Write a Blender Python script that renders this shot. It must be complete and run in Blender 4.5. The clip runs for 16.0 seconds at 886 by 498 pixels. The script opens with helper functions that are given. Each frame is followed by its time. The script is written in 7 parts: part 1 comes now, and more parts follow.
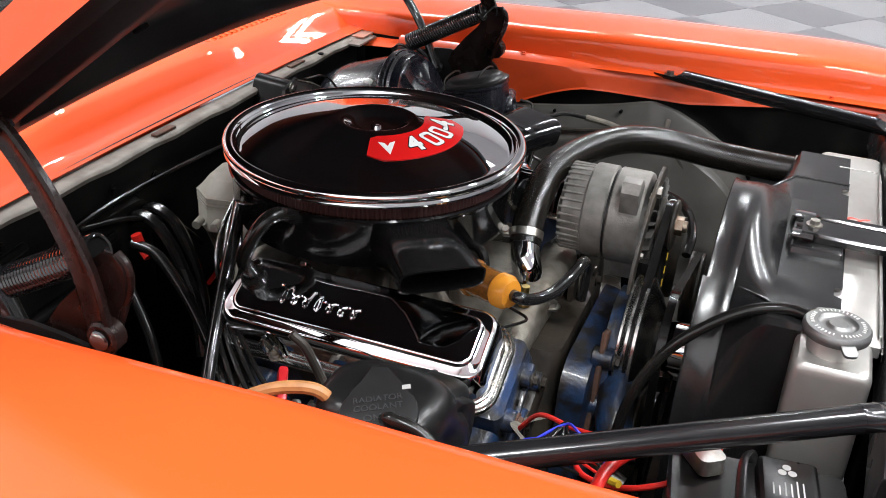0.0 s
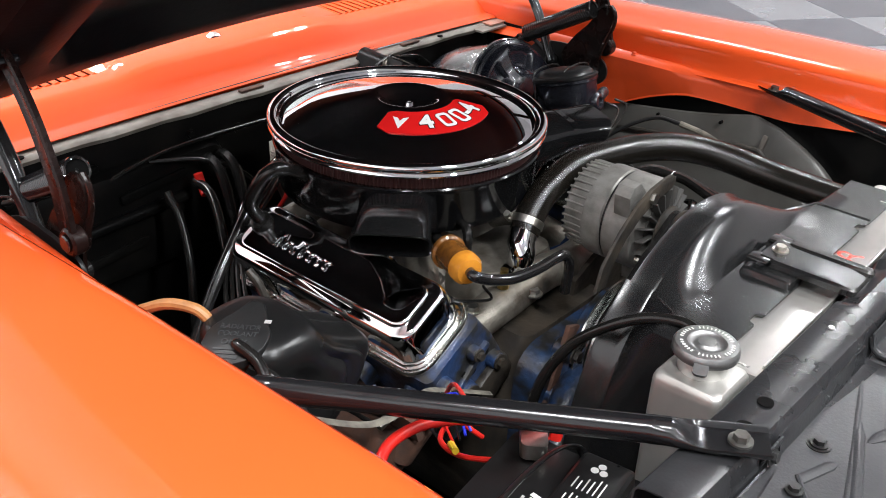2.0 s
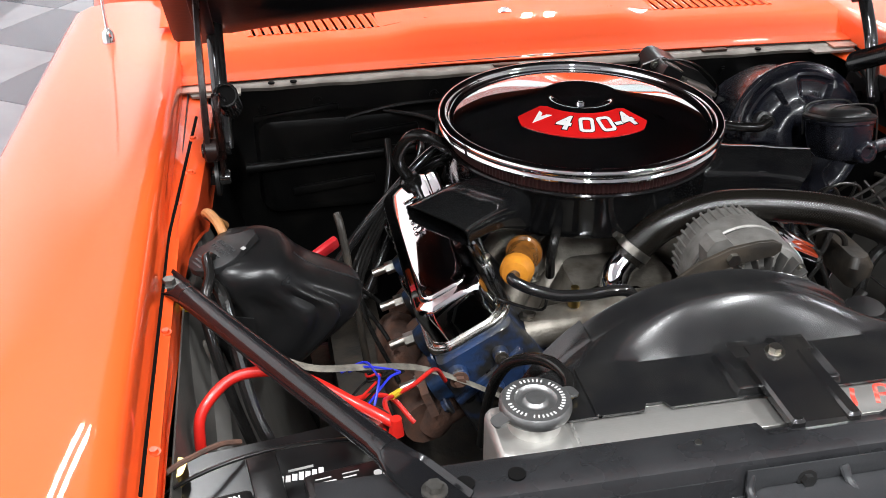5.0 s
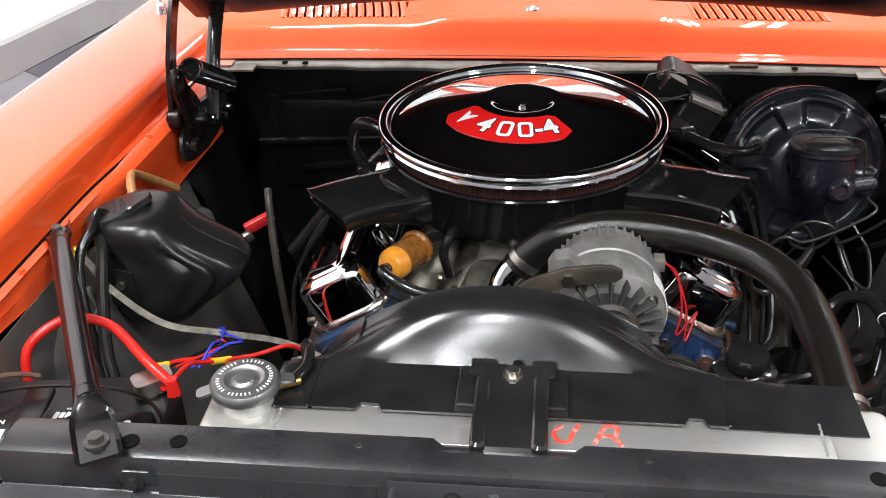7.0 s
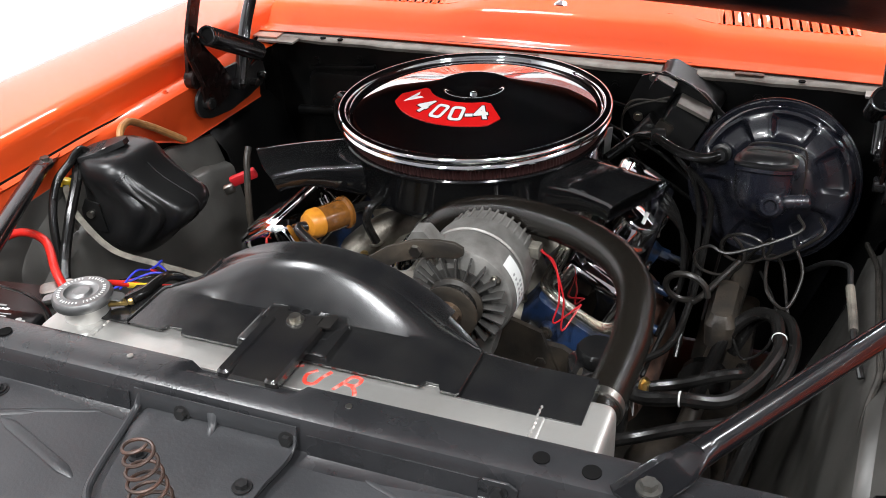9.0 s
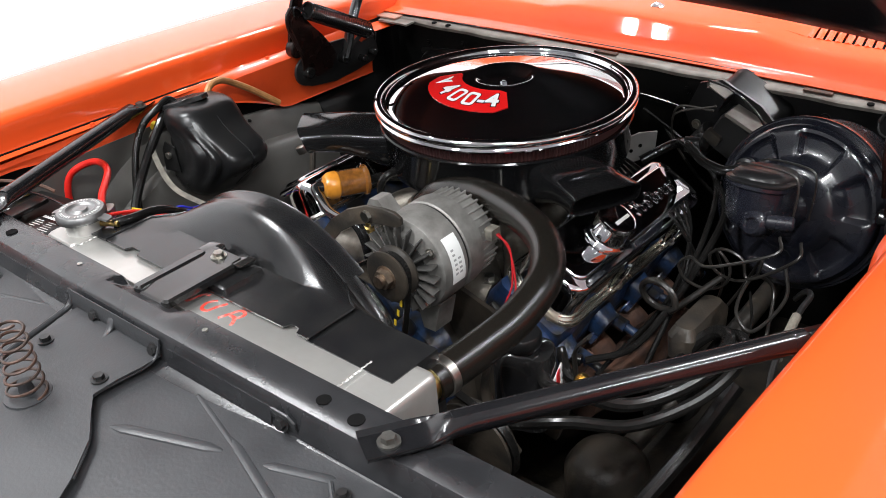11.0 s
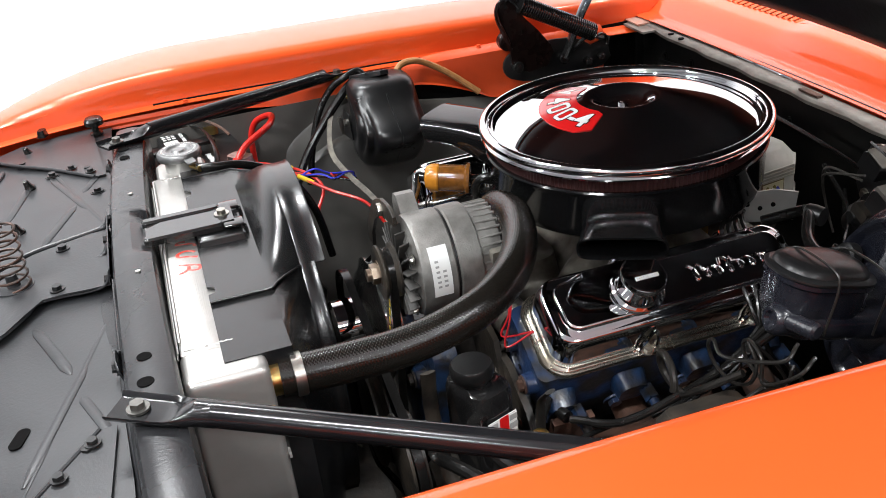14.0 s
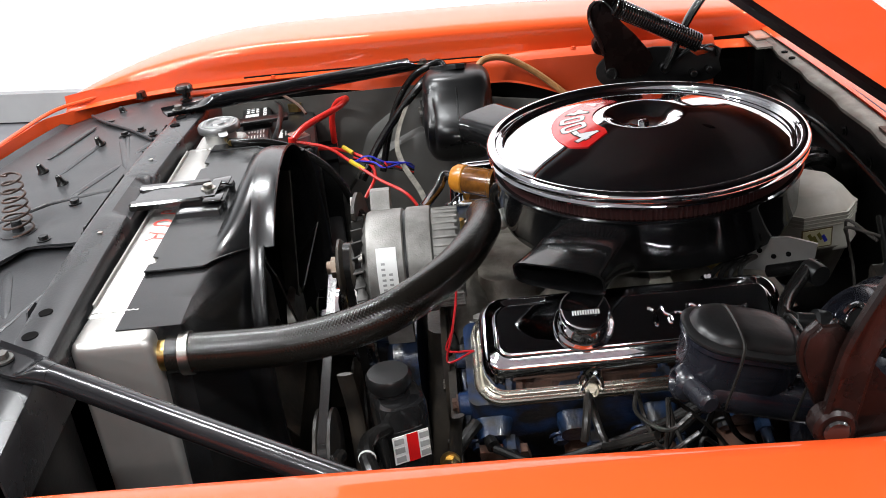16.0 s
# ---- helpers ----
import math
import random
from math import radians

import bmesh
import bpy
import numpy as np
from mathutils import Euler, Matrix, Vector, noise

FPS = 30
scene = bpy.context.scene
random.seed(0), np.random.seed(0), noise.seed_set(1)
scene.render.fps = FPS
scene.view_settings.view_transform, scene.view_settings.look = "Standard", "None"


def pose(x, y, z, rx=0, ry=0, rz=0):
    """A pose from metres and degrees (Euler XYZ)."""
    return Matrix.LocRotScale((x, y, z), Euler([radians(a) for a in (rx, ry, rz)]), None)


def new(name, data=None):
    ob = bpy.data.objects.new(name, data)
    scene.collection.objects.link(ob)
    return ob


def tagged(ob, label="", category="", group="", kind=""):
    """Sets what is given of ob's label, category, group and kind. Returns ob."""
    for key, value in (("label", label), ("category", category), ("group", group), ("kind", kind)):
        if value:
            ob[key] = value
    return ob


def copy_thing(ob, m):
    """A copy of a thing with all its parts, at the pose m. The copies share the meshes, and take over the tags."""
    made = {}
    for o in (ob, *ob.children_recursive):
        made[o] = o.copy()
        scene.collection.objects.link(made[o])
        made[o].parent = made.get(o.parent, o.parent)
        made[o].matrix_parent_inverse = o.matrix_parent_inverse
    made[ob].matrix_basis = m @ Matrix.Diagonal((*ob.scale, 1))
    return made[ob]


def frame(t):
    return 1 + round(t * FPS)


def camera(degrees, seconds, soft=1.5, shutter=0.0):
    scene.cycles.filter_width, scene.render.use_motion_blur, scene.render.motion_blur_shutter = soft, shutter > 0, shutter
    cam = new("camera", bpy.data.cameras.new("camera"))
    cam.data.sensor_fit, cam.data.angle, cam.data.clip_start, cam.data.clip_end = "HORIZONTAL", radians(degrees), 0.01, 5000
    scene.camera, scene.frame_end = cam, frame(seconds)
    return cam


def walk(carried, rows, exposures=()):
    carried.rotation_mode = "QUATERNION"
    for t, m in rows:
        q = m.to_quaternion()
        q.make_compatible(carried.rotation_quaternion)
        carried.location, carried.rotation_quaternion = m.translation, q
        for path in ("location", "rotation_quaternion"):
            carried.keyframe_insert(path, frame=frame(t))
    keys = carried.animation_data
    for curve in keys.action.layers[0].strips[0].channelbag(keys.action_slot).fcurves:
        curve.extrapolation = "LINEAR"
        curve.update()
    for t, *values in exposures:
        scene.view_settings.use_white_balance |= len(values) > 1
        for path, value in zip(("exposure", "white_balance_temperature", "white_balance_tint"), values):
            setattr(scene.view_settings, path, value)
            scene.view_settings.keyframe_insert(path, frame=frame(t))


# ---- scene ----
cam = camera(49.1, 16.0, soft=0.9)
METRES, EYE, TILT, LEAN, TURN = 3.6689, 1.4656, -27.497, -2.673, -68.088
SIDE, BACK = -1.2495, -0.5697
ROWS = [
    (0.0, 0.0, 0.0, 0.0, 0.0, 0.0, -0.0),
    (0.5, 0.0306, -0.006, -0.0021, 3.56, -0.22, -1.85),
    (1.0, 0.0597, -0.0102, -0.0039, 8.34, -0.58, -4.6),
    (1.5, 0.088, -0.0108, -0.0016, 13.33, -1.19, -6.83),
    (2.0, 0.1172, -0.0068, 0.0017, 17.05, -1.74, -8.62),
    (2.5, 0.1459, 0.0016, 0.0071, 22.13, -2.72, -10.79),
    (3.0, 0.1737, 0.0142, 0.0156, 28.45, -4.35, -13.33),
    (3.5, 0.2019, 0.0306, 0.0252, 34.94, -6.06, -15.7),
    (6.0, 0.3076, 0.1469, 0.0856, 65.24, -17.51, -23.24),
    (6.5, 0.3224, 0.1766, 0.1011, 69.07, -19.22, -23.73),
    (7.0, 0.3347, 0.2047, 0.1155, 72.68, -20.76, -24.13),
    (7.5, 0.3479, 0.2335, 0.1297, 76.99, -22.55, -24.48),
    (8.0, 0.3601, 0.259, 0.1432, 81.35, -24.5, -24.76),
    (8.5, 0.3711, 0.285, 0.1566, 85.41, -26.29, -24.82),
    (9.0, 0.3793, 0.3139, 0.1717, 89.87, -28.37, -24.82),
    (9.5, 0.3851, 0.3416, 0.1856, 94.76, -30.5, -24.54),
    (10.0, 0.3886, 0.3696, 0.1999, 99.8, -32.72, -24.1),
    (12.5, 0.3396, 0.5023, 0.2586, 126.46, -42.66, -18.81),
    (13.0, 0.3163, 0.5217, 0.2669, 131.87, -44.46, -17.13),
    (13.5, 0.2953, 0.5386, 0.2738, 137.1, -45.99, -15.44),
    (14.0, 0.273, 0.5519, 0.279, 141.79, -47.53, -13.8),
    (14.5, 0.25, 0.5628, 0.2833, 146.5, -49.09, -12.0),
    (15.0, 0.225, 0.573, 0.2872, 151.5, -50.27, -9.98),
    (15.5, 0.1987, 0.5841, 0.2909, 155.31, -50.84, -8.32),
    (16.0, 0.173, 0.5954, 0.2951, 158.15, -51.28, -7.13),
]
walk(cam, [(t, pose(SIDE, BACK, EYE, TILT, LEAN, TURN) @ pose(METRES * x, METRES * y, METRES * z, 90 + pitch, roll, yaw)) for t, x, y, z, yaw, pitch, roll in ROWS])

# ---- light ----
world = bpy.data.worlds.new("world")
scene.world = world
world.use_nodes = True
world.node_tree.nodes["Background"].inputs[0].default_value = (0.9, 0.95, 1.0, 1)
world.node_tree.nodes["Background"].inputs[1].default_value = 0.3
scene.view_settings.exposure = 0.0
LAMP = 58.0

# ---- materials ----
def mat(name, color, rough=0.5, metal=0.0, coat=0.0, grain=0.0, scale=60.0, bump=0.0, color2=None, patch=6.0, spread=(0.34, 0.70), rough2=None, spec=0.5):
    """Principled surface with two scales of variation: patches towards color2 and fine grain in bump."""
    m = bpy.data.materials.new(name)
    m.use_nodes = True
    nt = m.node_tree
    b = nt.nodes["Principled BSDF"]
    b.inputs["Base Color"].default_value = (*color, 1)
    b.inputs["Roughness"].default_value = rough
    b.inputs["Metallic"].default_value = metal
    b.inputs["Specular IOR Level"].default_value = spec
    b.inputs["Coat Weight"].default_value = coat
    b.inputs["Coat Roughness"].default_value = 0.03
    tc = nt.nodes.new("ShaderNodeTexCoord")
    def ntex(sc, detail):
        n = nt.nodes.new("ShaderNodeTexNoise")
        n.inputs["Scale"].default_value, n.inputs["Detail"].default_value = sc, detail
        nt.links.new(tc.outputs["Object"], n.inputs["Vector"])
        return n
    if color2 or rough2 is not None:
        n = ntex(patch, 7)
        r = nt.nodes.new("ShaderNodeMapRange")
        r.inputs["From Min"].default_value, r.inputs["From Max"].default_value = spread
        nt.links.new(n.outputs["Fac"], r.inputs["Value"])
        if color2:
            x = nt.nodes.new("ShaderNodeMix")
            x.data_type = "RGBA"
            x.inputs["A"].default_value, x.inputs["B"].default_value = (*color, 1), (*color2, 1)
            nt.links.new(r.outputs["Result"], x.inputs["Factor"])
            nt.links.new(x.outputs["Result"], b.inputs["Base Color"])
        if rough2 is not None:
            q = nt.nodes.new("ShaderNodeMapRange")
            q.inputs["To Min"].default_value, q.inputs["To Max"].default_value = rough, rough2
            nt.links.new(r.outputs["Result"], q.inputs["Value"])
            nt.links.new(q.outputs["Result"], b.inputs["Roughness"])
    if bump:
        n = ntex(scale, 5)
        u = nt.nodes.new("ShaderNodeBump")
        u.inputs["Strength"].default_value, u.inputs["Distance"].default_value = bump, 0.002
        nt.links.new(n.outputs["Fac"], u.inputs["Height"])
        nt.links.new(u.outputs["Normal"], b.inputs["Normal"])
    return m


ORANGE = mat("orange_paint", (0.80, 0.088, 0.016), 0.48, 0.0, 1.0, color2=(0.75, 0.080, 0.015), patch=2.0, bump=0.008, scale=260, spec=0.12)
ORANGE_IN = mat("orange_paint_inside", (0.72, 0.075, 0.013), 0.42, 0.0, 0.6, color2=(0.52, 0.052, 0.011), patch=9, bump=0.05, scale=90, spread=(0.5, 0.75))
CHROME = mat("chrome", (0.78, 0.79, 0.80), 0.035, 1.0, bump=0.006, scale=40)
STEEL = mat("zinc_steel", (0.55, 0.54, 0.51), 0.32, 1.0, color2=(0.36, 0.33, 0.28), patch=60, bump=0.1, scale=200)
BLACKG = mat("gloss_black_enamel", (0.008, 0.008, 0.009), 0.12, 0.0, 0.5, color2=(0.016, 0.015, 0.014), patch=14, bump=0.03, scale=70)
BLACKS = mat("satin_black_paint", (0.009, 0.009, 0.0095), 0.30, color2=(0.018, 0.0175, 0.017), patch=9, bump=0.12, scale=160, rough2=0.42, spec=0.4)
CORE = mat("satin_charcoal_paint", (0.024, 0.0245, 0.0262), 0.32, color2=(0.036, 0.0368, 0.039), patch=9, bump=0.12, scale=260, rough2=0.44, spec=0.4)
FIREW = mat("worn_black_paint", (0.0045, 0.0045, 0.0045), 0.30, color2=(0.011, 0.010, 0.009), patch=11, bump=0.12, scale=60, spread=(0.5, 0.75), spec=0.13)
PLASTIC = mat("black_plastic", (0.007, 0.007, 0.0075), 0.27, color2=(0.010, 0.0098, 0.0095), patch=14, bump=0.05, scale=140, rough2=0.33, spec=0.40)
SHROUD = mat("semi_matt_black_plastic", (0.008, 0.008, 0.0088), 0.19, color2=(0.013, 0.0128, 0.0125), patch=24, bump=0.05, scale=170, rough2=0.26, spec=0.6)
RUBBER = mat("black_rubber", (0.007, 0.0066, 0.0063), 0.20, color2=(0.011, 0.0104, 0.0098), patch=30, bump=0.06, scale=150, spec=0.35)
DARKTAPE = mat("grimy_wire_tape", (0.06, 0.053, 0.045), 0.6, color2=(0.02, 0.017, 0.014), patch=50, bump=0.3, scale=250)
GREASE = mat("greasy_black_iron", (0.018, 0.0165, 0.015), 0.42, color2=(0.050, 0.040, 0.030), patch=25, bump=0.5, scale=90, spec=0.35)
# black hinge enamel, reddened in its colour for the orange paint it mirrors
MAROON = mat("reflection_tinted_enamel", (0.0085, 0.0050, 0.0045), 0.20, color2=(0.014, 0.0065, 0.0055), patch=30, bump=0.35, scale=26, rough2=0.34, spec=0.22)
ALU = mat("milled_aluminium", (0.60, 0.59, 0.565), 0.36, 0.62, color2=(0.47, 0.455, 0.43), patch=18, bump=0.06, scale=300, rough2=0.5)
CAST = mat("cast_aluminium", (0.28, 0.26, 0.225), 0.48, 0.75, color2=(0.12, 0.10, 0.078), patch=30, bump=0.35, scale=260)
ALT = mat("alternator_casting", (0.29, 0.28, 0.262), 0.44, 0.5, color2=(0.165, 0.157, 0.145), patch=40, bump=0.3, scale=420)
BLUE = mat("engine_blue_paint", (0.017, 0.038, 0.100), 0.28, 0.0, 0.3, color2=(0.018, 0.017, 0.016), patch=26, bump=0.6, scale=120, spread=(0.40, 0.57), rough2=0.5)
BLUEG = mat("grimy_blue_paint", (0.013, 0.034, 0.085), 0.34, 0.0, 0.2, color2=(0.012, 0.011, 0.010), patch=38, bump=0.6, scale=110, spread=(0.38, 0.60))
RUST = mat("rusty_iron", (0.11, 0.05, 0.03), 0.8, 0.0, color2=(0.05, 0.03, 0.024), patch=45, bump=0.6, scale=180)
LIPGREY = mat("dusty_grey_metal", (0.21, 0.195, 0.17), 0.55, 0.3, color2=(0.12, 0.10, 0.085), patch=30, bump=0.15, scale=120)
WELLGREY = mat("grey_black_wheelhouse", (0.105, 0.100, 0.092), 0.34, color2=(0.060, 0.056, 0.050), patch=8, bump=0.08, scale=140, rough2=0.44, spec=0.5)
DISTCAP = mat("grey_phenolic", (0.42, 0.40, 0.35), 0.5, color2=(0.34, 0.32, 0.27), patch=30, bump=0.1, scale=150)
AMBER = mat("amber_plastic", (0.60, 0.24, 0.025), 0.22, color2=(0.45, 0.17, 0.02), patch=60)
AMBERDK = mat("amber_housing", (0.20, 0.075, 0.014), 0.15, 0.0, 0.5, color2=(0.10, 0.04, 0.01), patch=90, spread=(0.35, 0.7))
TAN = mat("aged_tan_hose", (0.42, 0.20, 0.07), 0.45, color2=(0.28, 0.12, 0.04), patch=60)
REDW = mat("red_cable", (0.62, 0.018, 0.012), 0.32, 0.0, 0.2, color2=(0.5, 0.014, 0.01), patch=50)
REDD = mat("red_decal", (0.68, 0.012, 0.012), 0.22, 0.0, 0.6)
WHITE = mat("white_print", (0.82, 0.82, 0.80), 0.3, 0.0, 0.3)
BLUEW = mat("blue_wire", (0.02, 0.03, 0.45), 0.35)
YELLOW = mat("yellow_plastic", (0.72, 0.50, 0.03), 0.35)
TAPE = mat("dusty_cloth_tape", (0.17, 0.155, 0.125), 0.8, color2=(0.06, 0.054, 0.046), patch=60, bump=0.4, scale=300)
REDTAG = mat("red_tag", (0.45, 0.015, 0.02), 0.3)
BOOST = mat("blue_black_enamel", (0.006, 0.007, 0.012), 0.22, 0.0, 0.3, color2=(0.016, 0.016, 0.020), patch=16, bump=0.05, scale=70, rough2=0.3)
PLENUM = mat("plenum_dark", (0.006, 0.0058, 0.0058), 0.9, spec=0.03)
PRIMER = mat("faded_salmon_primer", (0.42, 0.16, 0.10), 0.6, color2=(0.30, 0.22, 0.18), patch=35, bump=0.2)
WALLG = mat("grey_wall_paint", (0.34, 0.34, 0.35), 0.6, color2=(0.30, 0.30, 0.31), patch=1.5, bump=0.05, scale=40)
WALLW = mat("white_wall_paint", (0.86, 0.86, 0.86), 0.6, color2=(0.82, 0.82, 0.83), patch=1.5, bump=0.05, scale=40)
CEILM = mat("ceiling_paint", (0.72, 0.72, 0.72), 0.8, color2=(0.66, 0.66, 0.66), patch=1)
BASEB = mat("grey_baseboard", (0.33, 0.33, 0.33), 0.5, color2=(0.28, 0.28, 0.28), patch=4)
TILE_L = mat("light_grey_tile", (0.22, 0.22, 0.235), 0.12, 0.0, 0.5, color2=(0.18, 0.18, 0.195), patch=3, bump=0.03, scale=20)
TILE_D = mat("dark_grey_tile", (0.052, 0.052, 0.068), 0.12, 0.0, 0.5, color2=(0.075, 0.075, 0.092), patch=3, bump=0.03, scale=20)
SUPPORT = mat("semi_gloss_support_paint", (0.014, 0.0142, 0.0154), 0.24, color2=(0.025, 0.0252, 0.0268), patch=12, bump=0.10, scale=260, rough2=0.33, spec=0.5)
GLASS = mat("windscreen_tint", (0.80, 0.90, 0.88), 0.0)
GLASS.node_tree.nodes["Principled BSDF"].inputs["Transmission Weight"].default_value = 1.0
PAN = mat("black_pan_enamel", (0.0035, 0.0035, 0.004), 0.10, color2=(0.007, 0.007, 0.007), patch=14, bump=0.03, scale=70, spec=0.22)
CAPM = mat("bright_zinc_cap", (0.26, 0.26, 0.258), 0.34, 0.85, color2=(0.19, 0.19, 0.187), patch=50, bump=0.08, scale=200, rough2=0.44)
BRASS = mat("brass", (0.62, 0.42, 0.14), 0.3, 1.0, color2=(0.45, 0.33, 0.14), patch=80)
FIXTURE = mat("white_enamel_fixture", (0.8, 0.8, 0.8), 0.4)
PALEPRINT = mat("pale_print", (0.62, 0.62, 0.60), 0.5)
GREYPRINT = mat("grey_print", (0.35, 0.35, 0.34), 0.5)
INNERBLK = mat("hood_underside_black", (0.004, 0.004, 0.0055), 0.42, color2=(0.007, 0.0068, 0.0075), patch=5, bump=0.1, scale=120, spec=0.15)


def hose_weave():
    """Ribbed reinforced rubber: rings along the hose, by its length in UV."""
    m = mat("woven_rubber_hose", (0.008, 0.0068, 0.0055), 0.19, spec=0.5)
    nt = m.node_tree
    b = nt.nodes["Principled BSDF"]
    uv = nt.nodes.new("ShaderNodeTexCoord")
    w1, w2 = nt.nodes.new("ShaderNodeTexWave"), nt.nodes.new("ShaderNodeTexWave")
    for w, turn in ((w1, 0.6), (w2, -0.6)):
        mp = nt.nodes.new("ShaderNodeMapping")
        mp.inputs["Rotation"].default_value = (0, 0, turn)
        nt.links.new(uv.outputs["UV"], mp.inputs["Vector"])
        nt.links.new(mp.outputs["Vector"], w.inputs["Vector"])
        w.inputs["Scale"].default_value = 48
    mx = nt.nodes.new("ShaderNodeMath")
    mx.operation = "MULTIPLY"
    nt.links.new(w1.outputs["Fac"], mx.inputs[0])
    nt.links.new(w2.outputs["Fac"], mx.inputs[1])
    u = nt.nodes.new("ShaderNodeBump")
    u.inputs["Strength"].default_value, u.inputs["Distance"].default_value = 0.20, 0.0010
    nt.links.new(mx.outputs["Value"], u.inputs["Height"])
    nt.links.new(u.outputs["Normal"], b.inputs["Normal"])
    return m


WEAVE = hose_weave()


def brushed(m, along, strength=0.25):
    """Fine brushing streaks along one axis, in bump and gloss."""
    nt = m.node_tree
    b = nt.nodes["Principled BSDF"]
    tc, mp, n, u = (nt.nodes.new("ShaderNode" + k) for k in ("TexCoord", "Mapping", "TexNoise", "Bump"))
    mp.inputs["Scale"].default_value = tuple(12 if k == along else 900 for k in range(3))
    nt.links.new(tc.outputs["Object"], mp.inputs["Vector"])
    nt.links.new(mp.outputs["Vector"], n.inputs["Vector"])
    n.inputs["Scale"].default_value, n.inputs["Detail"].default_value = 1.0, 3
    u.inputs["Strength"].default_value, u.inputs["Distance"].default_value = strength, 0.0006
    nt.links.new(n.outputs["Fac"], u.inputs["Height"])
    nt.links.new(u.outputs["Normal"], b.inputs["Normal"])
    return m


BRACE = mat("semi_gloss_black_paint", (0.007, 0.007, 0.008), 0.15, color2=(0.009, 0.009, 0.0095), patch=20, bump=0.006, scale=60, rough2=0.20)
ALUB = brushed(mat("brushed_aluminium", (0.51, 0.50, 0.475), 0.28, 0.70, color2=(0.43, 0.415, 0.39), patch=16, rough2=0.44), 0)


# ---- mesh helpers ----
def bmn():
    return bmesh.new()


def thing(name, label, category, at=(0, 0, 0), group="", kind=""):
    ob = new(name)
    ob.empty_display_size = 0.05
    ob.matrix_basis = Matrix.Translation(at)
    ob["base"] = list(at)
    return tagged(ob, label, category, group, kind)


def root_shift(ob):
    while ob.parent:
        ob = ob.parent
    return Matrix.Translation(-ob.matrix_basis.translation)


def part(name, bm, material, parent=None, label="", sharp=35):
    me = bpy.data.meshes.new(name)
    if parent is not None:
        bm.transform(root_shift(parent))
    bmesh.ops.recalc_face_normals(bm, faces=bm.faces)
    bm.to_mesh(me)
    bm.free()
    for m in material if isinstance(material, (list, tuple)) else (material,):
        me.materials.append(m)
    me.shade_smooth()
    me.set_sharp_from_angle(angle=radians(sharp))
    ob = new(name, me)
    if parent is not None:
        ob.parent = parent
    if label:
        ob["label"] = label
    return ob


def box(bm, c, s, turn=None, bev=0.0, seg=2):
    m = Matrix.Translation(c) @ (turn or Matrix.Identity(4)) @ Matrix.Diagonal((*s, 1))
    r = bmesh.ops.create_cube(bm, size=1.0, matrix=m)
    if bev:
        es = list({e for v in r["verts"] for e in v.link_edges})
        bmesh.ops.bevel(bm, geom=es, offset=bev, segments=seg, affect="EDGES", profile=0.5)
    return bm


def rings(bm, loops, cap=(True, True), closed=False, uvlen=False):
    """Skin between loops of equal length."""
    vs = [[bm.verts.new(p) for p in lp] for lp in loops]
    n = len(vs[0])
    pairs = list(zip(vs, vs[1:])) + ([(vs[-1], vs[0])] if closed else [])
    for a, b in pairs:
        for i in range(n):
            j = (i + 1) % n
            bm.faces.new((a[i], a[j], b[j], b[i]))
    if not closed:
        if cap[0]:
            bm.faces.new(vs[0][::-1])
        if cap[1]:
            bm.faces.new(vs[-1])
    return bm


def axis_matrix(p0, p1):
    d = Vector(p1) - Vector(p0)
    return Matrix.Translation(p0) @ d.to_track_quat("Z", "Y").to_matrix().to_4x4(), d.length


def cyl(bm, p0, p1, r0, r1=None, n=20, bev=0.0):
    r1 = r0 if r1 is None else r1
    m, h = axis_matrix(p0, p1)
    prof = [(r0, 0), (r1, h)]
    if bev:
        prof = [(r0 - bev, 0), (r0, bev), (r1, h - bev), (r1 - bev, h)]
    return lathe(bm, prof, m, n)


def lathe(bm, prof, m=None, n=48, cap=(True, True), shape=None):
    m = m or Matrix.Identity(4)
    loops = []
    for r, z in prof:
        r = max(r, 1e-5)
        loops.append([m @ Vector((r * math.cos(a) * (shape(a, r) if shape else 1), r * math.sin(a) * (shape(a, r) if shape else 1), z)) for a in (2 * math.pi * i / n for i in range(n))])
    return rings(bm, loops, cap)


def spline(pts, sub=8):
    p = [Vector(q) for q in pts]
    if len(p) < 3:
        return p
    e = [2 * p[0] - p[1]] + p + [2 * p[-1] - p[-2]]
    out = []
    for i in range(len(p) - 1):
        a, b, c, d = e[i:i + 4]
        for k in range(sub):
            f = k / sub
            out.append(0.5 * (2 * b + (c - a) * f + (2 * a - 5 * b + 4 * c - d) * f * f + (3 * b - a - 3 * c + d) * f ** 3))
    return out + [p[-1]]


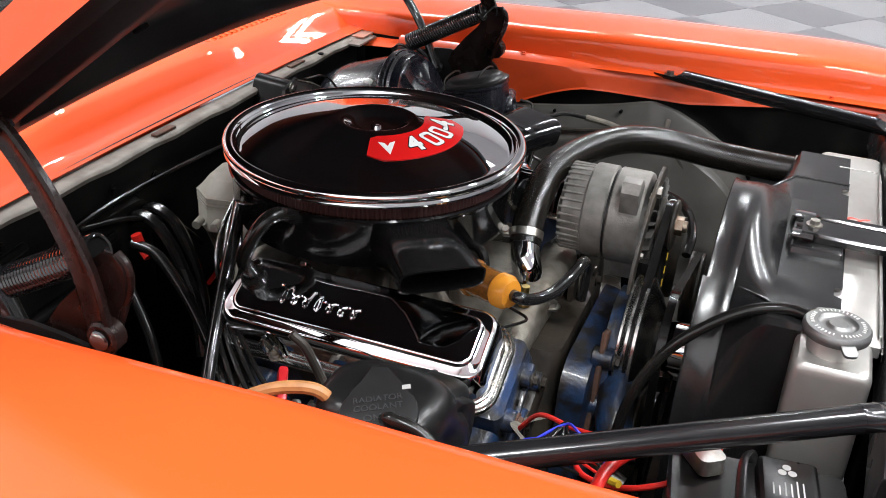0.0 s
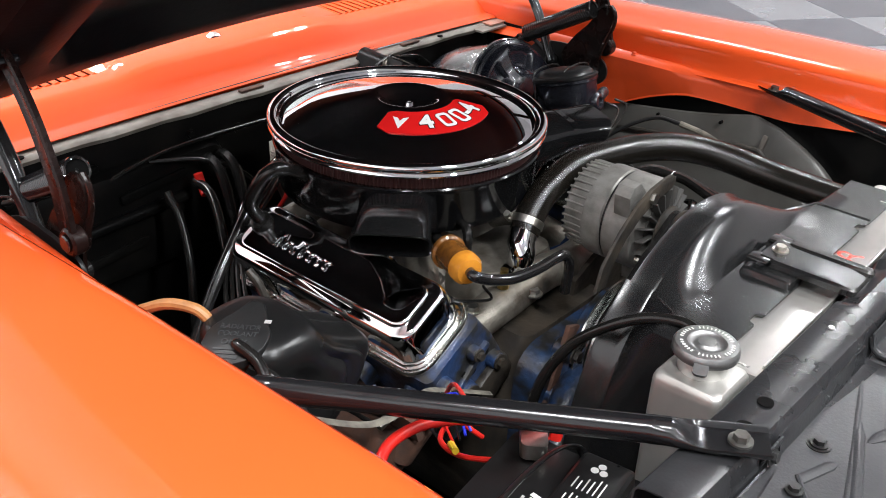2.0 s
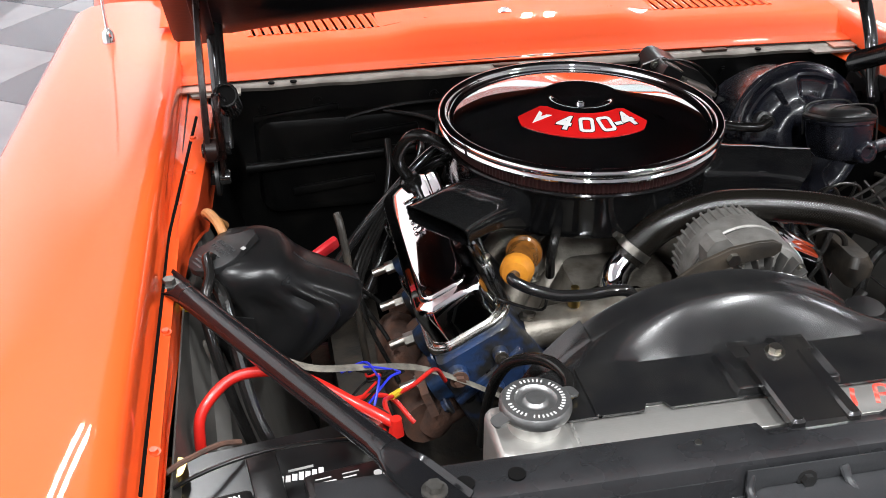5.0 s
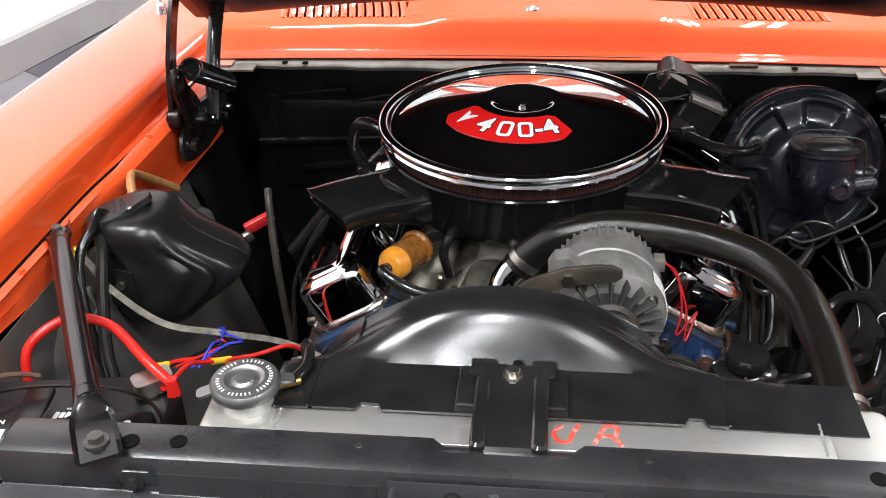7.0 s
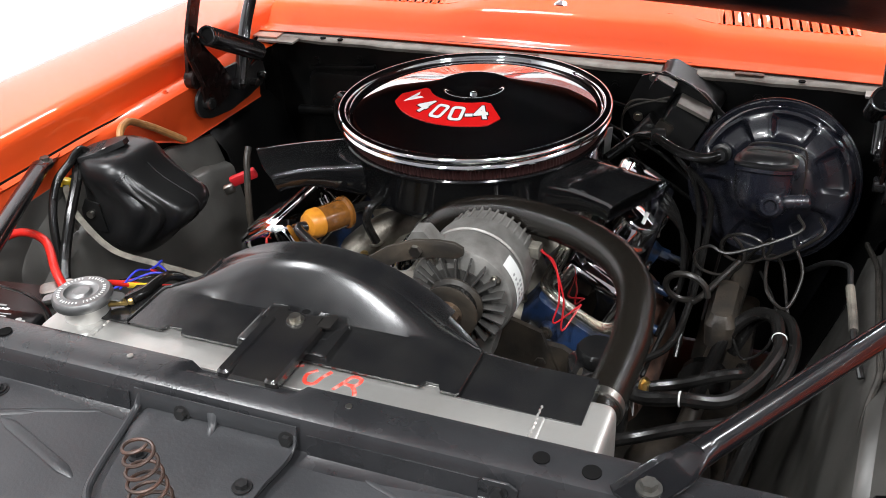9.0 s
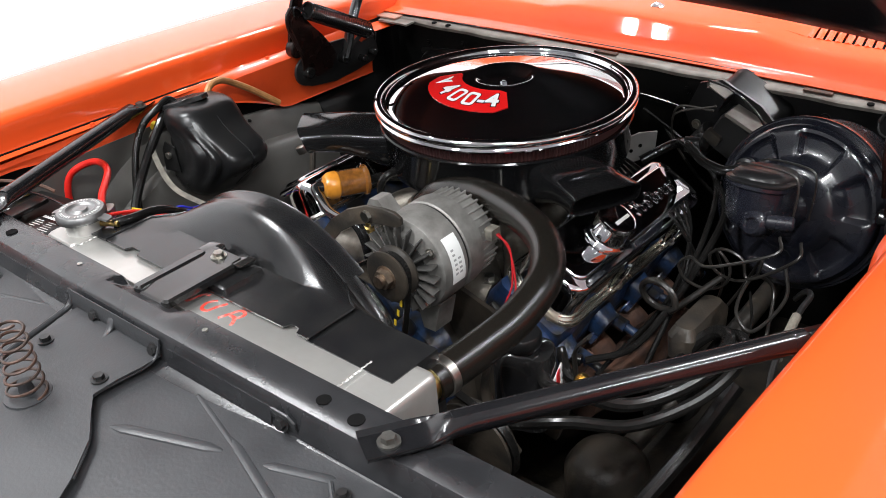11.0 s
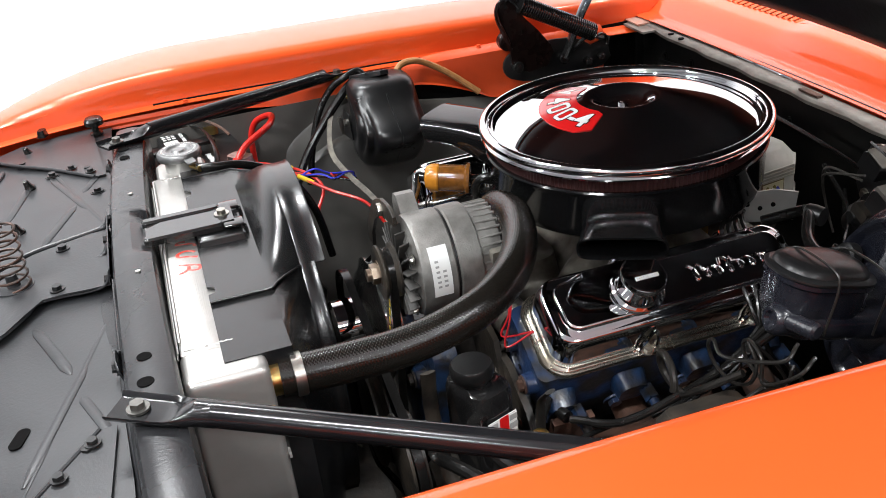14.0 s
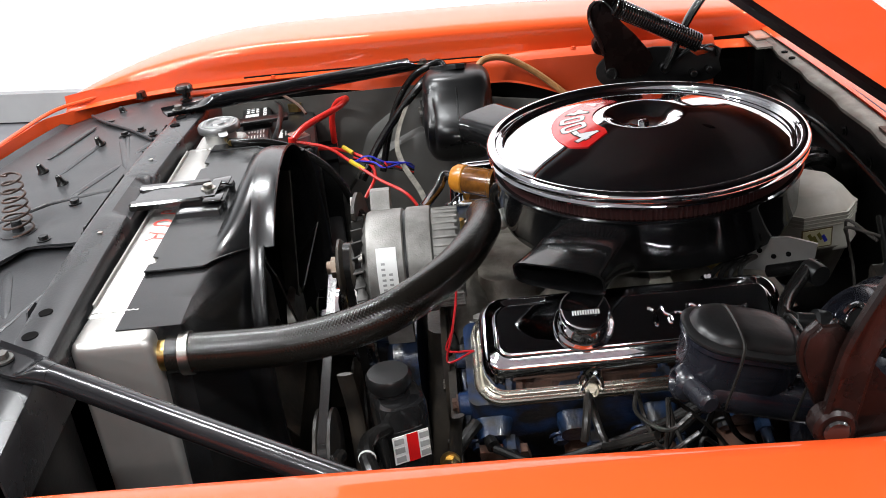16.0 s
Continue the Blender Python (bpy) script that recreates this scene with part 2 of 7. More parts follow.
def tube(bm, pts, r, n=10, sub=8, flat=1.0, rfun=None):
    """A round (or flattened) tube along a smooth line, with uv along its length."""
    p = spline(pts, sub)
    uv = bm.loops.layers.uv.verify()
    t = [(p[min(i + 1, len(p) - 1)] - p[max(i - 1, 0)]).normalized() for i in range(len(p))]
    up = Vector((0, 0, 1)) if abs(t[0].z) < 0.9 else Vector((1, 0, 0))
    a = t[0].cross(up).normalized()
    loops, run, s = [], 0.0, []
    for i, q in enumerate(p):
        a = (a - t[i] * a.dot(t[i])).normalized()
        b = t[i].cross(a)
        if i:
            run += (q - p[i - 1]).length
        s.append(run)
        rr = r * (rfun(i / (len(p) - 1)) if rfun else 1)
        loops.append([q + rr * (math.cos(x) * a + flat * math.sin(x) * b) for x in (2 * math.pi * k / n for k in range(n))])
    vs = [[bm.verts.new(v) for v in lp] for lp in loops]
    for i in range(len(vs) - 1):
        for k in range(n):
            j = (k + 1) % n
            f = bm.faces.new((vs[i][k], vs[i][j], vs[i + 1][j], vs[i + 1][k]))
            for lo, (u, v) in zip(f.loops, ((s[i], k), (s[i], k + 1), (s[i + 1], k + 1), (s[i + 1], k))):
                lo[uv].uv = (u * 2, v / n * 2 * math.pi * r * 2)
    bm.faces.new(vs[0][::-1])
    bm.faces.new(vs[-1])
    return bm


def prism(bm, poly, h, m=None, bev=0.0):
    """A flat outline in x, y raised from z = 0 to h."""
    m = m or Matrix.Identity(4)
    a = [bm.verts.new((x, y, 0)) for x, y in poly]
    b = [bm.verts.new((x, y, h)) for x, y in poly]
    n = len(a)
    bm.faces.new(a[::-1])
    bm.faces.new(b)
    for i in range(n):
        bm.faces.new((a[i], a[(i + 1) % n], b[(i + 1) % n], b[i]))
    if bev:
        es = [e for e in {e for v in b for e in v.link_edges} if all(v in b for v in e.verts)]
        r = bmesh.ops.bevel(bm, geom=es, offset=bev, segments=2, affect="EDGES", profile=0.5)
        allv = set(a) | set(v for v in b if v.is_valid) | set(r["verts"])
    else:
        allv = set(a) | set(b)
    bmesh.ops.transform(bm, matrix=m, verts=[v for v in allv if v.is_valid])
    return bm


def sheet(bm, rows, thick=0.0015, down=None):
    """A sheet of metal through rows of points, with thickness."""
    rows = [[Vector(p) for p in r] for r in rows]
    nr, nc = len(rows), len(rows[0])
    def normal(i, j):
        u = rows[min(i + 1, nr - 1)][j] - rows[max(i - 1, 0)][j]
        v = rows[i][min(j + 1, nc - 1)] - rows[i][max(j - 1, 0)]
        n = u.cross(v)
        return n.normalized() if n.length > 1e-9 else Vector((0, 0, 1))
    a = [[bm.verts.new(rows[i][j]) for j in range(nc)] for i in range(nr)]
    b = [[bm.verts.new(rows[i][j] - normal(i, j) * thick) for j in range(nc)] for i in range(nr)]
    for g, flip in ((a, False), (b, True)):
        for i in range(nr - 1):
            for j in range(nc - 1):
                q = (g[i][j], g[i + 1][j], g[i + 1][j + 1], g[i][j + 1])
                bm.faces.new(q[::-1] if flip else q)
    edge = [(0, j) for j in range(nc)] + [(i, nc - 1) for i in range(1, nr)] + [(nr - 1, j) for j in range(nc - 2, -1, -1)] + [(i, 0) for i in range(nr - 2, 0, -1)]
    for (i, j), (k, l) in zip(edge, edge[1:] + edge[:1]):
        bm.faces.new((a[i][j], a[k][l], b[k][l], b[i][j]))
    return bm


def rrect(w, l, r, n=5):
    """Outline of a rounded rectangle, w in x and l in y."""
    out = []
    r = min(r, w / 2 - 1e-4, l / 2 - 1e-4)
    for cx, cy, a0 in ((w / 2 - r, l / 2 - r, 0), (-w / 2 + r, l / 2 - r, 90), (-w / 2 + r, -l / 2 + r, 180), (w / 2 - r, -l / 2 + r, 270)):
        for k in range(n + 1):
            a = radians(a0 + 90 * k / n)
            out.append((cx + r * math.cos(a), cy + r * math.sin(a)))
    return out


def loft(bm, layers, m=None, n=5):
    """Rounded rectangles (w, l, r, h[, dx, dy]) stacked along z."""
    m = m or Matrix.Identity(4)
    loops = [[m @ Vector((x + (q[4] if len(q) > 4 else 0), y + (q[5] if len(q) > 5 else 0), q[3])) for x, y in rrect(q[0], q[1], q[2], n)] for q in layers]
    return rings(bm, loops)


def hexbolt(bm, p, d, r=0.008, h=0.006, washer=True):
    """A flanged hex head at p, standing out along d."""
    p, d = Vector(p), Vector(d).normalized()
    if washer:
        cyl(bm, p, p + d * h * 0.3, r * 1.5, n=18)
    cyl(bm, p + d * h * 0.25, p + d * h, r, r * 0.96, n=6)
    return bm


def glyphs(text, size, depth=0.0006, bold=0.0):
    cu = bpy.data.curves.new("glyphs", "FONT")
    cu.body, cu.size, cu.extrude, cu.align_x, cu.align_y, cu.offset = text, size, depth, "CENTER", "CENTER", bold
    tmp = bpy.data.objects.new("glyphs", cu)
    me = bpy.data.meshes.new_from_object(tmp)
    bm = bmn()
    bm.from_mesh(me)
    bpy.data.objects.remove(tmp)
    bpy.data.meshes.remove(me)
    return bm


def rot(x=0, y=0, z=0):
    return pose(0, 0, 0, x, y, z)


# ---- the showroom ----
ROOM = pose(0, 0, 0, 0, 0, -12.8)


def room():
    def wall(name, c, s, m, label):
        bm = box(bmn(), c, s)
        bm.transform(ROOM)
        return tagged(part(name, bm, m), label, "wall", kind="structure")
    wall("wall_west", (-3.05, 0.5, 1.9), (0.2, 15.2, 4.2), WALLW, "plain white painted showroom wall")
    wall("wall_east", (9.1, 0.5, 1.9), (0.2, 15.2, 4.2), WALLW, "plain white painted showroom wall")
    wall("wall_north", (3.0, 8.2, 1.9), (12.4, 0.2, 4.2), WALLW, "plain white painted showroom wall")
    wall("wall_south", (3.0, -7.2, 1.9), (12.4, 0.2, 4.2), WALLG, "plain grey painted showroom wall")
    tagged(wall("ceiling", (3.0, 0.5, 4.1), (12.4, 15.6, 0.2), CEILM, "pale painted showroom ceiling"), category="ceiling")
    tagged(wall("baseboard", (-2.925, 0.5, 0.075), (0.05, 15.0, 0.15), BASEB, "grey baseboard along the white wall"), category="baseboard")
    fl = wall("floor", (3.0, 0.5, -0.06), (12.4, 15.6, 0.1), TILE_L, "glossy grey checkered tile floor")
    tagged(fl, category="floor")
    bm = box(bmn(), (0, 0, 0), (0.548, 0.548, 0.008), bev=0.0015, seg=1)
    me = bpy.data.meshes.new("tile")
    bm.to_mesh(me)
    bm.free()
    dark = me.copy()
    me.materials.append(TILE_L)
    dark.materials.append(TILE_D)
    g = rot(0, 0, 56)
    inv = ROOM.inverted()
    n = 0
    rest = ([], [])
    for i in range(-22, 23):
        for j in range(-22, 23):
            p = g @ Vector((i * 0.55, j * 0.55, -0.006))
            q = inv @ p
            near = (-2.9 < q.x < -1.0 and 0.5 < q.y < 5.0) or (-2.9 < q.x < -1.2 and -5 < q.y < -1.0) or (3.2 < q.x < 8.8 and -2.5 < q.y < 6)
            if near and n < 300:
                ob = new("tile", me if (i + j) % 2 else dark)
                ob.matrix_basis = Matrix.Translation(p) @ g
                ob.parent = fl
                n += 1
            elif -2.8 < q.x < 8.6 and -6.6 < q.y < 7.6:
                rest[(i + j) % 2].append(p)
    for k, mt in ((1, TILE_L), (0, TILE_D)):
        vs, fs = [], []
        for p in rest[k]:
            o = len(vs)
            vs += [tuple(p + (g @ Vector((dx, dy, dz)))) for dz in (-0.004, 0.004) for dx, dy in ((-0.274, -0.274), (0.274, -0.274), (0.274, 0.274), (-0.274, 0.274))]
            fs += [(o, o + 3, o + 2, o + 1), (o + 4, o + 5, o + 6, o + 7)] + [(o + e, o + (e + 1) % 4, o + 4 + (e + 1) % 4, o + 4 + e) for e in range(4)]
        me2 = bpy.data.meshes.new("tiles")
        me2.from_pydata(vs, [], fs)
        me2.materials.append(mt)
        ob = new("tiles", me2)
        ob.parent = fl
        ob["kind"] = "stuff"


LAMPS = [(-1.5, -1.6), (0.2, -2.5), (2.0, -1.8), (-1.5, 1.6), (2.2, 1.8), (0.3, -4.4), (4.6, -2.6), (4.6, 1.2), (0.4, 4.4), (-1.4, 6.6), (2.2, 6.6)]


def ceiling_lights():
    bm = bmn()
    loft(bm, [(0.20, 1.30, 0.01, 0.0), (0.20, 1.30, 0.01, 0.03), (0.10, 1.28, 0.01, 0.06)], Matrix.Translation((0, 0, 3.93)))
    first = thing("ceiling_light", "white twin-tube fluorescent ceiling fixture", "ceiling light", (0, 0, 3.93), "ceiling lights")
    part("housing", bm, FIXTURE, first)
    for k in (-1, 1):
        bm = bmn()
        cyl(bm, (k * 0.042, -0.6, 3.915), (k * 0.042, 0.6, 3.915), 0.016, n=12)
        part("tube", bm, FIXTURE, first)
    for i, (x, y) in enumerate(LAMPS):
        p = ROOM @ Vector((x, y, 3.93))
        m = Matrix.Translation(p) @ rot(0, 0, -12.8)
        if i:
            copy_thing(first, m)
        else:
            first.matrix_basis = m
        for k in (-0.075, 0.075):
            la = bpy.data.lights.new("tube_light", "AREA")
            la.shape, la.size, la.size_y, la.energy, la.color = "RECTANGLE", 0.06, 1.2, LAMP, (0.955, 0.98, 1.0)
            new("tube_light", la).matrix_basis = Matrix.Translation(p + (rot(0, 0, -12.8) @ Vector((k, 0, -0.045)))) @ rot(0, 0, -12.8)


room()
ceiling_lights()

# ---- the car ----
car = thing("car", "bright orange coupe with its hood raised, black engine bay", "car", (0, 0, 0))


def fender_section(y):
    """Outline (|x|, z) of a front fender across the car, from the bolted flange over the crest to the sill."""
    s = max(0.0, (-0.55 - y) / 0.5)
    base = [(0.640, 0.903), (0.648, 0.905), (0.6545, 0.908), (0.657, 0.914), (0.6585, 0.934), (0.660, 0.952), (0.6625, 0.9605), (0.670, 0.9665), (0.688, 0.9695), (0.72, 0.971), (0.77, 0.973), (0.82, 0.972), (0.86, 0.966), (0.89, 0.953), (0.912, 0.928), (0.928, 0.88), (0.938, 0.77), (0.93, 0.62), (0.91, 0.48), (0.88, 0.34)]
    lift = -0.022 * max(0.0, (y + 0.22) / 0.57) + 0.010 * max(0.0, (-0.22 - y) / 0.56)
    out = []
    for x, z in base:
        xx = 0.665 + (x - 0.665) * (1 - 0.75 * min(s, 1) ** 2.2) if x > 0.665 else x - 0.05 * max(0.0, y + 0.2) * (x < 0.656)
        out.append((xx, z + lift - 0.085 * s ** 2.4 * (0.4 if x < 0.66 else 1) - 0.0 * s))
    return out


FDX = 0.005
DULLZ = mat("dull_zinc", (0.22, 0.21, 0.19), 0.4, 0.8, color2=(0.12, 0.11, 0.09), patch=80)


def fender(side):
    ys = [0.80 - 0.05 * i for i in range(28)] + [-0.60 - 0.03 * i for i in range(16)]
    rows = []
    for y in ys:
        rows.append([(side * x - (FDX if side > 0 else 0.0), y, z) for x, z in fender_section(y)])
    f = part("fender", sheet(bmn(), rows, 0.0015 * -side), ORANGE, car)
    # rolled bead and gap along the flange
    bm = bmn()
    tube(bm, [(side * (fender_section(y)[2][0] + 0.004), y, fender_section(y)[2][1] - 0.004) for y in (0.30, 0.0, -0.3, -0.6, -0.85)], 0.004, 8)
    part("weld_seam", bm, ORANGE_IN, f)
    for y in (0.16, -0.1, -0.42, -0.62, -0.8):
        x, z = fender_section(y)[1]
        b = bmn()
        hexbolt(b, (side * x * 0.995, y, z), (0, 0, 1), 0.0045, 0.005)
        part("bolt", b, ORANGE_IN if y > -0.7 else DULLZ, f)
    for y in (-0.16, -0.5):
        x, z = fender_section(y)[5]
        b = cyl(bmn(), (side * (x + 0.004), y, z - 0.018), (side * (x - 0.001), y, z - 0.018), 0.0035, n=12)
        part("plug", b, ORANGE_IN, f)
    return f


fender(-1)
fender(1)


def side_rail(side):
    """Orange shoulder below the fender flange: a rounded swelling by the hinge that thins out past the brace."""
    rows = []
    for i in range(53):
        y = 0.25 - 0.02 * i
        k = max(0.0, min(1.0, (y + 0.24) / 0.16))
        k = k * k * (3 - 2 * k)
        low = 0.858 + 0.030 * max(0.0, min(1.0, (-0.36 - y) / 0.22)) - 0.058 * max(0.0, min(1.0, (y + 0.16) / 0.16)) ** 1.5
        top = 0.9035 + 0.010 * k
        bulge = 0.016 * k
        x0 = 0.646 - 0.05 * max(0.0, y + 0.2)
        rows.append([(side * x, y, z) for x, z in ((x0, 0.9035), (x0 - 0.003, top), (x0 - 0.005 - bulge * 0.5, top - 0.003), (x0 - 0.007 - bulge, top - 0.012), (x0 - 0.008 - bulge, top - 0.4 * (top - low)), (x0 - 0.007 - bulge * 0.6, low + 0.004), (x0 - 0.009 - bulge * 0.6, low), (x0 - 0.004, low - 0.002))])
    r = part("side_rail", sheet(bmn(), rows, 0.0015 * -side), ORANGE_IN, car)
    # black tube along the flange, drawn in for the shade inside the gap
    part("seam_gap_shade", tube(bmn(), [(side * (0.6535 - 0.05 * max(0.0, y + 0.2)), y, 0.9075 + (fender_section(y)[1][1] - 0.905)) for y in (0.24, 0.1, 0.0, -0.1, -0.2, -0.3, -0.4, -0.5, -0.6, -0.68)], 0.0030, 8, 4), PLENUM, r)
    for y in (-0.02, 0.10):
        b = bmn()
        hexbolt(b, (side * 0.630, y, 0.911), (0, 0, 1), 0.0045, 0.005)
        part("bolt", b, ORANGE_IN, r)
    # dark inner panel that hangs behind the rail; its black holds the rail's shadow
    rows = [[(side * 0.646, y, 0.90), (side * 0.646, y, 0.84), (side * 0.640, y, 0.70), (side * 0.62, y, 0.45)] for y in (0.33, 0.1, -0.1, -0.3, -0.5, -0.7, -0.80)]
    part("shaded_inner_panel", sheet(bmn(), rows, 0.0015 * -side), FIREW, car)


side_rail(-1)
side_rail(1)


ARCH = [(0.12, 0.770), (0.06, 0.785), (0.02, 0.800), (-0.08, 0.814), (-0.16, 0.826), (-0.22, 0.837), (-0.294, 0.855), (-0.348, 0.843), (-0.40, 0.820), (-0.438, 0.798), (-0.464, 0.776), (-0.49, 0.745), (-0.515, 0.70)]


def wheelhouse(side):
    """Grey inner fender: an upright panel whose top edge arches over the wheel, with a lip, a ledge and a skirt."""
    def top(y):
        for (ya, za), (yb, zb) in zip(ARCH, ARCH[1:]):
            if ya >= y >= yb:
                return za + (zb - za) * (ya - y) / (ya - yb)
        return ARCH[-1][1]
    rows = []
    for i in range(65):
        y = 0.10 - 0.0095 * i
        z = top(y)
        w = 0.003 * math.sin(y * 17)
        rows.append([(side * (x + w), y, zz) for x, zz in ((0.646, z - 0.004), (0.634, z), (0.629, z - 0.002), (0.624, z - 0.010), (0.612, z - 0.050), (0.610, z - 0.056), (0.598, z - 0.060), (0.592, z - 0.066), (0.585, z - 0.10), (0.572, z - 0.17), (0.525, 0.46), (0.47, 0.28))])
    w = part("wheelhouse", sheet(bmn(), rows, 0.0015 * -side), WELLGREY, car, "grey painted inner fender panel")
    # black apron behind the head lamp, and the dark stretch towards the firewall
    rows = []
    for i in range(13):
        y = -0.5085 - 0.026 * i
        rows.append([(side * x, y, z) for x, z in ((0.634, 0.770), (0.626, 0.778), (0.606, 0.772), (0.585, 0.73), (0.565, 0.66), (0.540, 0.58), (0.505, 0.45), (0.47, 0.28))])
    part("front_apron", sheet(bmn(), rows, 0.0015 * -side), FIREW, car)
    rows = [[(side * 0.640, y, 0.78), (side * 0.605, y, 0.74), (side * 0.57, y, 0.60), (side * 0.47, y, 0.28)] for y in (0.335, 0.25, 0.17, 0.10)]
    part("rear_apron", sheet(bmn(), rows, 0.0015 * -side), FIREW, car)
    for pts in (((0.600, -0.30, 0.735), (0.601, -0.37, 0.730), (0.603, -0.43, 0.715)), ((0.583, -0.10, 0.67), (0.584, -0.20, 0.675), (0.585, -0.33, 0.68), (0.586, -0.43, 0.66))):
        part("stamped_rib", tube(bmn(), [(side * x, y, z) for x, y, z in pts], 0.007, 8), WELLGREY, w)
    for y, z in ((-0.236, 0.827), (-0.20, 0.800), (-0.10, 0.806)):
        part("hole_plug", cyl(bmn(), (side * 0.630, y, z), (side * 0.6165, y, z), 0.0032, n=12), PLENUM, w)
    part("loom_clip", box(bmn(), (side * 0.611, -0.331, 0.812), (0.006, 0.010, 0.036), rot(8, side * 10, 0), 0.002), LIPGREY, w)
    return w


wheelhouse(-1)
wheelhouse(1)


def firewall():
    y = 0.352
    f = part("firewall", box(bmn(), (0, y + 0.01, 0.60), (1.25, 0.02, 0.585), bev=0.004), FIREW, car)
    part("heater_cover", loft(bmn(), [(0.40, 0.20, 0.03, 0.0), (0.385, 0.185, 0.025, 0.022), (0.36, 0.16, 0.02, 0.028)], Matrix.Translation((-0.34, y, 0.74)) @ rot(90)), FIREW, f)
    for c, s in (((-0.30, y - 0.030, 0.80), (0.13, 0.012, 0.018)), ((-0.40, y - 0.030, 0.70), (0.16, 0.012, 0.018)), ((-0.46, y - 0.004, 0.84), (0.16, 0.012, 0.014))):
        part("stiffening_rib", box(bmn(), c, s, rot(0, -6, 0), 0.005), FIREW, f)
    for x, z in ((-0.52, 0.85), (-0.42, 0.86), (-0.2, 0.855), (-0.1, 0.84), (0.12, 0.86), (0.5, 0.84), (0.38, 0.86), (-0.53, 0.66)):
        b = bmn()
        hexbolt(b, (x, y, z), (0, -1, 0), 0.006, 0.006)
        part("bolt", b, FIREW, f)
    rows = []
    for i in range(25):
        x = -0.60 + 0.05 * i
        n = 0.003 * math.sin(i * 2.1)
        rows.append([(x, 0.345 + n, 0.889), (x, 0.344 + n, 0.895), (x, 0.349 + n, 0.8990), (x, 0.360, 0.900), (x, 0.376, 0.8995)])
    lip = part("firewall_lip", sheet(bmn(), rows, 0.0015), LIPGREY, car, "dusty grey folded lip along the firewall")
    for x in (-0.5, -0.46, 0.45):
        b = cyl(bmn(), (x, 0.352, 0.899), (x, 0.352, 0.9012), 0.006, n=12)
        part("hole_plug", b, PLENUM, lip)
    for x in (-0.06, 0.36):
        b = box(bmn(), (x, 0.358, 0.902), (0.05, 0.012, 0.004), bev=0.001)
        part("clip", b, RUST, lip)
    for s in (-1, 1):
        part("corner_post", box(bmn(), (s * 0.645, 0.362, 0.585), (0.06, 0.06, 0.61), bev=0.004), FIREW, car)
        part("cowl_corner_plate", prism(bmn(), [(0, 0), (s * 0.085, 0.0), (s * 0.10, 0.06), (s * 0.02, 0.085), (0, 0.03)], 0.004, Matrix.Translation((s * 0.555, 0.318, 0.893))), LIPGREY, car)
        part("primer_patch", prism(bmn(), [(0, 0), (s * 0.06, 0.0), (s * 0.06, 0.06), (0.0, 0.07)], 0.003, Matrix.Translation((s * 0.60, 0.33, 0.8985))), PRIMER, car)


firewall()


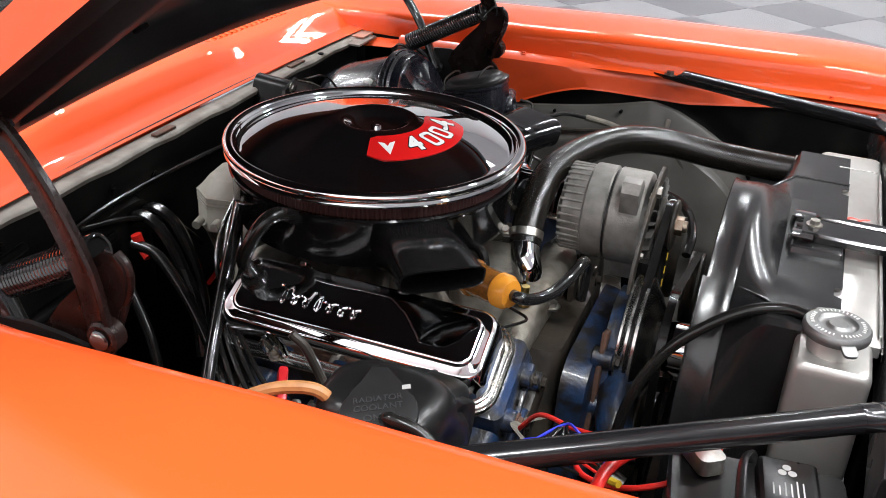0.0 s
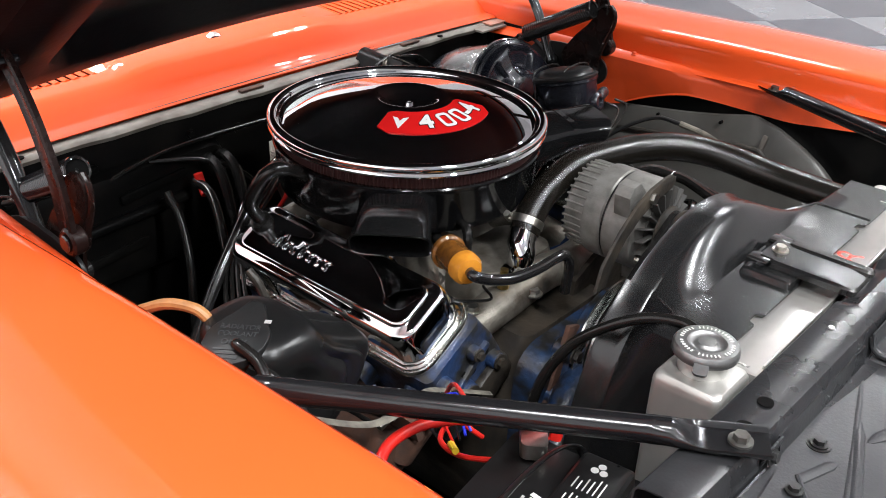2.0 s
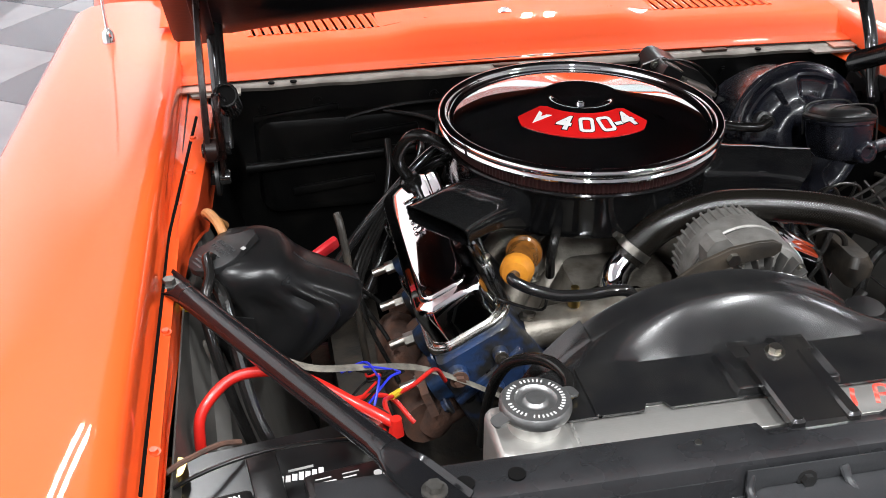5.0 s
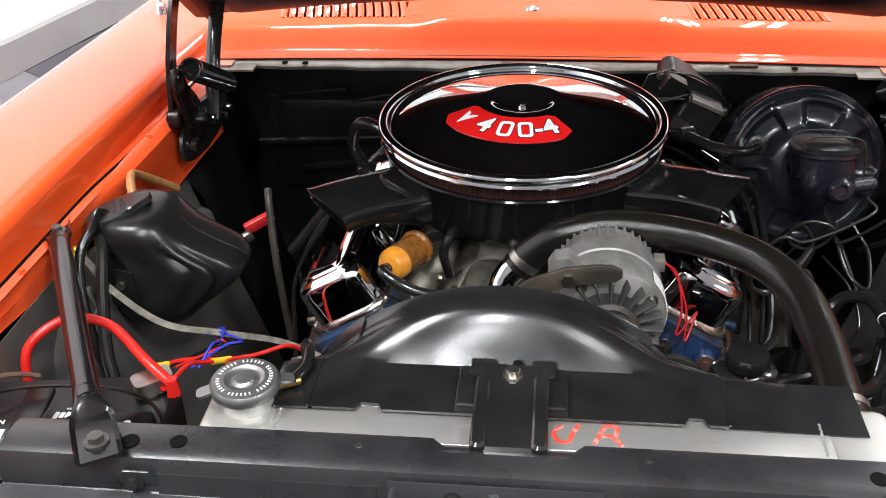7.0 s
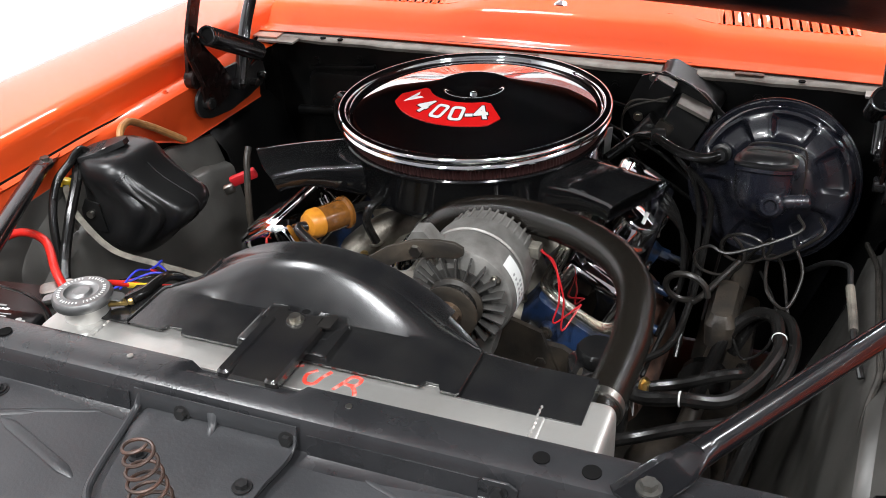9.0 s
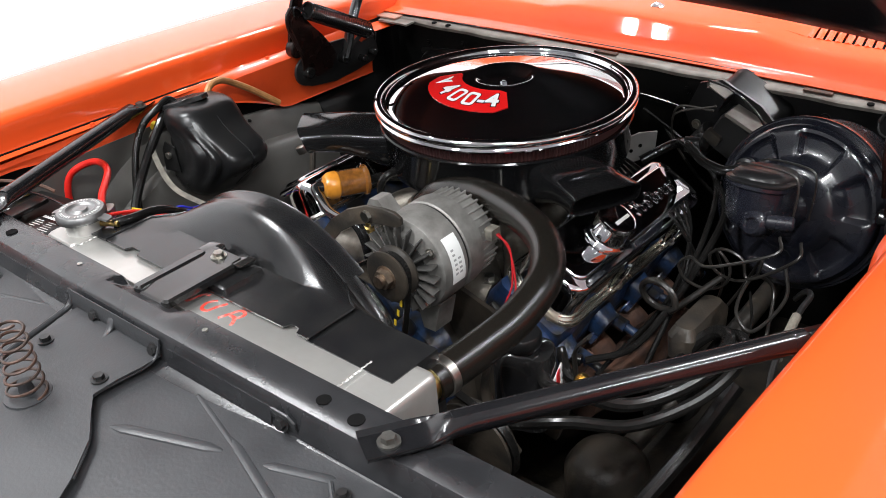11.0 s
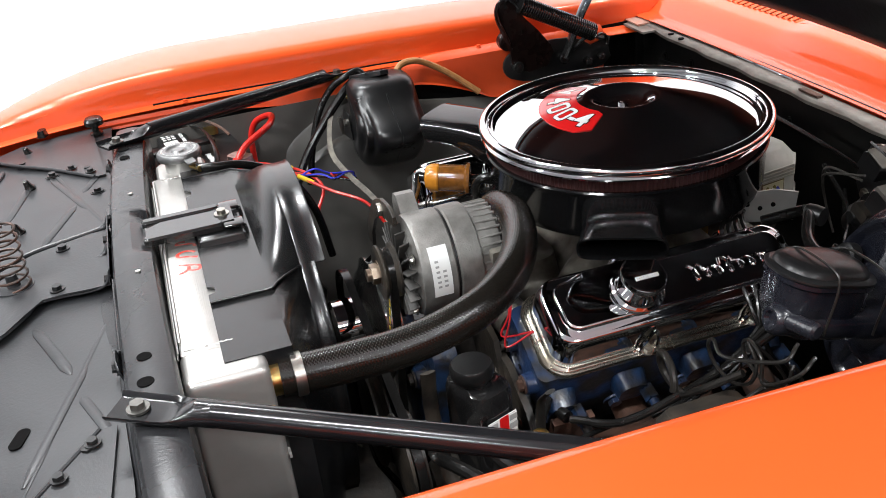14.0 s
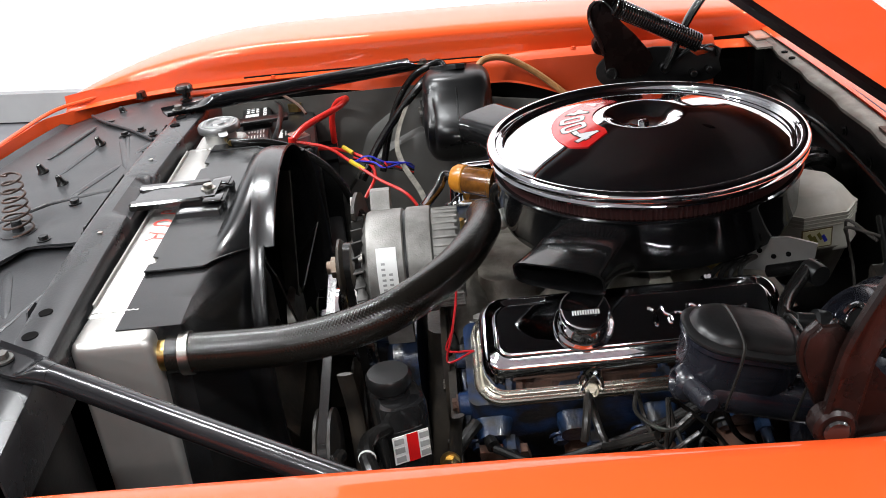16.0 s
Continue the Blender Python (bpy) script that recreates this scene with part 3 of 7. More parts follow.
def cowl():
    def zc(x):
        """Height added by the raised centre of the cowl."""
        t = min(1.0, max(0.0, (0.29 - abs(x)) / 0.10))
        return 0.013 * t * t * (3 - 2 * t)
    prof = [(0.366, 0.9035), (0.374, 0.9055), (0.392, 0.9065), (0.397, 0.906), (0.402, 0.908), (0.420, 0.922), (0.436, 0.934), (0.444, 0.939), (0.452, 0.9415), (0.484, 0.945)]
    xs = [-0.66 + 0.03 * i for i in range(45)]
    rows = [[(x, y + 0.02 * (1 - (x / 0.66) ** 2) - 0.01, z + (zc(x) if z > 0.93 else 0)) for y, z in prof] for x in xs]
    part("cowl_panel", sheet(bmn(), rows, -0.0015), ORANGE, car)
    def yb(x):
        return 0.02 * (1 - (x / 0.66) ** 2) - 0.01
    slots = [(-0.53, -0.285), (0.285, 0.53)]
    def rear(x0, x1, y0, y1, n):
        rows = []
        for i in range(n + 1):
            x = x0 + (x1 - x0) * i / n
            rows.append([(x, y + yb(x), 0.945 + (y - 0.484) * 0.12 + zc(x)) for y in (y0, (y0 + y1) / 2, y1)])
        return rows
    for x0, x1 in ((-0.66, -0.53), (-0.285, 0.285), (0.53, 0.66)):
        part("cowl_top", sheet(bmn(), rear(x0, x1, 0.484, 0.556, 12), -0.0015), ORANGE, car)
    part("cowl_top", sheet(bmn(), rear(-0.70, 0.70, 0.556, 0.80, 30), -0.0015), ORANGE, car)
    for x0, x1 in slots:
        g = part("vent_grille", box(bmn(), ((x0 + x1) / 2, 0.525, 0.925), (x1 - x0, 0.085, 0.004)), PLENUM, car, "dark vent slots in the orange cowl")
        n = 14
        for k in range(n + 1):
            x = x0 + (x1 - x0) * k / n
            rows = [[(x - 0.0055 + lean, y + yb(x), 0.945 + (y - 0.484) * 0.12), (x + lean, y + yb(x), 0.9475 + (y - 0.484) * 0.12), (x + 0.0055 + lean, y + yb(x), 0.945 + (y - 0.484) * 0.12)] for y, lean in ((0.482, 0.0), (0.52, -0.006), (0.558, -0.014))]
            part("louvre", sheet(bmn(), rows, 0.002), ORANGE, g)
    # washer jet on the cowl
    part("washer_jet", loft(bmn(), [(0.03, 0.018, 0.006, 0), (0.026, 0.014, 0.006, 0.006), (0.012, 0.008, 0.003, 0.010)], Matrix.Translation((-0.03, 0.50, 0.957))), CHROME, car)
    part("seal_strip", tube(bmn(), [(-0.60, 0.370, 0.903), (-0.3, 0.379, 0.905), (0.0, 0.383, 0.906), (0.3, 0.379, 0.905), (0.60, 0.370, 0.903)], 0.0018, 6), BLACKS, car)
    # windscreen
    rows = []
    for i in range(13):
        x = -0.68 + i * 1.36 / 12
        c = 0.06 * (1 - (x / 0.68) ** 2)
        rows.append([(x, 0.86 - c, 0.985), (x * 0.96, 1.12 - c, 1.14), (x * 0.9, 1.38 - c, 1.29)])
    w = part("windscreen", sheet(bmn(), rows, -0.006), GLASS, car, "tinted curved windscreen glass")
    part("windscreen_trim", tube(bmn(), [(-0.69, 0.845, 0.982), (-0.35, 0.81, 0.982), (0, 0.795, 0.983), (0.35, 0.81, 0.982), (0.69, 0.845, 0.982)], 0.011, 8, flat=0.6), CHROME, w, "bright windscreen trim")
    part("wiper", tube(bmn(), [(-0.62, 0.85, 1.02), (-0.4, 0.815, 1.015), (-0.1, 0.80, 1.012)], 0.006, 8), BLACKS, car)
    part("dashboard", box(bmn(), (0, 1.25, 0.93), (1.5, 0.7, 0.1), bev=0.03), BLACKS, car)
    # antenna
    a = part("antenna", lathe(bmn(), [(0.020, 0), (0.020, 0.004), (0.012, 0.010), (0.010, 0.03), (0.006, 0.035), (0.0028, 0.04), (0.0022, 0.75)], Matrix.Translation((-0.790, 0.50, 0.935)), 16), CHROME, car, "chrome whip antenna")


cowl()

HOODY, HOODZ, HOODA = 0.372, 0.961, 36.9


def hood():
    m = Matrix.Translation((0, HOODY, HOODZ)) @ rot(-HOODA)
    L, W, S0 = 1.19, 0.657, 0.058
    def bow(x, s):
        return 0.042 * (1 - (x / W) ** 2) + 0.02 * math.sin(math.pi * min(1, s / L))
    rows = []
    for i in range(25):
        s = S0 + (L - S0) * i / 24
        w = W - 0.04 * (s / L) ** 2
        rows.append([m @ Vector((w * k / 12, -s, 0.022 + bow(w * k / 12, s))) for k in range(-12, 13)])
    hd = part("hood", sheet(bmn(), rows, 0.0015), ORANGE, car, "raised orange hood with a black underside")
    # folded orange rim below the skin
    for sx in (-1, 1):
        rim = []
        for i in range(25):
            s = S0 + (L - S0) * i / 24
            w = (W - 0.04 * (s / L) ** 2) * sx
            rim.append([m @ Vector((w, -s, 0.022 + bow(w, s))), m @ Vector((w, -s, 0.004)), m @ Vector((w - sx * 0.006, -s, 0.0)), m @ Vector((w - sx * 0.042, -s, 0.0)), m @ Vector((w - sx * 0.047, -s, 0.004))])
        part("hood_edge", sheet(bmn(), [r[1:] for r in rim], 0.0015 * sx), INNERBLK, hd)
        part("hood_side", sheet(bmn(), [r[:2] for r in rim], 0.0015 * sx), ORANGE, hd)
    for s0, s1, mt in ((S0, S0 + 0.02, INNERBLK), (L - 0.045, L, ORANGE)):
        rows = [[m @ Vector((W * 0.94 * k / 10, -s, 0.004 + 0.042 * (1 - (0.94 * k / 10) ** 2))) for k in range(-10, 11)] for s in (s0, (s0 + s1) / 2, s1)]
        part("hood_edge", sheet(bmn(), rows, 0.0015), mt, hd)
    # black inner frame: deep perimeter channel and cross members
    rows = []
    for i in range(25):
        s = S0 + 0.012 + (L - S0 - 0.06) * i / 24
        w = W - 0.046 - 0.04 * (s / L) ** 2
        r = []
        for k in range(-12, 13):
            x = w * k / 12
            edge = min(w - abs(x), s - S0, L - s)
            z = 0.004 - 0.022 * min(1, edge / 0.03) + (0.03 if edge > 0.13 else 0.0) + 0.012 * (abs(x) < 0.12) * (edge > 0.15) + 0.042 * (1 - (x / W) ** 2)
            r.append(m @ Vector((x, -s, z)))
        rows.append(r)
    part("hood_frame", sheet(bmn(), rows, 0.0012), INNERBLK, hd, "black painted inner frame of the hood")
    for x, s in ((-0.27, 0.229), (0.0, 0.181), (0.27, 0.229)):
        z = 0.042 * (1 - (x / W) ** 2) + 0.010
        part("hole_plug", cyl(bmn(), m @ Vector((x, -s, z + 0.008)), m @ Vector((x, -s, z - 0.003)), 0.011, n=16), PLENUM, hd)


hood()


def hinge(side):
    h = thing("spring_hinge", "black hood hinge with twin arms and coil spring", "hinge", (side * 0.60, 0.12, 0.84), "hood hinges")
    x = side * 0.600
    inn = -side
    def plate(name, poly, off, thick, mt, bev=0.001):
        """Outline in (y, z), standing off the rail towards the engine."""
        m = Matrix.Translation((x + inn * off - thick / 2, 0, 0)) @ rot(90, 0, 90)
        return part(name, prism(bmn(), poly, thick, m, bev), mt, h)
    # base plate on the side rail, with rounded lobes and a spring hook at the rear
    lobe = [(0.048 - 0.030 * math.cos(radians(a)), 0.868 + 0.030 * math.sin(radians(a))) for a in range(-60, 100, 20)]
    base = [(0.06, 0.832), (0.126, 0.822), (0.19, 0.826), (0.245, 0.832), (0.262, 0.848), (0.256, 0.872), (0.262, 0.890), (0.250, 0.898), (0.236, 0.884), (0.215, 0.880), (0.20, 0.893), (0.17, 0.905), (0.13, 0.908), (0.09, 0.905)] + lobe[::-1]
    plate("mounting_plate", base, 0.004, 0.006, BLACKS)
    for yy, zz in ((0.10, 0.845), (0.22, 0.850)):
        part("stand_off", box(bmn(), (x + side * 0.012, yy, zz), (0.030, 0.030, 0.020), bev=0.003), BLACKS, h)
    # wide bell crank that carries the front end of the spring
    crank = [(0.036, 0.868), (0.070, 0.852), (0.112, 0.858), (0.128, 0.885), (0.121, 0.903), (0.095, 0.937), (0.070, 0.962), (0.056, 0.982), (0.046, 1.000), (0.034, 1.010), (0.020, 1.010), (0.010, 1.000), (0.007, 0.985), (0.010, 0.968), (0.018, 0.948), (0.026, 0.928), (0.033, 0.906)]
    plate("bell_crank", crank, 0.013, 0.005, MAROON)
    flange = [(0.020, 1.010), (0.010, 1.000), (0.007, 0.985), (0.010, 0.968), (0.018, 0.948), (0.026, 0.928), (0.033, 0.906)]
    part("crank_flange", tube(bmn(), [(x + inn * 0.018, y, z) for y, z in flange], 0.0045, 8, 6), MAROON, h)
    # lift arm: a rolled channel bowed up to the hood
    arm = [(0.030, 0.916), (0.036, 0.943), (0.046, 0.992), (0.066, 1.037), (0.087, 1.074), (0.114, 1.110), (0.134, 1.130)]
    c = spline([(0.0, y, z) for y, z in arm], 6)
    loops = []
    for i, p in enumerate(c):
        d = (c[min(i + 1, len(c) - 1)] - c[max(i - 1, 0)]).normalized()
        nrm = Vector((0, -d.z, d.y))
        f = i / (len(c) - 1)
        w = 0.0150 - 0.002 * f
        xo = x + side * (0.004 - 0.006 * f)
        loops.append([Vector((xo + side * du, p.y + nrm.y * dv, p.z + nrm.z * dv)) for du, dv in ((-0.004, -w), (-0.004, w), (0.003, w), (0.005, w * 0.75), (0.003, w * 0.5), (0.002, 0.0), (0.003, -w * 0.5), (0.005, -w * 0.75), (0.003, -w))])
    part("lift_arm", rings(bmn(), loops), MAROON, h)
    eye = cyl(bmn(), (x + inn * 0.012, 0.030, 0.922), (x + side * 0.010, 0.030, 0.922), 0.0185, n=28, bev=0.003)
    part("arm_eye", eye, MAROON, h)
    part("pivot_pin", cyl(bmn(), (x + side * 0.010, 0.030, 0.922), (x + side * 0.0135, 0.030, 0.922), 0.0115, n=20, bev=0.002), BLACKG, h)
    # rear arm up to the hood's back edge
    rear = [(0.150, 0.868), (0.162, 0.890), (0.176, 0.922), (0.193, 0.956), (0.212, 0.985), (0.238, 1.018), (0.268, 1.050)]
    part("rear_arm", tube(bmn(), [(x + inn * 0.016, y, z) for y, z in rear], 0.0135, 14, 6, flat=0.55), BLACKG, h)
    hm = Matrix.Translation((0, HOODY, HOODZ)) @ rot(-HOODA)
    part("hood_bracket", box(bmn(), hm @ Vector((side * 0.598, -0.20, -0.016)), (0.030, 0.20, 0.010), rot(-HOODA), 0.003), INNERBLK, h)
    # close-wound extension spring
    a, b = Vector((x + inn * 0.030, 0.052, 1.000)), Vector((x + inn * 0.030, 0.212, 0.914))
    mm, ln = axis_matrix(a, b)
    turns, r = 34, 0.0165
    sp = tube(bmn(), [mm @ Vector((r * math.cos(q), r * math.sin(q), ln * q / (turns * 2 * math.pi))) for q in (k * math.pi / 7 for k in range(turns * 14 + 1))], 0.0024, 6, 1)
    sob = part("coil_spring", sp, BLACKG, h)
    part("spring_core", cyl(bmn(), a + (b - a) * 0.02, b - (b - a) * 0.02, r - 0.002, n=18), PLENUM, sob)
    for p, q in ((a, Vector((x + inn * 0.016, 0.028, 1.002))), (b, Vector((x + inn * 0.010, 0.252, 0.888)))):
        v = q - p
        part("spring_hook", tube(bmn(), [p + Vector((0, 0, -0.012)), p + v * 0.35, p + v * 0.8 + Vector((0, 0, 0.008)), q, q - Vector((0, 0, 0.010))], 0.0026, 8), BLACKG, sob)
    for yy, zz, rr in ((0.046, 0.868, 0.012), (0.150, 0.868, 0.012), (0.205, 0.850, 0.008), (0.235, 0.855, 0.007)):
        part("pivot_rivet", cyl(bmn(), (x, yy, zz), (x + inn * 0.024, yy, zz), rr, n=16, bev=0.002), BLACKG, h)
    part("stop_rod", tube(bmn(), [(x + inn * 0.012, 0.170, 0.880), (x + inn * 0.020, 0.205, 0.905), (x + inn * 0.016, 0.240, 0.893)], 0.0045, 8), BLACKS, h)
    return h


hinge(-1)
hinge(1)


def core_support():
    def zt(x):
        return 0.940 - 0.010 * (abs(x) / 0.42) ** 2
    def yc(x):
        return 0.010 * (abs(x) / 0.42) ** 2
    xs = [-0.50 + 0.01 * i for i in range(107)]
    rows = []
    for x in xs:
        notch = -0.010 if -0.085 < x < 0.042 else 0.0
        z, y = zt(x), yc(x)
        rows.append([(x, -0.714 + y, 0.86), (x, -0.7155 + y, z - 0.006 + notch), (x, -0.718 + y, z - 0.002 + notch), (x, -0.724 + y, z + notch), (x, -0.740 + y, z + 0.002), (x, -0.757 + y, z + 0.001), (x, -0.7625 + y, z - 0.0015), (x, -0.765 + y, z - 0.006), (x, -0.771 + y, z - 0.033), (x, -0.775 + y, z - 0.036), (x, -0.79 + y, z - 0.038)])
    cs = part("core_support", sheet(bmn(), rows, 0.002), SUPPORT, car, "satin black radiator core support")
    for s in (-1, 1):
        for x, y, r in ((0.313, -0.744, 0.0080), (0.36, -0.747, 0.0090)):
            part("hole_plug", cyl(bmn(), (s * x - 0.012, y + yc(x), zt(x) - 0.004), (s * x - 0.012, y + yc(x), zt(x) + 0.0050), r, n=18), PLENUM, cs)
    for x in (-0.155, 0.105):
        part("hole_plug", cyl(bmn(), (x, -0.735, zt(x) - 0.002), (x, -0.735, zt(x) + 0.0050), 0.0035, n=12), STEEL, cs)
    for x in (-0.362, -0.066, 0.056, 0.27):
        b = bmn()
        hexbolt(b, (x, -0.7740 + yc(x), zt(x) - 0.020), (0, -1, 0.15), 0.0065, 0.007)
        part("bolt", b, BLACKS, cs)
    # pressed panels welded to the front face, each with a bolt tab at its end
    for x0, x1, s in ((-0.34, -0.135, -1), (0.075, 0.25, 1)):
        rows = []
        for i in range(13):
            x = x0 + (x1 - x0) * i / 12
            rows.append([(x, -0.7655 - 0.0050 + yc(x) - 0.0050 * t, zt(x) - 0.013 - 0.024 * t) for t in (0, 0.5, 1)])
        part("pressed_panel", sheet(bmn(), rows, -0.0018), SUPPORT, cs)
        e = x1 if s > 0 else x0
        part("bolt_tab", prism(bmn(), [(-0.012, -0.022), (0.018, -0.022), (0.026, -0.012), (0.026, 0.006), (0.018, 0.014), (-0.006, 0.014), (-0.012, 0.004)], 0.0025, Matrix.Translation((e + s * 0.012, -0.7705 + yc(e), zt(e) - 0.020)) @ rot(102, 0, 0) @ Matrix.Diagonal((s, 1, 1, 1)), 0.0008), SUPPORT, cs)
    # lower uprights of the support behind the grille
    for s in (-1, 1):
        part("support_post", box(bmn(), (s * 0.40, -0.735, 0.66), (0.10, 0.03, 0.54), bev=0.006), BLACKS, cs)
    # header panel in front
    xs = [-0.66 + 0.03 * i for i in range(45)]
    rows = []
    for x in xs:
        f = 1 - 0.22 * (abs(x) / 0.66) ** 2.5
        rows.append([(x, -0.776 - 0.37 * t * f + yc(min(abs(x), 0.45)), 0.9025 - 0.012 * (abs(x) / 0.66) ** 2 - 0.035 * t ** 1.6 + 0.012 * math.exp(-((t - 0.98) / 0.03) ** 2)) for t in (0, 0.12, 0.25, 0.4, 0.55, 0.7, 0.85, 0.93, 0.97, 1.0)])
    hp = part("header_panel", sheet(bmn(), rows, 0.0015), CORE, car, "satin black stamped header panel")
    def zp(x, y):
        t = (-0.776 - y) / 0.37
        return 0.9025 - 0.012 * (abs(x) / 0.66) ** 2 - 0.035 * max(0, t) ** 1.6
    # stamped ribs and folds, mirrored about the middle
    for x0, y0, x1, y1, r, fl in ((0.119, -0.870, 0.249, -0.824, 0.0075, 0.5), (0.299, -0.813, 0.377, -0.785, 0.0065, 0.5), (0.129, -0.776, 0.432, -0.865, 0.0035, 0.5), (0.432, -0.865, 0.60, -0.91, 0.0035, 0.5), (0.25, -0.93, 0.40, -0.90, 0.007, 0.5), (0.50, -0.82, 0.62, -0.845, 0.006, 0.5), (0.36, -0.99, 0.52, -0.955, 0.007, 0.5), (0.22, -1.02, 0.24, -1.07, 0.007, 0.5)):
        for s in (-1, 1):
            p = [(s * (x0 + (x1 - x0) * k / 4) - 0.013, y0 + (y1 - y0) * k / 4) for k in range(5)]
            part("stamped_rib", tube(bmn(), [(x, y, zp(x, y) + 0.0003) for x, y in p], r, 10, 2, flat=fl, rfun=lambda f: 0.35 + 0.65 * min(1, min(f, 1 - f) * 8)), CORE, hp)
    for x, y in ((0.389, -0.806), (-0.415, -0.806), (-0.429, -0.865), (-0.30, -0.79), (0.52, -0.88), (0.15, -0.99), (-0.53, -0.92)):
        b = cyl(bmn(), (x, y, zp(x, y) + 0.001), (x, y, zp(x, y) + 0.0022), 0.012, n=18)
        hexbolt(b, (x, y, zp(x, y) + 0.002), (0, 0, 1), 0.0062, 0.0065)
        part("bolt", b, BLACKS, hp)
    for x, y in ((0.431, -0.807), (-0.457, -0.808), (0.33, -0.875)):
        part("hole_plug", loft(bmn(), [(0.034, 0.014, 0.007, 0), (0.034, 0.014, 0.007, 0.002)], Matrix.Translation((x, y, zp(x, y) + 0.0005)) @ rot(0, 0, -20 if x > 0 else 20)), PLENUM, hp)
    for s in (-1, 1):

        pl = part("corner_plate", sheet(bmn(), [[(s * (0.362 + (x1 - 0.362) * u / 6), y0 + (y1 - y0) * u / 6, zp(0.362 + (x1 - 0.362) * u / 6, y0 + (y1 - y0) * u / 6) + 0.006) for u in range(7)] for (y0, x1, y1) in ((-0.776, 0.645, -0.80), (-0.782, 0.645, -0.86), (-0.788, 0.640, -0.93), (-0.794, 0.610, -0.985))], 0.002 * s), CORE, hp)
        part("rolled_edge", tube(bmn(), [(s * x, y, zp(x, y) + 0.0055) for x, y in ((0.362, -0.794), (0.450, -0.862), (0.530, -0.930), (0.610, -0.985))], 0.0030, 8), CORE, pl)
        for x, y in ((0.425, -0.832), (0.385, -0.800)):
            b = bmn()
            hexbolt(b, (s * x, y, zp(x, y) + 0.008), (0, 0, 1), 0.0058, 0.006)
            part("bolt", b, BLACKS, pl)
        p = [(s * (0.415 - 0.185 * k / 4) - 0.004, -0.868 + 0.062 * k / 4) for k in range(5)]
        part("stamped_rib", tube(bmn(), [(x, y, zp(x, y) + 0.0003) for x, y in p], 0.0060, 10, 2, flat=0.5, rfun=lambda f: 0.35 + 0.65 * min(1, min(f, 1 - f) * 8)), CORE, hp)
        part("hood_bumper", lathe(bmn(), [(0.012, 0.0), (0.012, 0.004), (0.006, 0.006), (0.006, 0.018), (0.017, 0.020), (0.018, 0.028), (0.014, 0.033), (0.0, 0.034)], Matrix.Translation((s * 0.603, -0.79, zp(0.603, -0.79) + 0.004)), 18), RUBBER, hp)
    for x, y in ((-0.397, -0.900), (-0.212, -0.906), (0.47, -0.95), (-0.587, -0.912), (-0.296, -0.97)):
        part("rubber_plug", lathe(bmn(), [(0.010, 0), (0.010, 0.003), (0.007, 0.006), (0.0045, 0.017), (0.0, 0.020)], Matrix.Translation((x, y, zp(x, y))) @ rot(14, 8), 14), RUBBER, hp)
    # raised hood-latch plate, turned up against the support and flared forwards
    rows = []
    for y, xa, xb in ((-0.774, -0.124, 0.066), (-0.80, -0.122, 0.066), (-0.83, -0.112, 0.061), (-0.858, -0.105, 0.060), (-0.877, -0.102, 0.085), (-0.90, -0.089, 0.118), (-0.94, -0.066, 0.150), (-1.0, -0.045, 0.185)):
        n = 12
        row = []
        for i in range(n + 1):
            x = xa + (xb - xa) * i / n
            e = 0.012 if i else 0.001
            dish = 0.006 * math.exp(-((x + 0.012) ** 2 + (y + 0.888) ** 2) / 0.0016)
            row.append((x, y, zp(x, y) + e - dish))
        rows.append(row)
    up = []
    for z in (0.936, 0.930, 0.920):
        up.append([(-0.124 + 0.190 * i / 12, -0.7705 - (0.936 - z) * 0.22, z) for i in range(13)])
    lp = part("latch_plate", sheet(bmn(), up + rows, -0.0018), CORE, car, "bolted satin black hood latch plate")
    part("rolled_edge", tube(bmn(), [(-0.118, -0.770, 0.930), (-0.121, -0.778, 0.916), (-0.118, -0.80, zp(0, -0.80) + 0.010), (-0.102, -0.877, zp(0, -0.877) + 0.010), (-0.084, -0.905, zp(0, -0.905) + 0.010), (-0.058, -0.95, zp(0, -0.95) + 0.009), (-0.04, -1.0, zp(0, -1.0) + 0.009)], 0.0040, 10), CORE, lp)
    part("rolled_edge", tube(bmn(), [(0.064, -0.771, 0.928), (0.065, -0.79, zp(0, -0.79) + 0.010), (0.058, -0.858, zp(0, -0.858) + 0.010), (0.085, -0.879, zp(0, -0.879) + 0.009), (0.118, -0.902, zp(0, -0.902) + 0.010), (0.15, -0.94, zp(0, -0.94) + 0.010)], 0.0018, 8), CORE, lp)
    part("gusset", tube(bmn(), [(-0.030, -0.772, 0.928), (-0.026, -0.785, zp(0, -0.785) + 0.013), (-0.014, -0.822, zp(0, -0.822) + 0.0105)], 0.006, 10, 6, flat=0.6, rfun=lambda f: 1.0 - 0.7 * f), CORE, lp)
    for x, y in ((-0.077, -0.836), (0.044, -0.84)):
        b = bmn()
        hexbolt(b, (x, y, zp(x, y) + 0.0135), (0, 0, 1), 0.0065, 0.007)
        part("bolt", b, BLACKS, lp)
    # hood bumpers and clips at the corner
    for s in (-1, 1):
        for x, y in ((0.633, -0.886),):
            part("bumper_pad", loft(bmn(), [(0.022, 0.016, 0.004, 0), (0.018, 0.012, 0.004, 0.013)], Matrix.Translation((s * x, y, 0.903)) @ rot(0, 0, 20 * s)), RUBBER, car)
        part("nose_trim", tube(bmn(), [(s * 0.664, -0.93, 0.915), (s * 0.655, -1.00, 0.905), (s * 0.60, -1.08, 0.895), (s * 0.3, -1.14, 0.885), (0, -1.155, 0.882)], 0.004, 8), ORANGE, car)
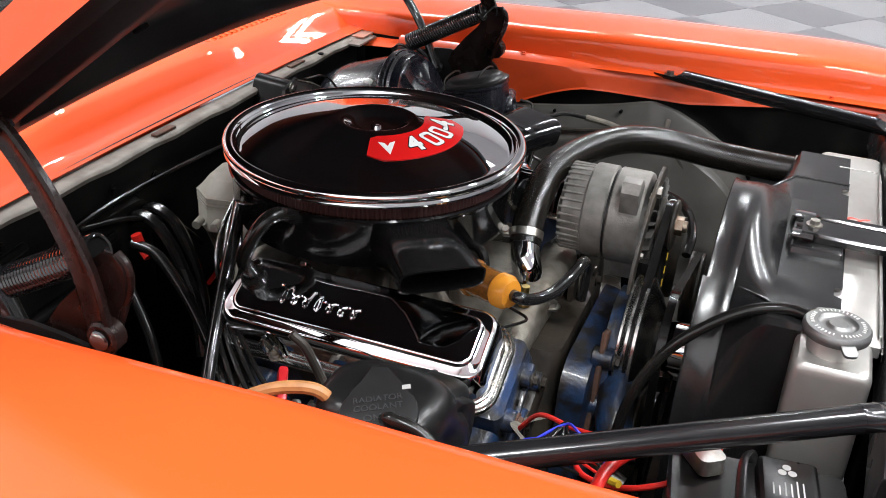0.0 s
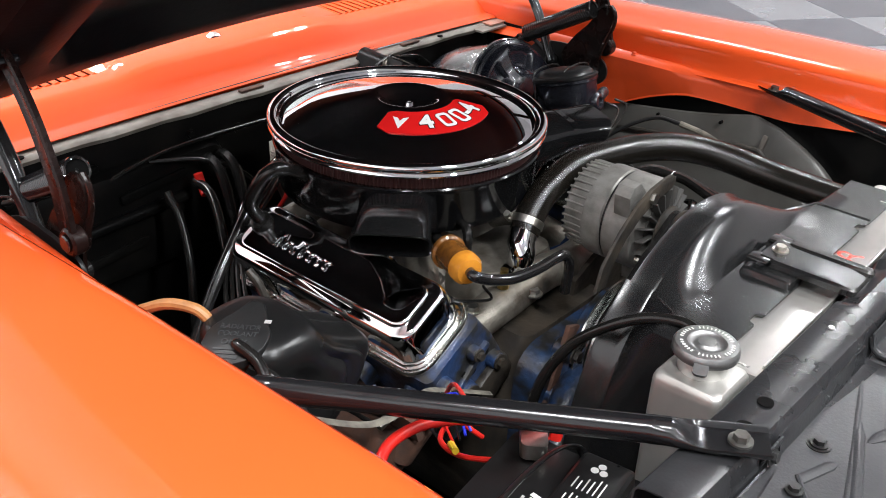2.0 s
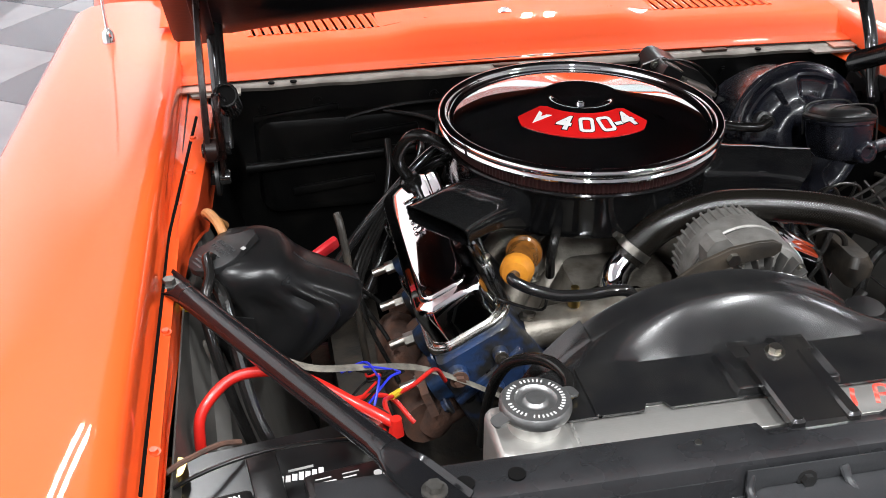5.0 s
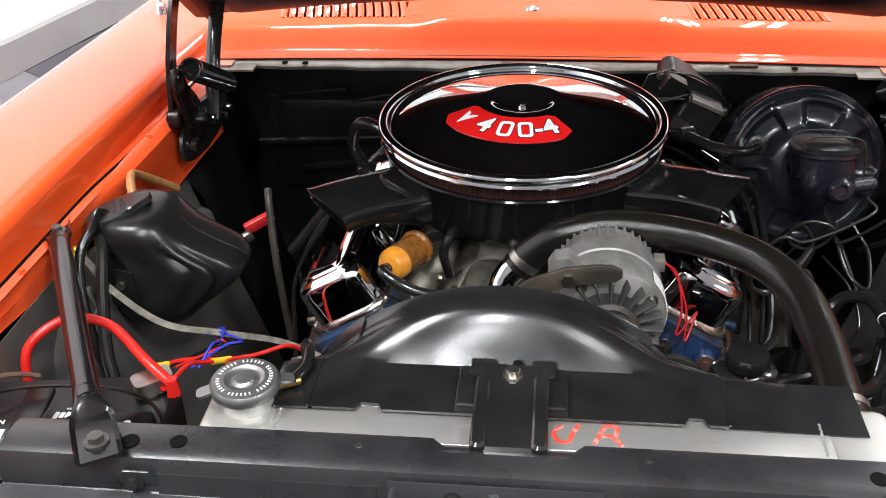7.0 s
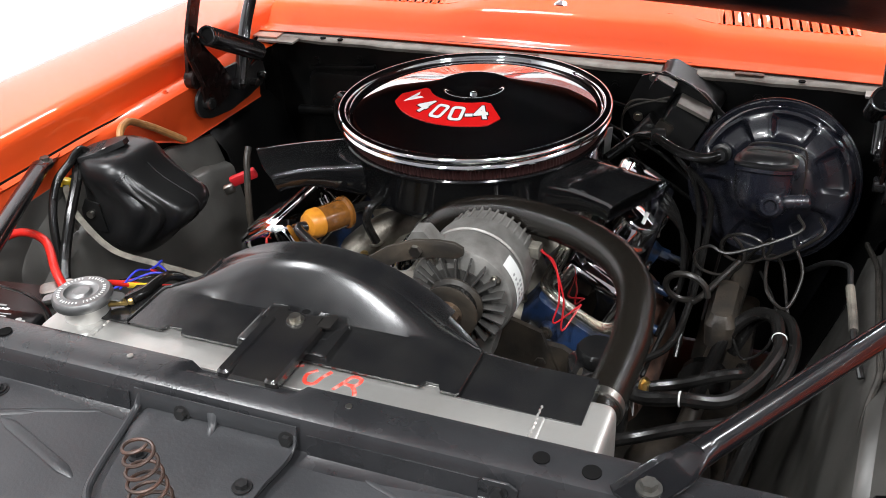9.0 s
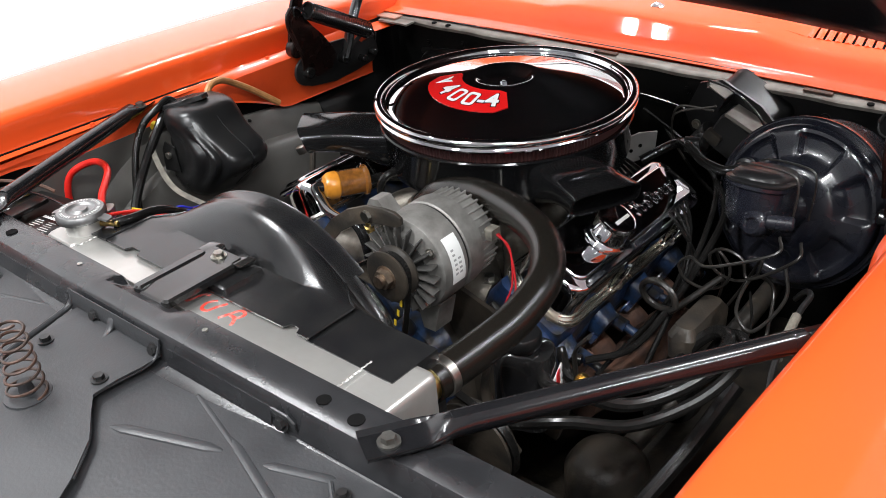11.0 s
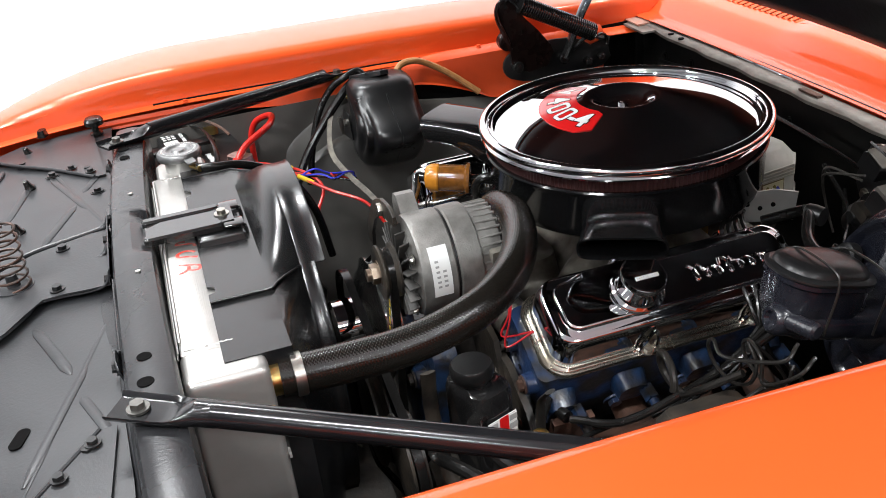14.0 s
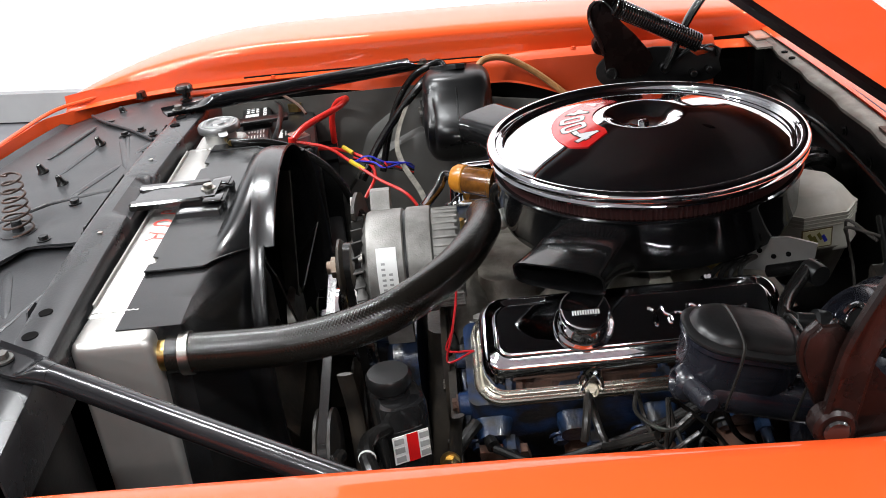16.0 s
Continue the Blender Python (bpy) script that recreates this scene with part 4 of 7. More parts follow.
        part("lower_nose", sheet(bmn(), [[(s * x, y, z) for z in (0.89, 0.80, 0.62, 0.45)] for x, y in ((0.67, -1.0), (0.60, -1.08), (0.3, -1.145), (0, -1.16))], 0.002 * s), ORANGE, car)


core_support()


def bay_floor():
    part("bay_floor", box(bmn(), (0, -0.2, 0.27), (1.26, 1.16, 0.03), bev=0.005), GREASE, car)
    for s in (-1, 1):
        part("frame_rail", loft(bmn(), [(0.10, 1.1, 0.02, 0), (0.10, 1.1, 0.02, 0.12)], Matrix.Translation((s * 0.385, -0.2, 0.32))), GREASE, car)
    part("front_panel", box(bmn(), (0, -0.80, 0.58), (1.28, 0.02, 0.60), bev=0.004), PLENUM, car)
    for s in (-1,):
        part("front_side_panel", sheet(bmn(), [[(s * x, y, z) for x, z in ((0.634, 0.87), (0.625, 0.80), (0.605, 0.70), (0.58, 0.50), (0.57, 0.30))] for y in (-0.28, -0.4, -0.55, -0.7, -0.80)], 0.002 * -s), WELLGREY, car)
    part("crossmember", loft(bmn(), [(0.76, 0.16, 0.03, 0), (0.74, 0.14, 0.03, 0.12)], Matrix.Translation((0, -0.35, 0.30))), GREASE, car)
    # outer body closing the sides and tail
    part("rear_body", loft(bmn(), [(1.80, 2.9, 0.25, 0.25), (1.88, 3.0, 0.3, 0.6), (1.80, 2.95, 0.3, 0.92)], Matrix.Translation((0, 2.32, 0))), ORANGE, car)
    rows = [[(x, y, 1.30 + 0.02 * math.cos(x * 1.8) - 0.05 * (y - 1.9) ** 2) for y in (1.36, 1.6, 1.9, 2.2, 2.5)] for x in (-0.60, -0.4, -0.2, 0, 0.2, 0.4, 0.60)]
    part("roof", sheet(bmn(), rows, -0.004), ORANGE, car)
    for s in (-1, 1):
        part("windscreen_pillar", tube(bmn(), [(s * 0.70, 0.88, 0.97), (s * 0.655, 1.13, 1.14), (s * 0.605, 1.38, 1.29)], 0.022, 8), ORANGE, car)
        part("rear_pillar", tube(bmn(), [(s * 0.70, 3.0, 0.92), (s * 0.66, 2.75, 1.12), (s * 0.60, 2.48, 1.285)], 0.05, 8), ORANGE, car)
    for s in (-1, 1):
        for y in (-0.45, 2.6):
            part("tyre", lathe(bmn(), [(0.20, -0.1), (0.30, -0.11), (0.33, -0.08), (0.33, 0.08), (0.30, 0.11), (0.20, 0.1)], Matrix.Translation((s * 0.76, y, 0.33)) @ rot(0, 90), 32), RUBBER, car)


bay_floor()


DULLBOLT = mat("dull_bolt", (0.16, 0.155, 0.145), 0.42, 0.8, color2=(0.09, 0.085, 0.075), patch=80, bump=0.1)


def fender_brace(side):
    a, b = Vector((side * 0.646, -0.318, 0.912)), Vector((side * 0.400, -0.748, 0.945))
    d = (b - a).normalized()
    t = thing("fender_brace", "black tubular brace with flattened bolted ends", "brace", tuple(b), "fender braces")
    part("brace_tube", tube(bmn(), [a + d * 0.035, a + d * 0.06, a.lerp(b, 0.5), b - d * 0.085, b - d * 0.062], 0.0135, 20, 6), BRACE, t)
    for p, q, w, flat in ((a, a + d * 0.05, 0.0185, 0.30), (b, b - d * 0.078, 0.0215, 0.40)):
        u = (q - p).normalized()
        L = (q - p).length
        sidev = u.cross(Vector((0, 0, 1))).normalized()
        rows = []
        # the tube's end is crimped into a flat tongue with turned-up edges
        for f, k in ((-0.026 / L, 0.0), (0.0, 0.0), (flat - 0.05, 0.0), (flat + 0.06, 0.06), (flat + 0.16, 0.28), (flat + 0.28, 0.62), (flat + 0.42, 0.90), (1.03, 1.0)):
            cc = p + u * (L * f) - Vector((0, 0, 0.006)) * (1 - k)
            loop = []
            for i in range(24):
                an = 2 * math.pi * i / 24
                cx, sz = math.cos(an), math.sin(an)
                fx = math.copysign(abs(cx) ** 0.35, cx) * w
                fz = math.copysign(abs(sz) ** 0.35, sz) * 0.0020 + 0.0058 * max(0.0, abs(fx) / w - 0.80) / 0.20
                loop.append(cc + sidev * (fx * (1 - k) + 0.0138 * cx * k) + Vector((0, 0, 1)) * (fz * (1 - k) + 0.0138 * sz * k))
            rows.append(loop)
        part("flattened_end", rings(bmn(), rows), BRACE, t)
        b2 = bmn()
        hexbolt(b2, p - Vector((0, 0, 0.0040)), (0, 0, 1), 0.0078, 0.009)
        part("bolt", b2, DULLBOLT, t, "dull grey hex bolt")
    return t


fender_brace(-1)
fender_brace(1)

# ---- engine ----
EX = -0.028
ACX, ACY, ACZ = -0.033, 0.0, 0.95


def bank(side, y=0.0):
    """Frame on a cylinder bank: x along the head's slope outwards, y back, z out of the valve cover."""
    c = Vector((EX + side * 0.237, y, 0.760))
    return Matrix.Translation(c) @ rot(0, side * 30, 0)


DULLIRON = mat("dull_iron", (0.09, 0.08, 0.07), 0.45, 0.7, color2=(0.05, 0.035, 0.025), patch=80, bump=0.2)


def engine():
    e = thing("engine", "blue painted engine with aluminium intake manifold", "engine", (EX, -0.1, 0.35))
    part("block", loft(bmn(), [(0.22, 0.52, 0.03, 0.35), (0.34, 0.54, 0.03, 0.48), (0.30, 0.52, 0.03, 0.62), (0.20, 0.5, 0.02, 0.72)], Matrix.Translation((EX, -0.08, 0))), GREASE, e)
    for s, y in ((-1, -0.115), (1, -0.085)):
        m = bank(s, y)
        hd = part("cylinder_head", loft(bmn(), [(0.15, 0.38, 0.012, -0.15), (0.14, 0.385, 0.012, -0.06), (0.118, 0.385, 0.012, -0.0045)], m @ Matrix.Translation((s * 0.002, 0, 0))), BLUE, e)
        for k in range(4):
            yy = -0.165 + 0.105 * k
            part("spark_boss", loft(bmn(), [(0.05, 0.05, 0.015, -0.01), (0.04, 0.04, 0.014, 0.014)], m @ Matrix.Translation((s * 0.078, yy, -0.05)) @ rot(0, s * 90)), BLUEG, hd)
            b = bmn()
            cyl(b, m @ Vector((s * 0.09, yy + 0.02, -0.05)), m @ Vector((s * 0.112, yy + 0.02, -0.045)), 0.011, n=6)
            cyl(b, m @ Vector((s * 0.11, yy + 0.02, -0.045)), m @ Vector((s * 0.135, yy + 0.02, -0.04)), 0.007, n=12)
            part("spark_plug", b, BLUEG if s > 0 else STEEL, hd)
            b = bmn()
            hexbolt(b, m @ Vector((s * 0.082, yy - 0.02, -0.075)), m.to_3x3() @ Vector((s, 0, 0)), 0.010, 0.010)
            part("bolt", b, BLUE, hd)
        ex = part("exhaust_manifold", tube(bmn(), [m @ Vector((s * 0.135, -0.15, -0.115)), m @ Vector((s * 0.15, -0.05, -0.112)), m @ Vector((s * 0.15, 0.08, -0.115)), m @ Vector((s * 0.16, 0.2, -0.19))], 0.036, 14), RUST, e)
        for k in range(4):
            yy = -0.15 + 0.1 * k
            part("runner", tube(bmn(), [m @ Vector((s * 0.075, yy, -0.11)), m @ Vector((s * 0.105, yy, -0.11)), m @ Vector((s * 0.135, yy + 0.01, -0.13))], 0.024, 12), RUST, ex)
        for lx, lz, r in ((0.045, -0.03, 0.016), (-0.02, -0.035, 0.012), (0.02, -0.085, 0.020), (-0.045, -0.09, 0.014)):
            part("front_boss", cyl(bmn(), m @ Vector((s * lx, -0.188, lz)), m @ Vector((s * lx, -0.206, lz)), r, r * 0.9, 16, 0.002), BLUE, hd)
            b = bmn()
            hexbolt(b, m @ Vector((s * lx, -0.206, lz)), (0, -1, 0), r * 0.55, 0.008)
            part("bolt", b, RUST if lx > 0.03 else GREASE, hd)
        part("front_rib", box(bmn(), m @ Vector((s * 0.01, -0.195, -0.06)), (0.12, 0.012, 0.012), rot(0, s * 30, 0) @ rot(0, 12 * s, 0), 0.004), BLUE, hd)
        # matt black pads on the front face, painting the shade of casting pockets
        for lx, lz, w in ((0.0, -0.062, 0.030), (-0.035, -0.060, 0.022), (0.052, -0.075, 0.018), (-0.01, -0.105, 0.026)):
            part("pocket_shade", loft(bmn(), [(w, 0.016, 0.007, 0), (w, 0.016, 0.007, 0.0035)], m @ Matrix.Translation((s * lx, -0.1918, lz)) @ rot(90, 0, 0) @ rot(0, 0, 14 * s)), PLENUM, hd)
        part("dark_spacer", box(bmn(), m @ Vector((-s * 0.03, -0.195, -0.12)), (0.07, 0.02, 0.05), rot(0, s * 30, 0), 0.006), GREASE, hd)
        part("heat_tab", prism(bmn(), [(-0.02, -0.02), (0.025, -0.02), (0.03, 0.03), (0.01, 0.045), (-0.015, 0.04)], 0.012, m @ Matrix.Translation((s * 0.10, -0.165, -0.065)) @ rot(0, s * 80, 0)), RUST, ex)
    # intake manifold: valley plate, plenum, runners, water crossover
    im = part("intake_manifold", loft(bmn(), [(0.30, 0.34, 0.03, 0.69), (0.25, 0.33, 0.03, 0.735), (0.17, 0.26, 0.03, 0.765), (0.15, 0.2, 0.03, 0.80)], Matrix.Translation((EX, 0.0, 0))), CAST, e, "raw cast aluminium intake manifold")
    for s in (-1, 1):
        for k, (y0, y1) in enumerate(((-0.20, -0.08), (-0.07, -0.03), (0.06, 0.04), (0.15, 0.09))):
            part("runner", tube(bmn(), [(EX + s * 0.06, y1, 0.765), (EX + s * 0.12, (y0 + y1) / 2, 0.768), (EX + s * 0.168, y0, 0.735)], 0.026, 12), CAST, im)
    part("water_crossover", tube(bmn(), [(EX - 0.155, -0.265, 0.738), (EX - 0.08, -0.27, 0.752), (EX, -0.275, 0.765), (EX + 0.08, -0.27, 0.752), (EX + 0.155, -0.255, 0.738)], 0.030, 16, flat=0.9), CAST, im)
    part("crossover_web", loft(bmn(), [(0.22, 0.11, 0.03, 0.70), (0.15, 0.10, 0.03, 0.782)], Matrix.Translation((EX, -0.20, 0))), CAST, im)
    for x, y in ((-0.15, -0.265), (0.15, -0.255), (-0.12, -0.17), (0.12, -0.16), (-0.05, -0.30)):
        b = bmn()
        hexbolt(b, (EX + x, y, 0.762), (0, 0, 1), 0.009, 0.010)
        part("bolt", b, STEEL, im)
    # carburettor under the air cleaner
    cb = part("carburettor", loft(bmn(), [(0.13, 0.15, 0.01, 0.79), (0.13, 0.17, 0.01, 0.815), (0.11, 0.15, 0.02, 0.82), (0.11, 0.15, 0.02, 0.845)], Matrix.Translation((ACX, 0.02, 0))), CAST, e, "dull aluminium carburettor")
    br = part("throttle_bracket", prism(bmn(), [(-0.05, 0.0), (0.05, 0.005), (0.055, 0.05), (0.02, 0.055), (-0.04, 0.045)], 0.003, Matrix.Translation((EX + 0.155, 0.135, 0.800)) @ rot(90, 0, 62)), ALU, e)
    for k in range(4):
        part("hole_plug", cyl(bmn(), (EX + 0.139 + 0.0085 * k, 0.105 + 0.016 * k, 0.825 + 0.006 * (k % 2)), (EX + 0.143 + 0.0085 * k, 0.103 + 0.016 * k, 0.825 + 0.006 * (k % 2)), 0.0035, n=10), PLENUM, br)
    sp = [(EX + 0.125, 0.045 + 0.0015 * k, 0.822) for k in range(40)]
    part("return_spring", tube(bmn(), [(p[0] + 0.005 * math.cos(k * 1.2), p[1], p[2] + 0.005 * math.sin(k * 1.2)) for k, p in enumerate(sp)], 0.0012, 5, 1), STEEL, e)
    part("throttle_linkage", box(bmn(), (EX + 0.10, 0.06, 0.775), (0.01, 0.05, 0.035), bev=0.003), BRASS, e)
    # timing cover and water pump
    tc = part("timing_cover", loft(bmn(), [(0.30, 0.26, 0.05, 0.0), (0.29, 0.25, 0.05, 0.035), (0.20, 0.18, 0.05, 0.05)], Matrix.Translation((EX, -0.345, 0.60)) @ rot(90)), BLUEG, e)
    part("water_pump", lathe(bmn(), [(0.085, 0), (0.085, 0.025), (0.062, 0.045), (0.05, 0.06), (0.028, 0.065), (0.026, 0.09)], Matrix.Translation((EX, -0.385, 0.70)) @ rot(90), 32), BLUEG, e)
    for lx, lz, r in ((-0.11, 0.66, 0.02), (0.11, 0.66, 0.02), (-0.12, 0.56, 0.018), (0.12, 0.56, 0.018), (-0.09, 0.725, 0.017), (0.09, 0.725, 0.017)):
        part("bolt_boss", cyl(bmn(), (EX + lx, -0.375, lz), (EX + lx, -0.405, lz), r, r * 0.85, 14, 0.002), BLUEG, tc)
        b = bmn()
        hexbolt(b, (EX + lx, -0.405, lz), (0, -1, 0), 0.009, 0.009)
        part("bolt", b, GREASE, tc)
    part("stamped_web", box(bmn(), (EX - 0.105, -0.392, 0.64), (0.016, 0.02, 0.15), rot(0, 14, 0), 0.004), BLUEG, tc)
    part("hose_fitting", tube(bmn(), [(EX - 0.13, -0.40, 0.60), (EX - 0.145, -0.42, 0.585), (EX - 0.15, -0.45, 0.57)], 0.012, 12), STEEL, e)
    for k in range(9):
        an = 2 * math.pi * k / 9
        b = bmn()
        hexbolt(b, (EX + 0.075 * math.cos(an), -0.41, 0.70 + 0.075 * math.sin(an)), (0, -1, 0), 0.009, 0.010)
        part("bolt", b, RUST if k % 3 == 0 else BLUE, tc)
    part("pump_neck", tube(bmn(), [(EX - 0.06, -0.41, 0.69), (EX - 0.12, -0.42, 0.665), (EX - 0.17, -0.44, 0.62)], 0.026, 14), BLUEG, e)
    part("gasket_face", box(bmn(), (EX - 0.085, -0.388, 0.69), (0.06, 0.008, 0.14), rot(0, 20, 0), 0.002), RUST, tc)
    part("fuel_pump", lathe(bmn(), [(0.035, 0), (0.045, 0.01), (0.045, 0.03), (0.03, 0.05)], Matrix.Translation((EX + 0.16, -0.36, 0.50)) @ rot(90), 20), CAST, e)
    part("accessory_bracket", prism(bmn(), [(0.04, -0.17), (0.20, -0.20), (0.225, -0.06), (0.20, 0.005), (0.12, 0.03), (0.05, 0.0)], 0.008, Matrix.Translation((EX, -0.300, 0.745)) @ rot(90)), GREASE, e, "greasy black accessory bracket")
    br2 = part("front_bracket", prism(bmn(), [(0.165, -0.16), (0.30, -0.19), (0.33, -0.10), (0.29, -0.055), (0.23, -0.02), (0.175, -0.015)], 0.010, Matrix.Translation((EX, -0.292, 0.745)) @ rot(90)), GREASE, e, "black iron bracket before the cylinder head")
    for x, z in ((0.20, 0.70), (0.265, 0.65), (0.285, 0.585)):
        b = bmn()
        hexbolt(b, (EX + x, -0.302, z), (0, -1, 0), 0.0085, 0.009)
        part("bolt", b, DULLIRON, br2)
    # spark plug wires
    for s in (-1, 1):
        for k in range(4):
            m = bank(s, -0.1)
            end = m @ Vector((s * 0.135, -0.145 + 0.105 * k, -0.04))
            if s < 0:
                pts = [(EX - 0.06, 0.20, 0.85), (EX - 0.16, 0.17 - 0.01 * k, 0.83), (EX - 0.25, 0.12 - 0.012 * k, 0.82), (-0.33, 0.06 + 0.01 * k, 0.77), (-0.395, 0.02 - 0.03 * (3 - k), 0.70), tuple(end)]
            else:
                pts = [(EX + 0.06, 0.19, 0.85), (EX + 0.13, 0.13, 0.82), (EX + 0.20, 0.08 - 0.012 * k, 0.83), (0.285, 0.055 - 0.014 * k, 0.79), (0.325, 0.03 - 0.03 * (3 - k), 0.71), tuple(end)]
            part("ignition_lead", tube(bmn(), pts, 0.0036, 8), RUBBER, e)
    return e


engine()


# brown patches cover both heat stain and the inner fender's reflection
STAINED = mat("stained_chrome_brown_reflection", (0.70, 0.66, 0.56), 0.26, 1.0, color2=(0.42, 0.30, 0.14), patch=11, bump=0.03, spread=(0.5, 0.75), rough2=0.34)
FLANGE = mat("dulled_chrome", (0.74, 0.74, 0.73), 0.16, 1.0, color2=(0.55, 0.52, 0.46), patch=30, bump=0.04, rough2=0.28)


def valve_cover(side, y, name_label, oil):
    m = bank(side, y)
    v = thing("valve_cover", name_label, "valve cover", tuple(m.translation), "valve covers")
    part("flange", loft(bmn(), [(0.132, 0.396, 0.036, -0.004), (0.1335, 0.3975, 0.036, -0.001), (0.1325, 0.3965, 0.036, 0.0025), (0.1295, 0.3935, 0.035, 0.0046), (0.1250, 0.389, 0.033, 0.0048), (0.1210, 0.385, 0.032, 0.0034), (0.1160, 0.380, 0.030, 0.0034), (0.112, 0.376, 0.029, 0.0050)], m, 9), STAINED if side > 0 else FLANGE, v, "heat-tinted chrome flange")
    part("cover", loft(bmn(), [(0.1125, 0.3765, 0.029, 0.0035), (0.1115, 0.3755, 0.029, 0.0070), (0.109, 0.373, 0.028, 0.030), (0.1072, 0.3712, 0.026, 0.050), (0.1050, 0.369, 0.027, 0.0565), (0.1010, 0.365, 0.027, 0.0612), (0.0955, 0.3595, 0.026, 0.0635), (0.0900, 0.354, 0.025, 0.0645), (0.0760, 0.340, 0.020, 0.0664), (0.0730, 0.337, 0.019, 0.0672), (0.0710, 0.335, 0.018, 0.0692), (0.0680, 0.332, 0.017, 0.0708), (0.0620, 0.326, 0.016, 0.0716), (0.030, 0.29, 0.010, 0.0719)], m, 9), CHROME, v)
    for yy in (-0.055, 0.105):
        for sx in (-1, 1):
            g = m @ Matrix.Translation((sx * 0.0545, yy, 0.004)) @ rot(0, sx * 7, 0)
            for k in (-1, 1):
                part("trough_edge", tube(bmn(), [g @ Vector((sx * 0.004, k * 0.013, 0.0)), g @ Vector((sx * 0.0035, k * 0.0115, 0.020)), g @ Vector((sx * 0.001, k * 0.007, 0.040)), g @ Vector((-sx * 0.002, k * 0.002, 0.050))], 0.0030, 8, 4), CHROME, v)
            part("bolt_trough", loft(bmn(), [(0.010, 0.024, 0.004, 0.0), (0.008, 0.021, 0.0035, 0.018), (0.006, 0.014, 0.0028, 0.036), (0.003, 0.006, 0.0012, 0.046)], g), STAINED if sx == side else CHROME, v)
            b = bmn()
            hexbolt(b, m @ Vector((sx * 0.0615, yy, 0.006)), m.to_3x3() @ Vector((0, 0, 1)), 0.0055, 0.009)
            part("bolt", b, STEEL, v)
    # raised script, as one plain cursive stroke
    pts = []
    n = 140
    for k in range(n + 1):
        f = k / n
        ph = f * 2 * math.pi * 7
        amp = 0.0120 if f < 0.15 or 0.42 < f < 0.56 else 0.0068
        u = (-0.008 + 0.118 * f + 0.0060 * math.sin(ph)) * side
        pts.append((side * (0.004 - amp * math.cos(ph) - (0.004 if amp > 0.007 else 0)), u + (0.028 if side > 0 else 0.10), 0.0722 + 0.0006 * math.sin(ph * 0.5)))
    part("raised_script", tube(bmn(), [m @ Vector(p) for p in pts], 0.0022, 7, 1), CHROME, v)
    if oil:
        o = m @ Matrix.Translation((0.004, oil, 0.0715))
        cap = part("oil_filler_cap", lathe(bmn(), [(0.0345, 0.0), (0.0362, 0.0015), (0.0365, 0.004), (0.0345, 0.0065), (0.0315, 0.0075), (0.0300, 0.0095), (0.0295, 0.0125), (0.0300, 0.034), (0.0305, 0.0365), (0.0300, 0.0395), (0.0280, 0.0425), (0.0240, 0.0440), (0.0, 0.0448)], o, 48), CHROME, v, "chrome push-in oil filler cap")
        for k in range(11):
            part("print_bar", box(bmn(), o @ Vector((0.006, -0.0150 + 0.003 * k, 0.0451)), (0.0055, 0.0019, 0.0008), (o.to_3x3().to_4x4())), PALEPRINT, cap)
    else:
        g = m @ Matrix.Translation((0.01, 0.15, 0.072))
        part("grommet", lathe(bmn(), [(0.018, 0), (0.016, 0.01), (0.010, 0.012)], g, 20), RUBBER, v)
        part("breather_hose", tube(bmn(), [g @ Vector((0, 0, 0.008)), g @ Vector((0.005, 0, 0.05)), g @ Vector((0.06, -0.03, 0.075)), (-0.16, 0.0, 0.845)], 0.010, 12, 10), RUBBER, v)
    return v


valve_cover(-1, -0.098, "polished chrome valve cover with raised script", 0)
valve_cover(1, -0.070, "polished chrome valve cover with oil filler cap", -0.06)


PANS = mat("black_snorkel_enamel", (0.004, 0.004, 0.0045), 0.11, color2=(0.009, 0.009, 0.009), patch=14, bump=0.03, scale=70, spec=0.4)


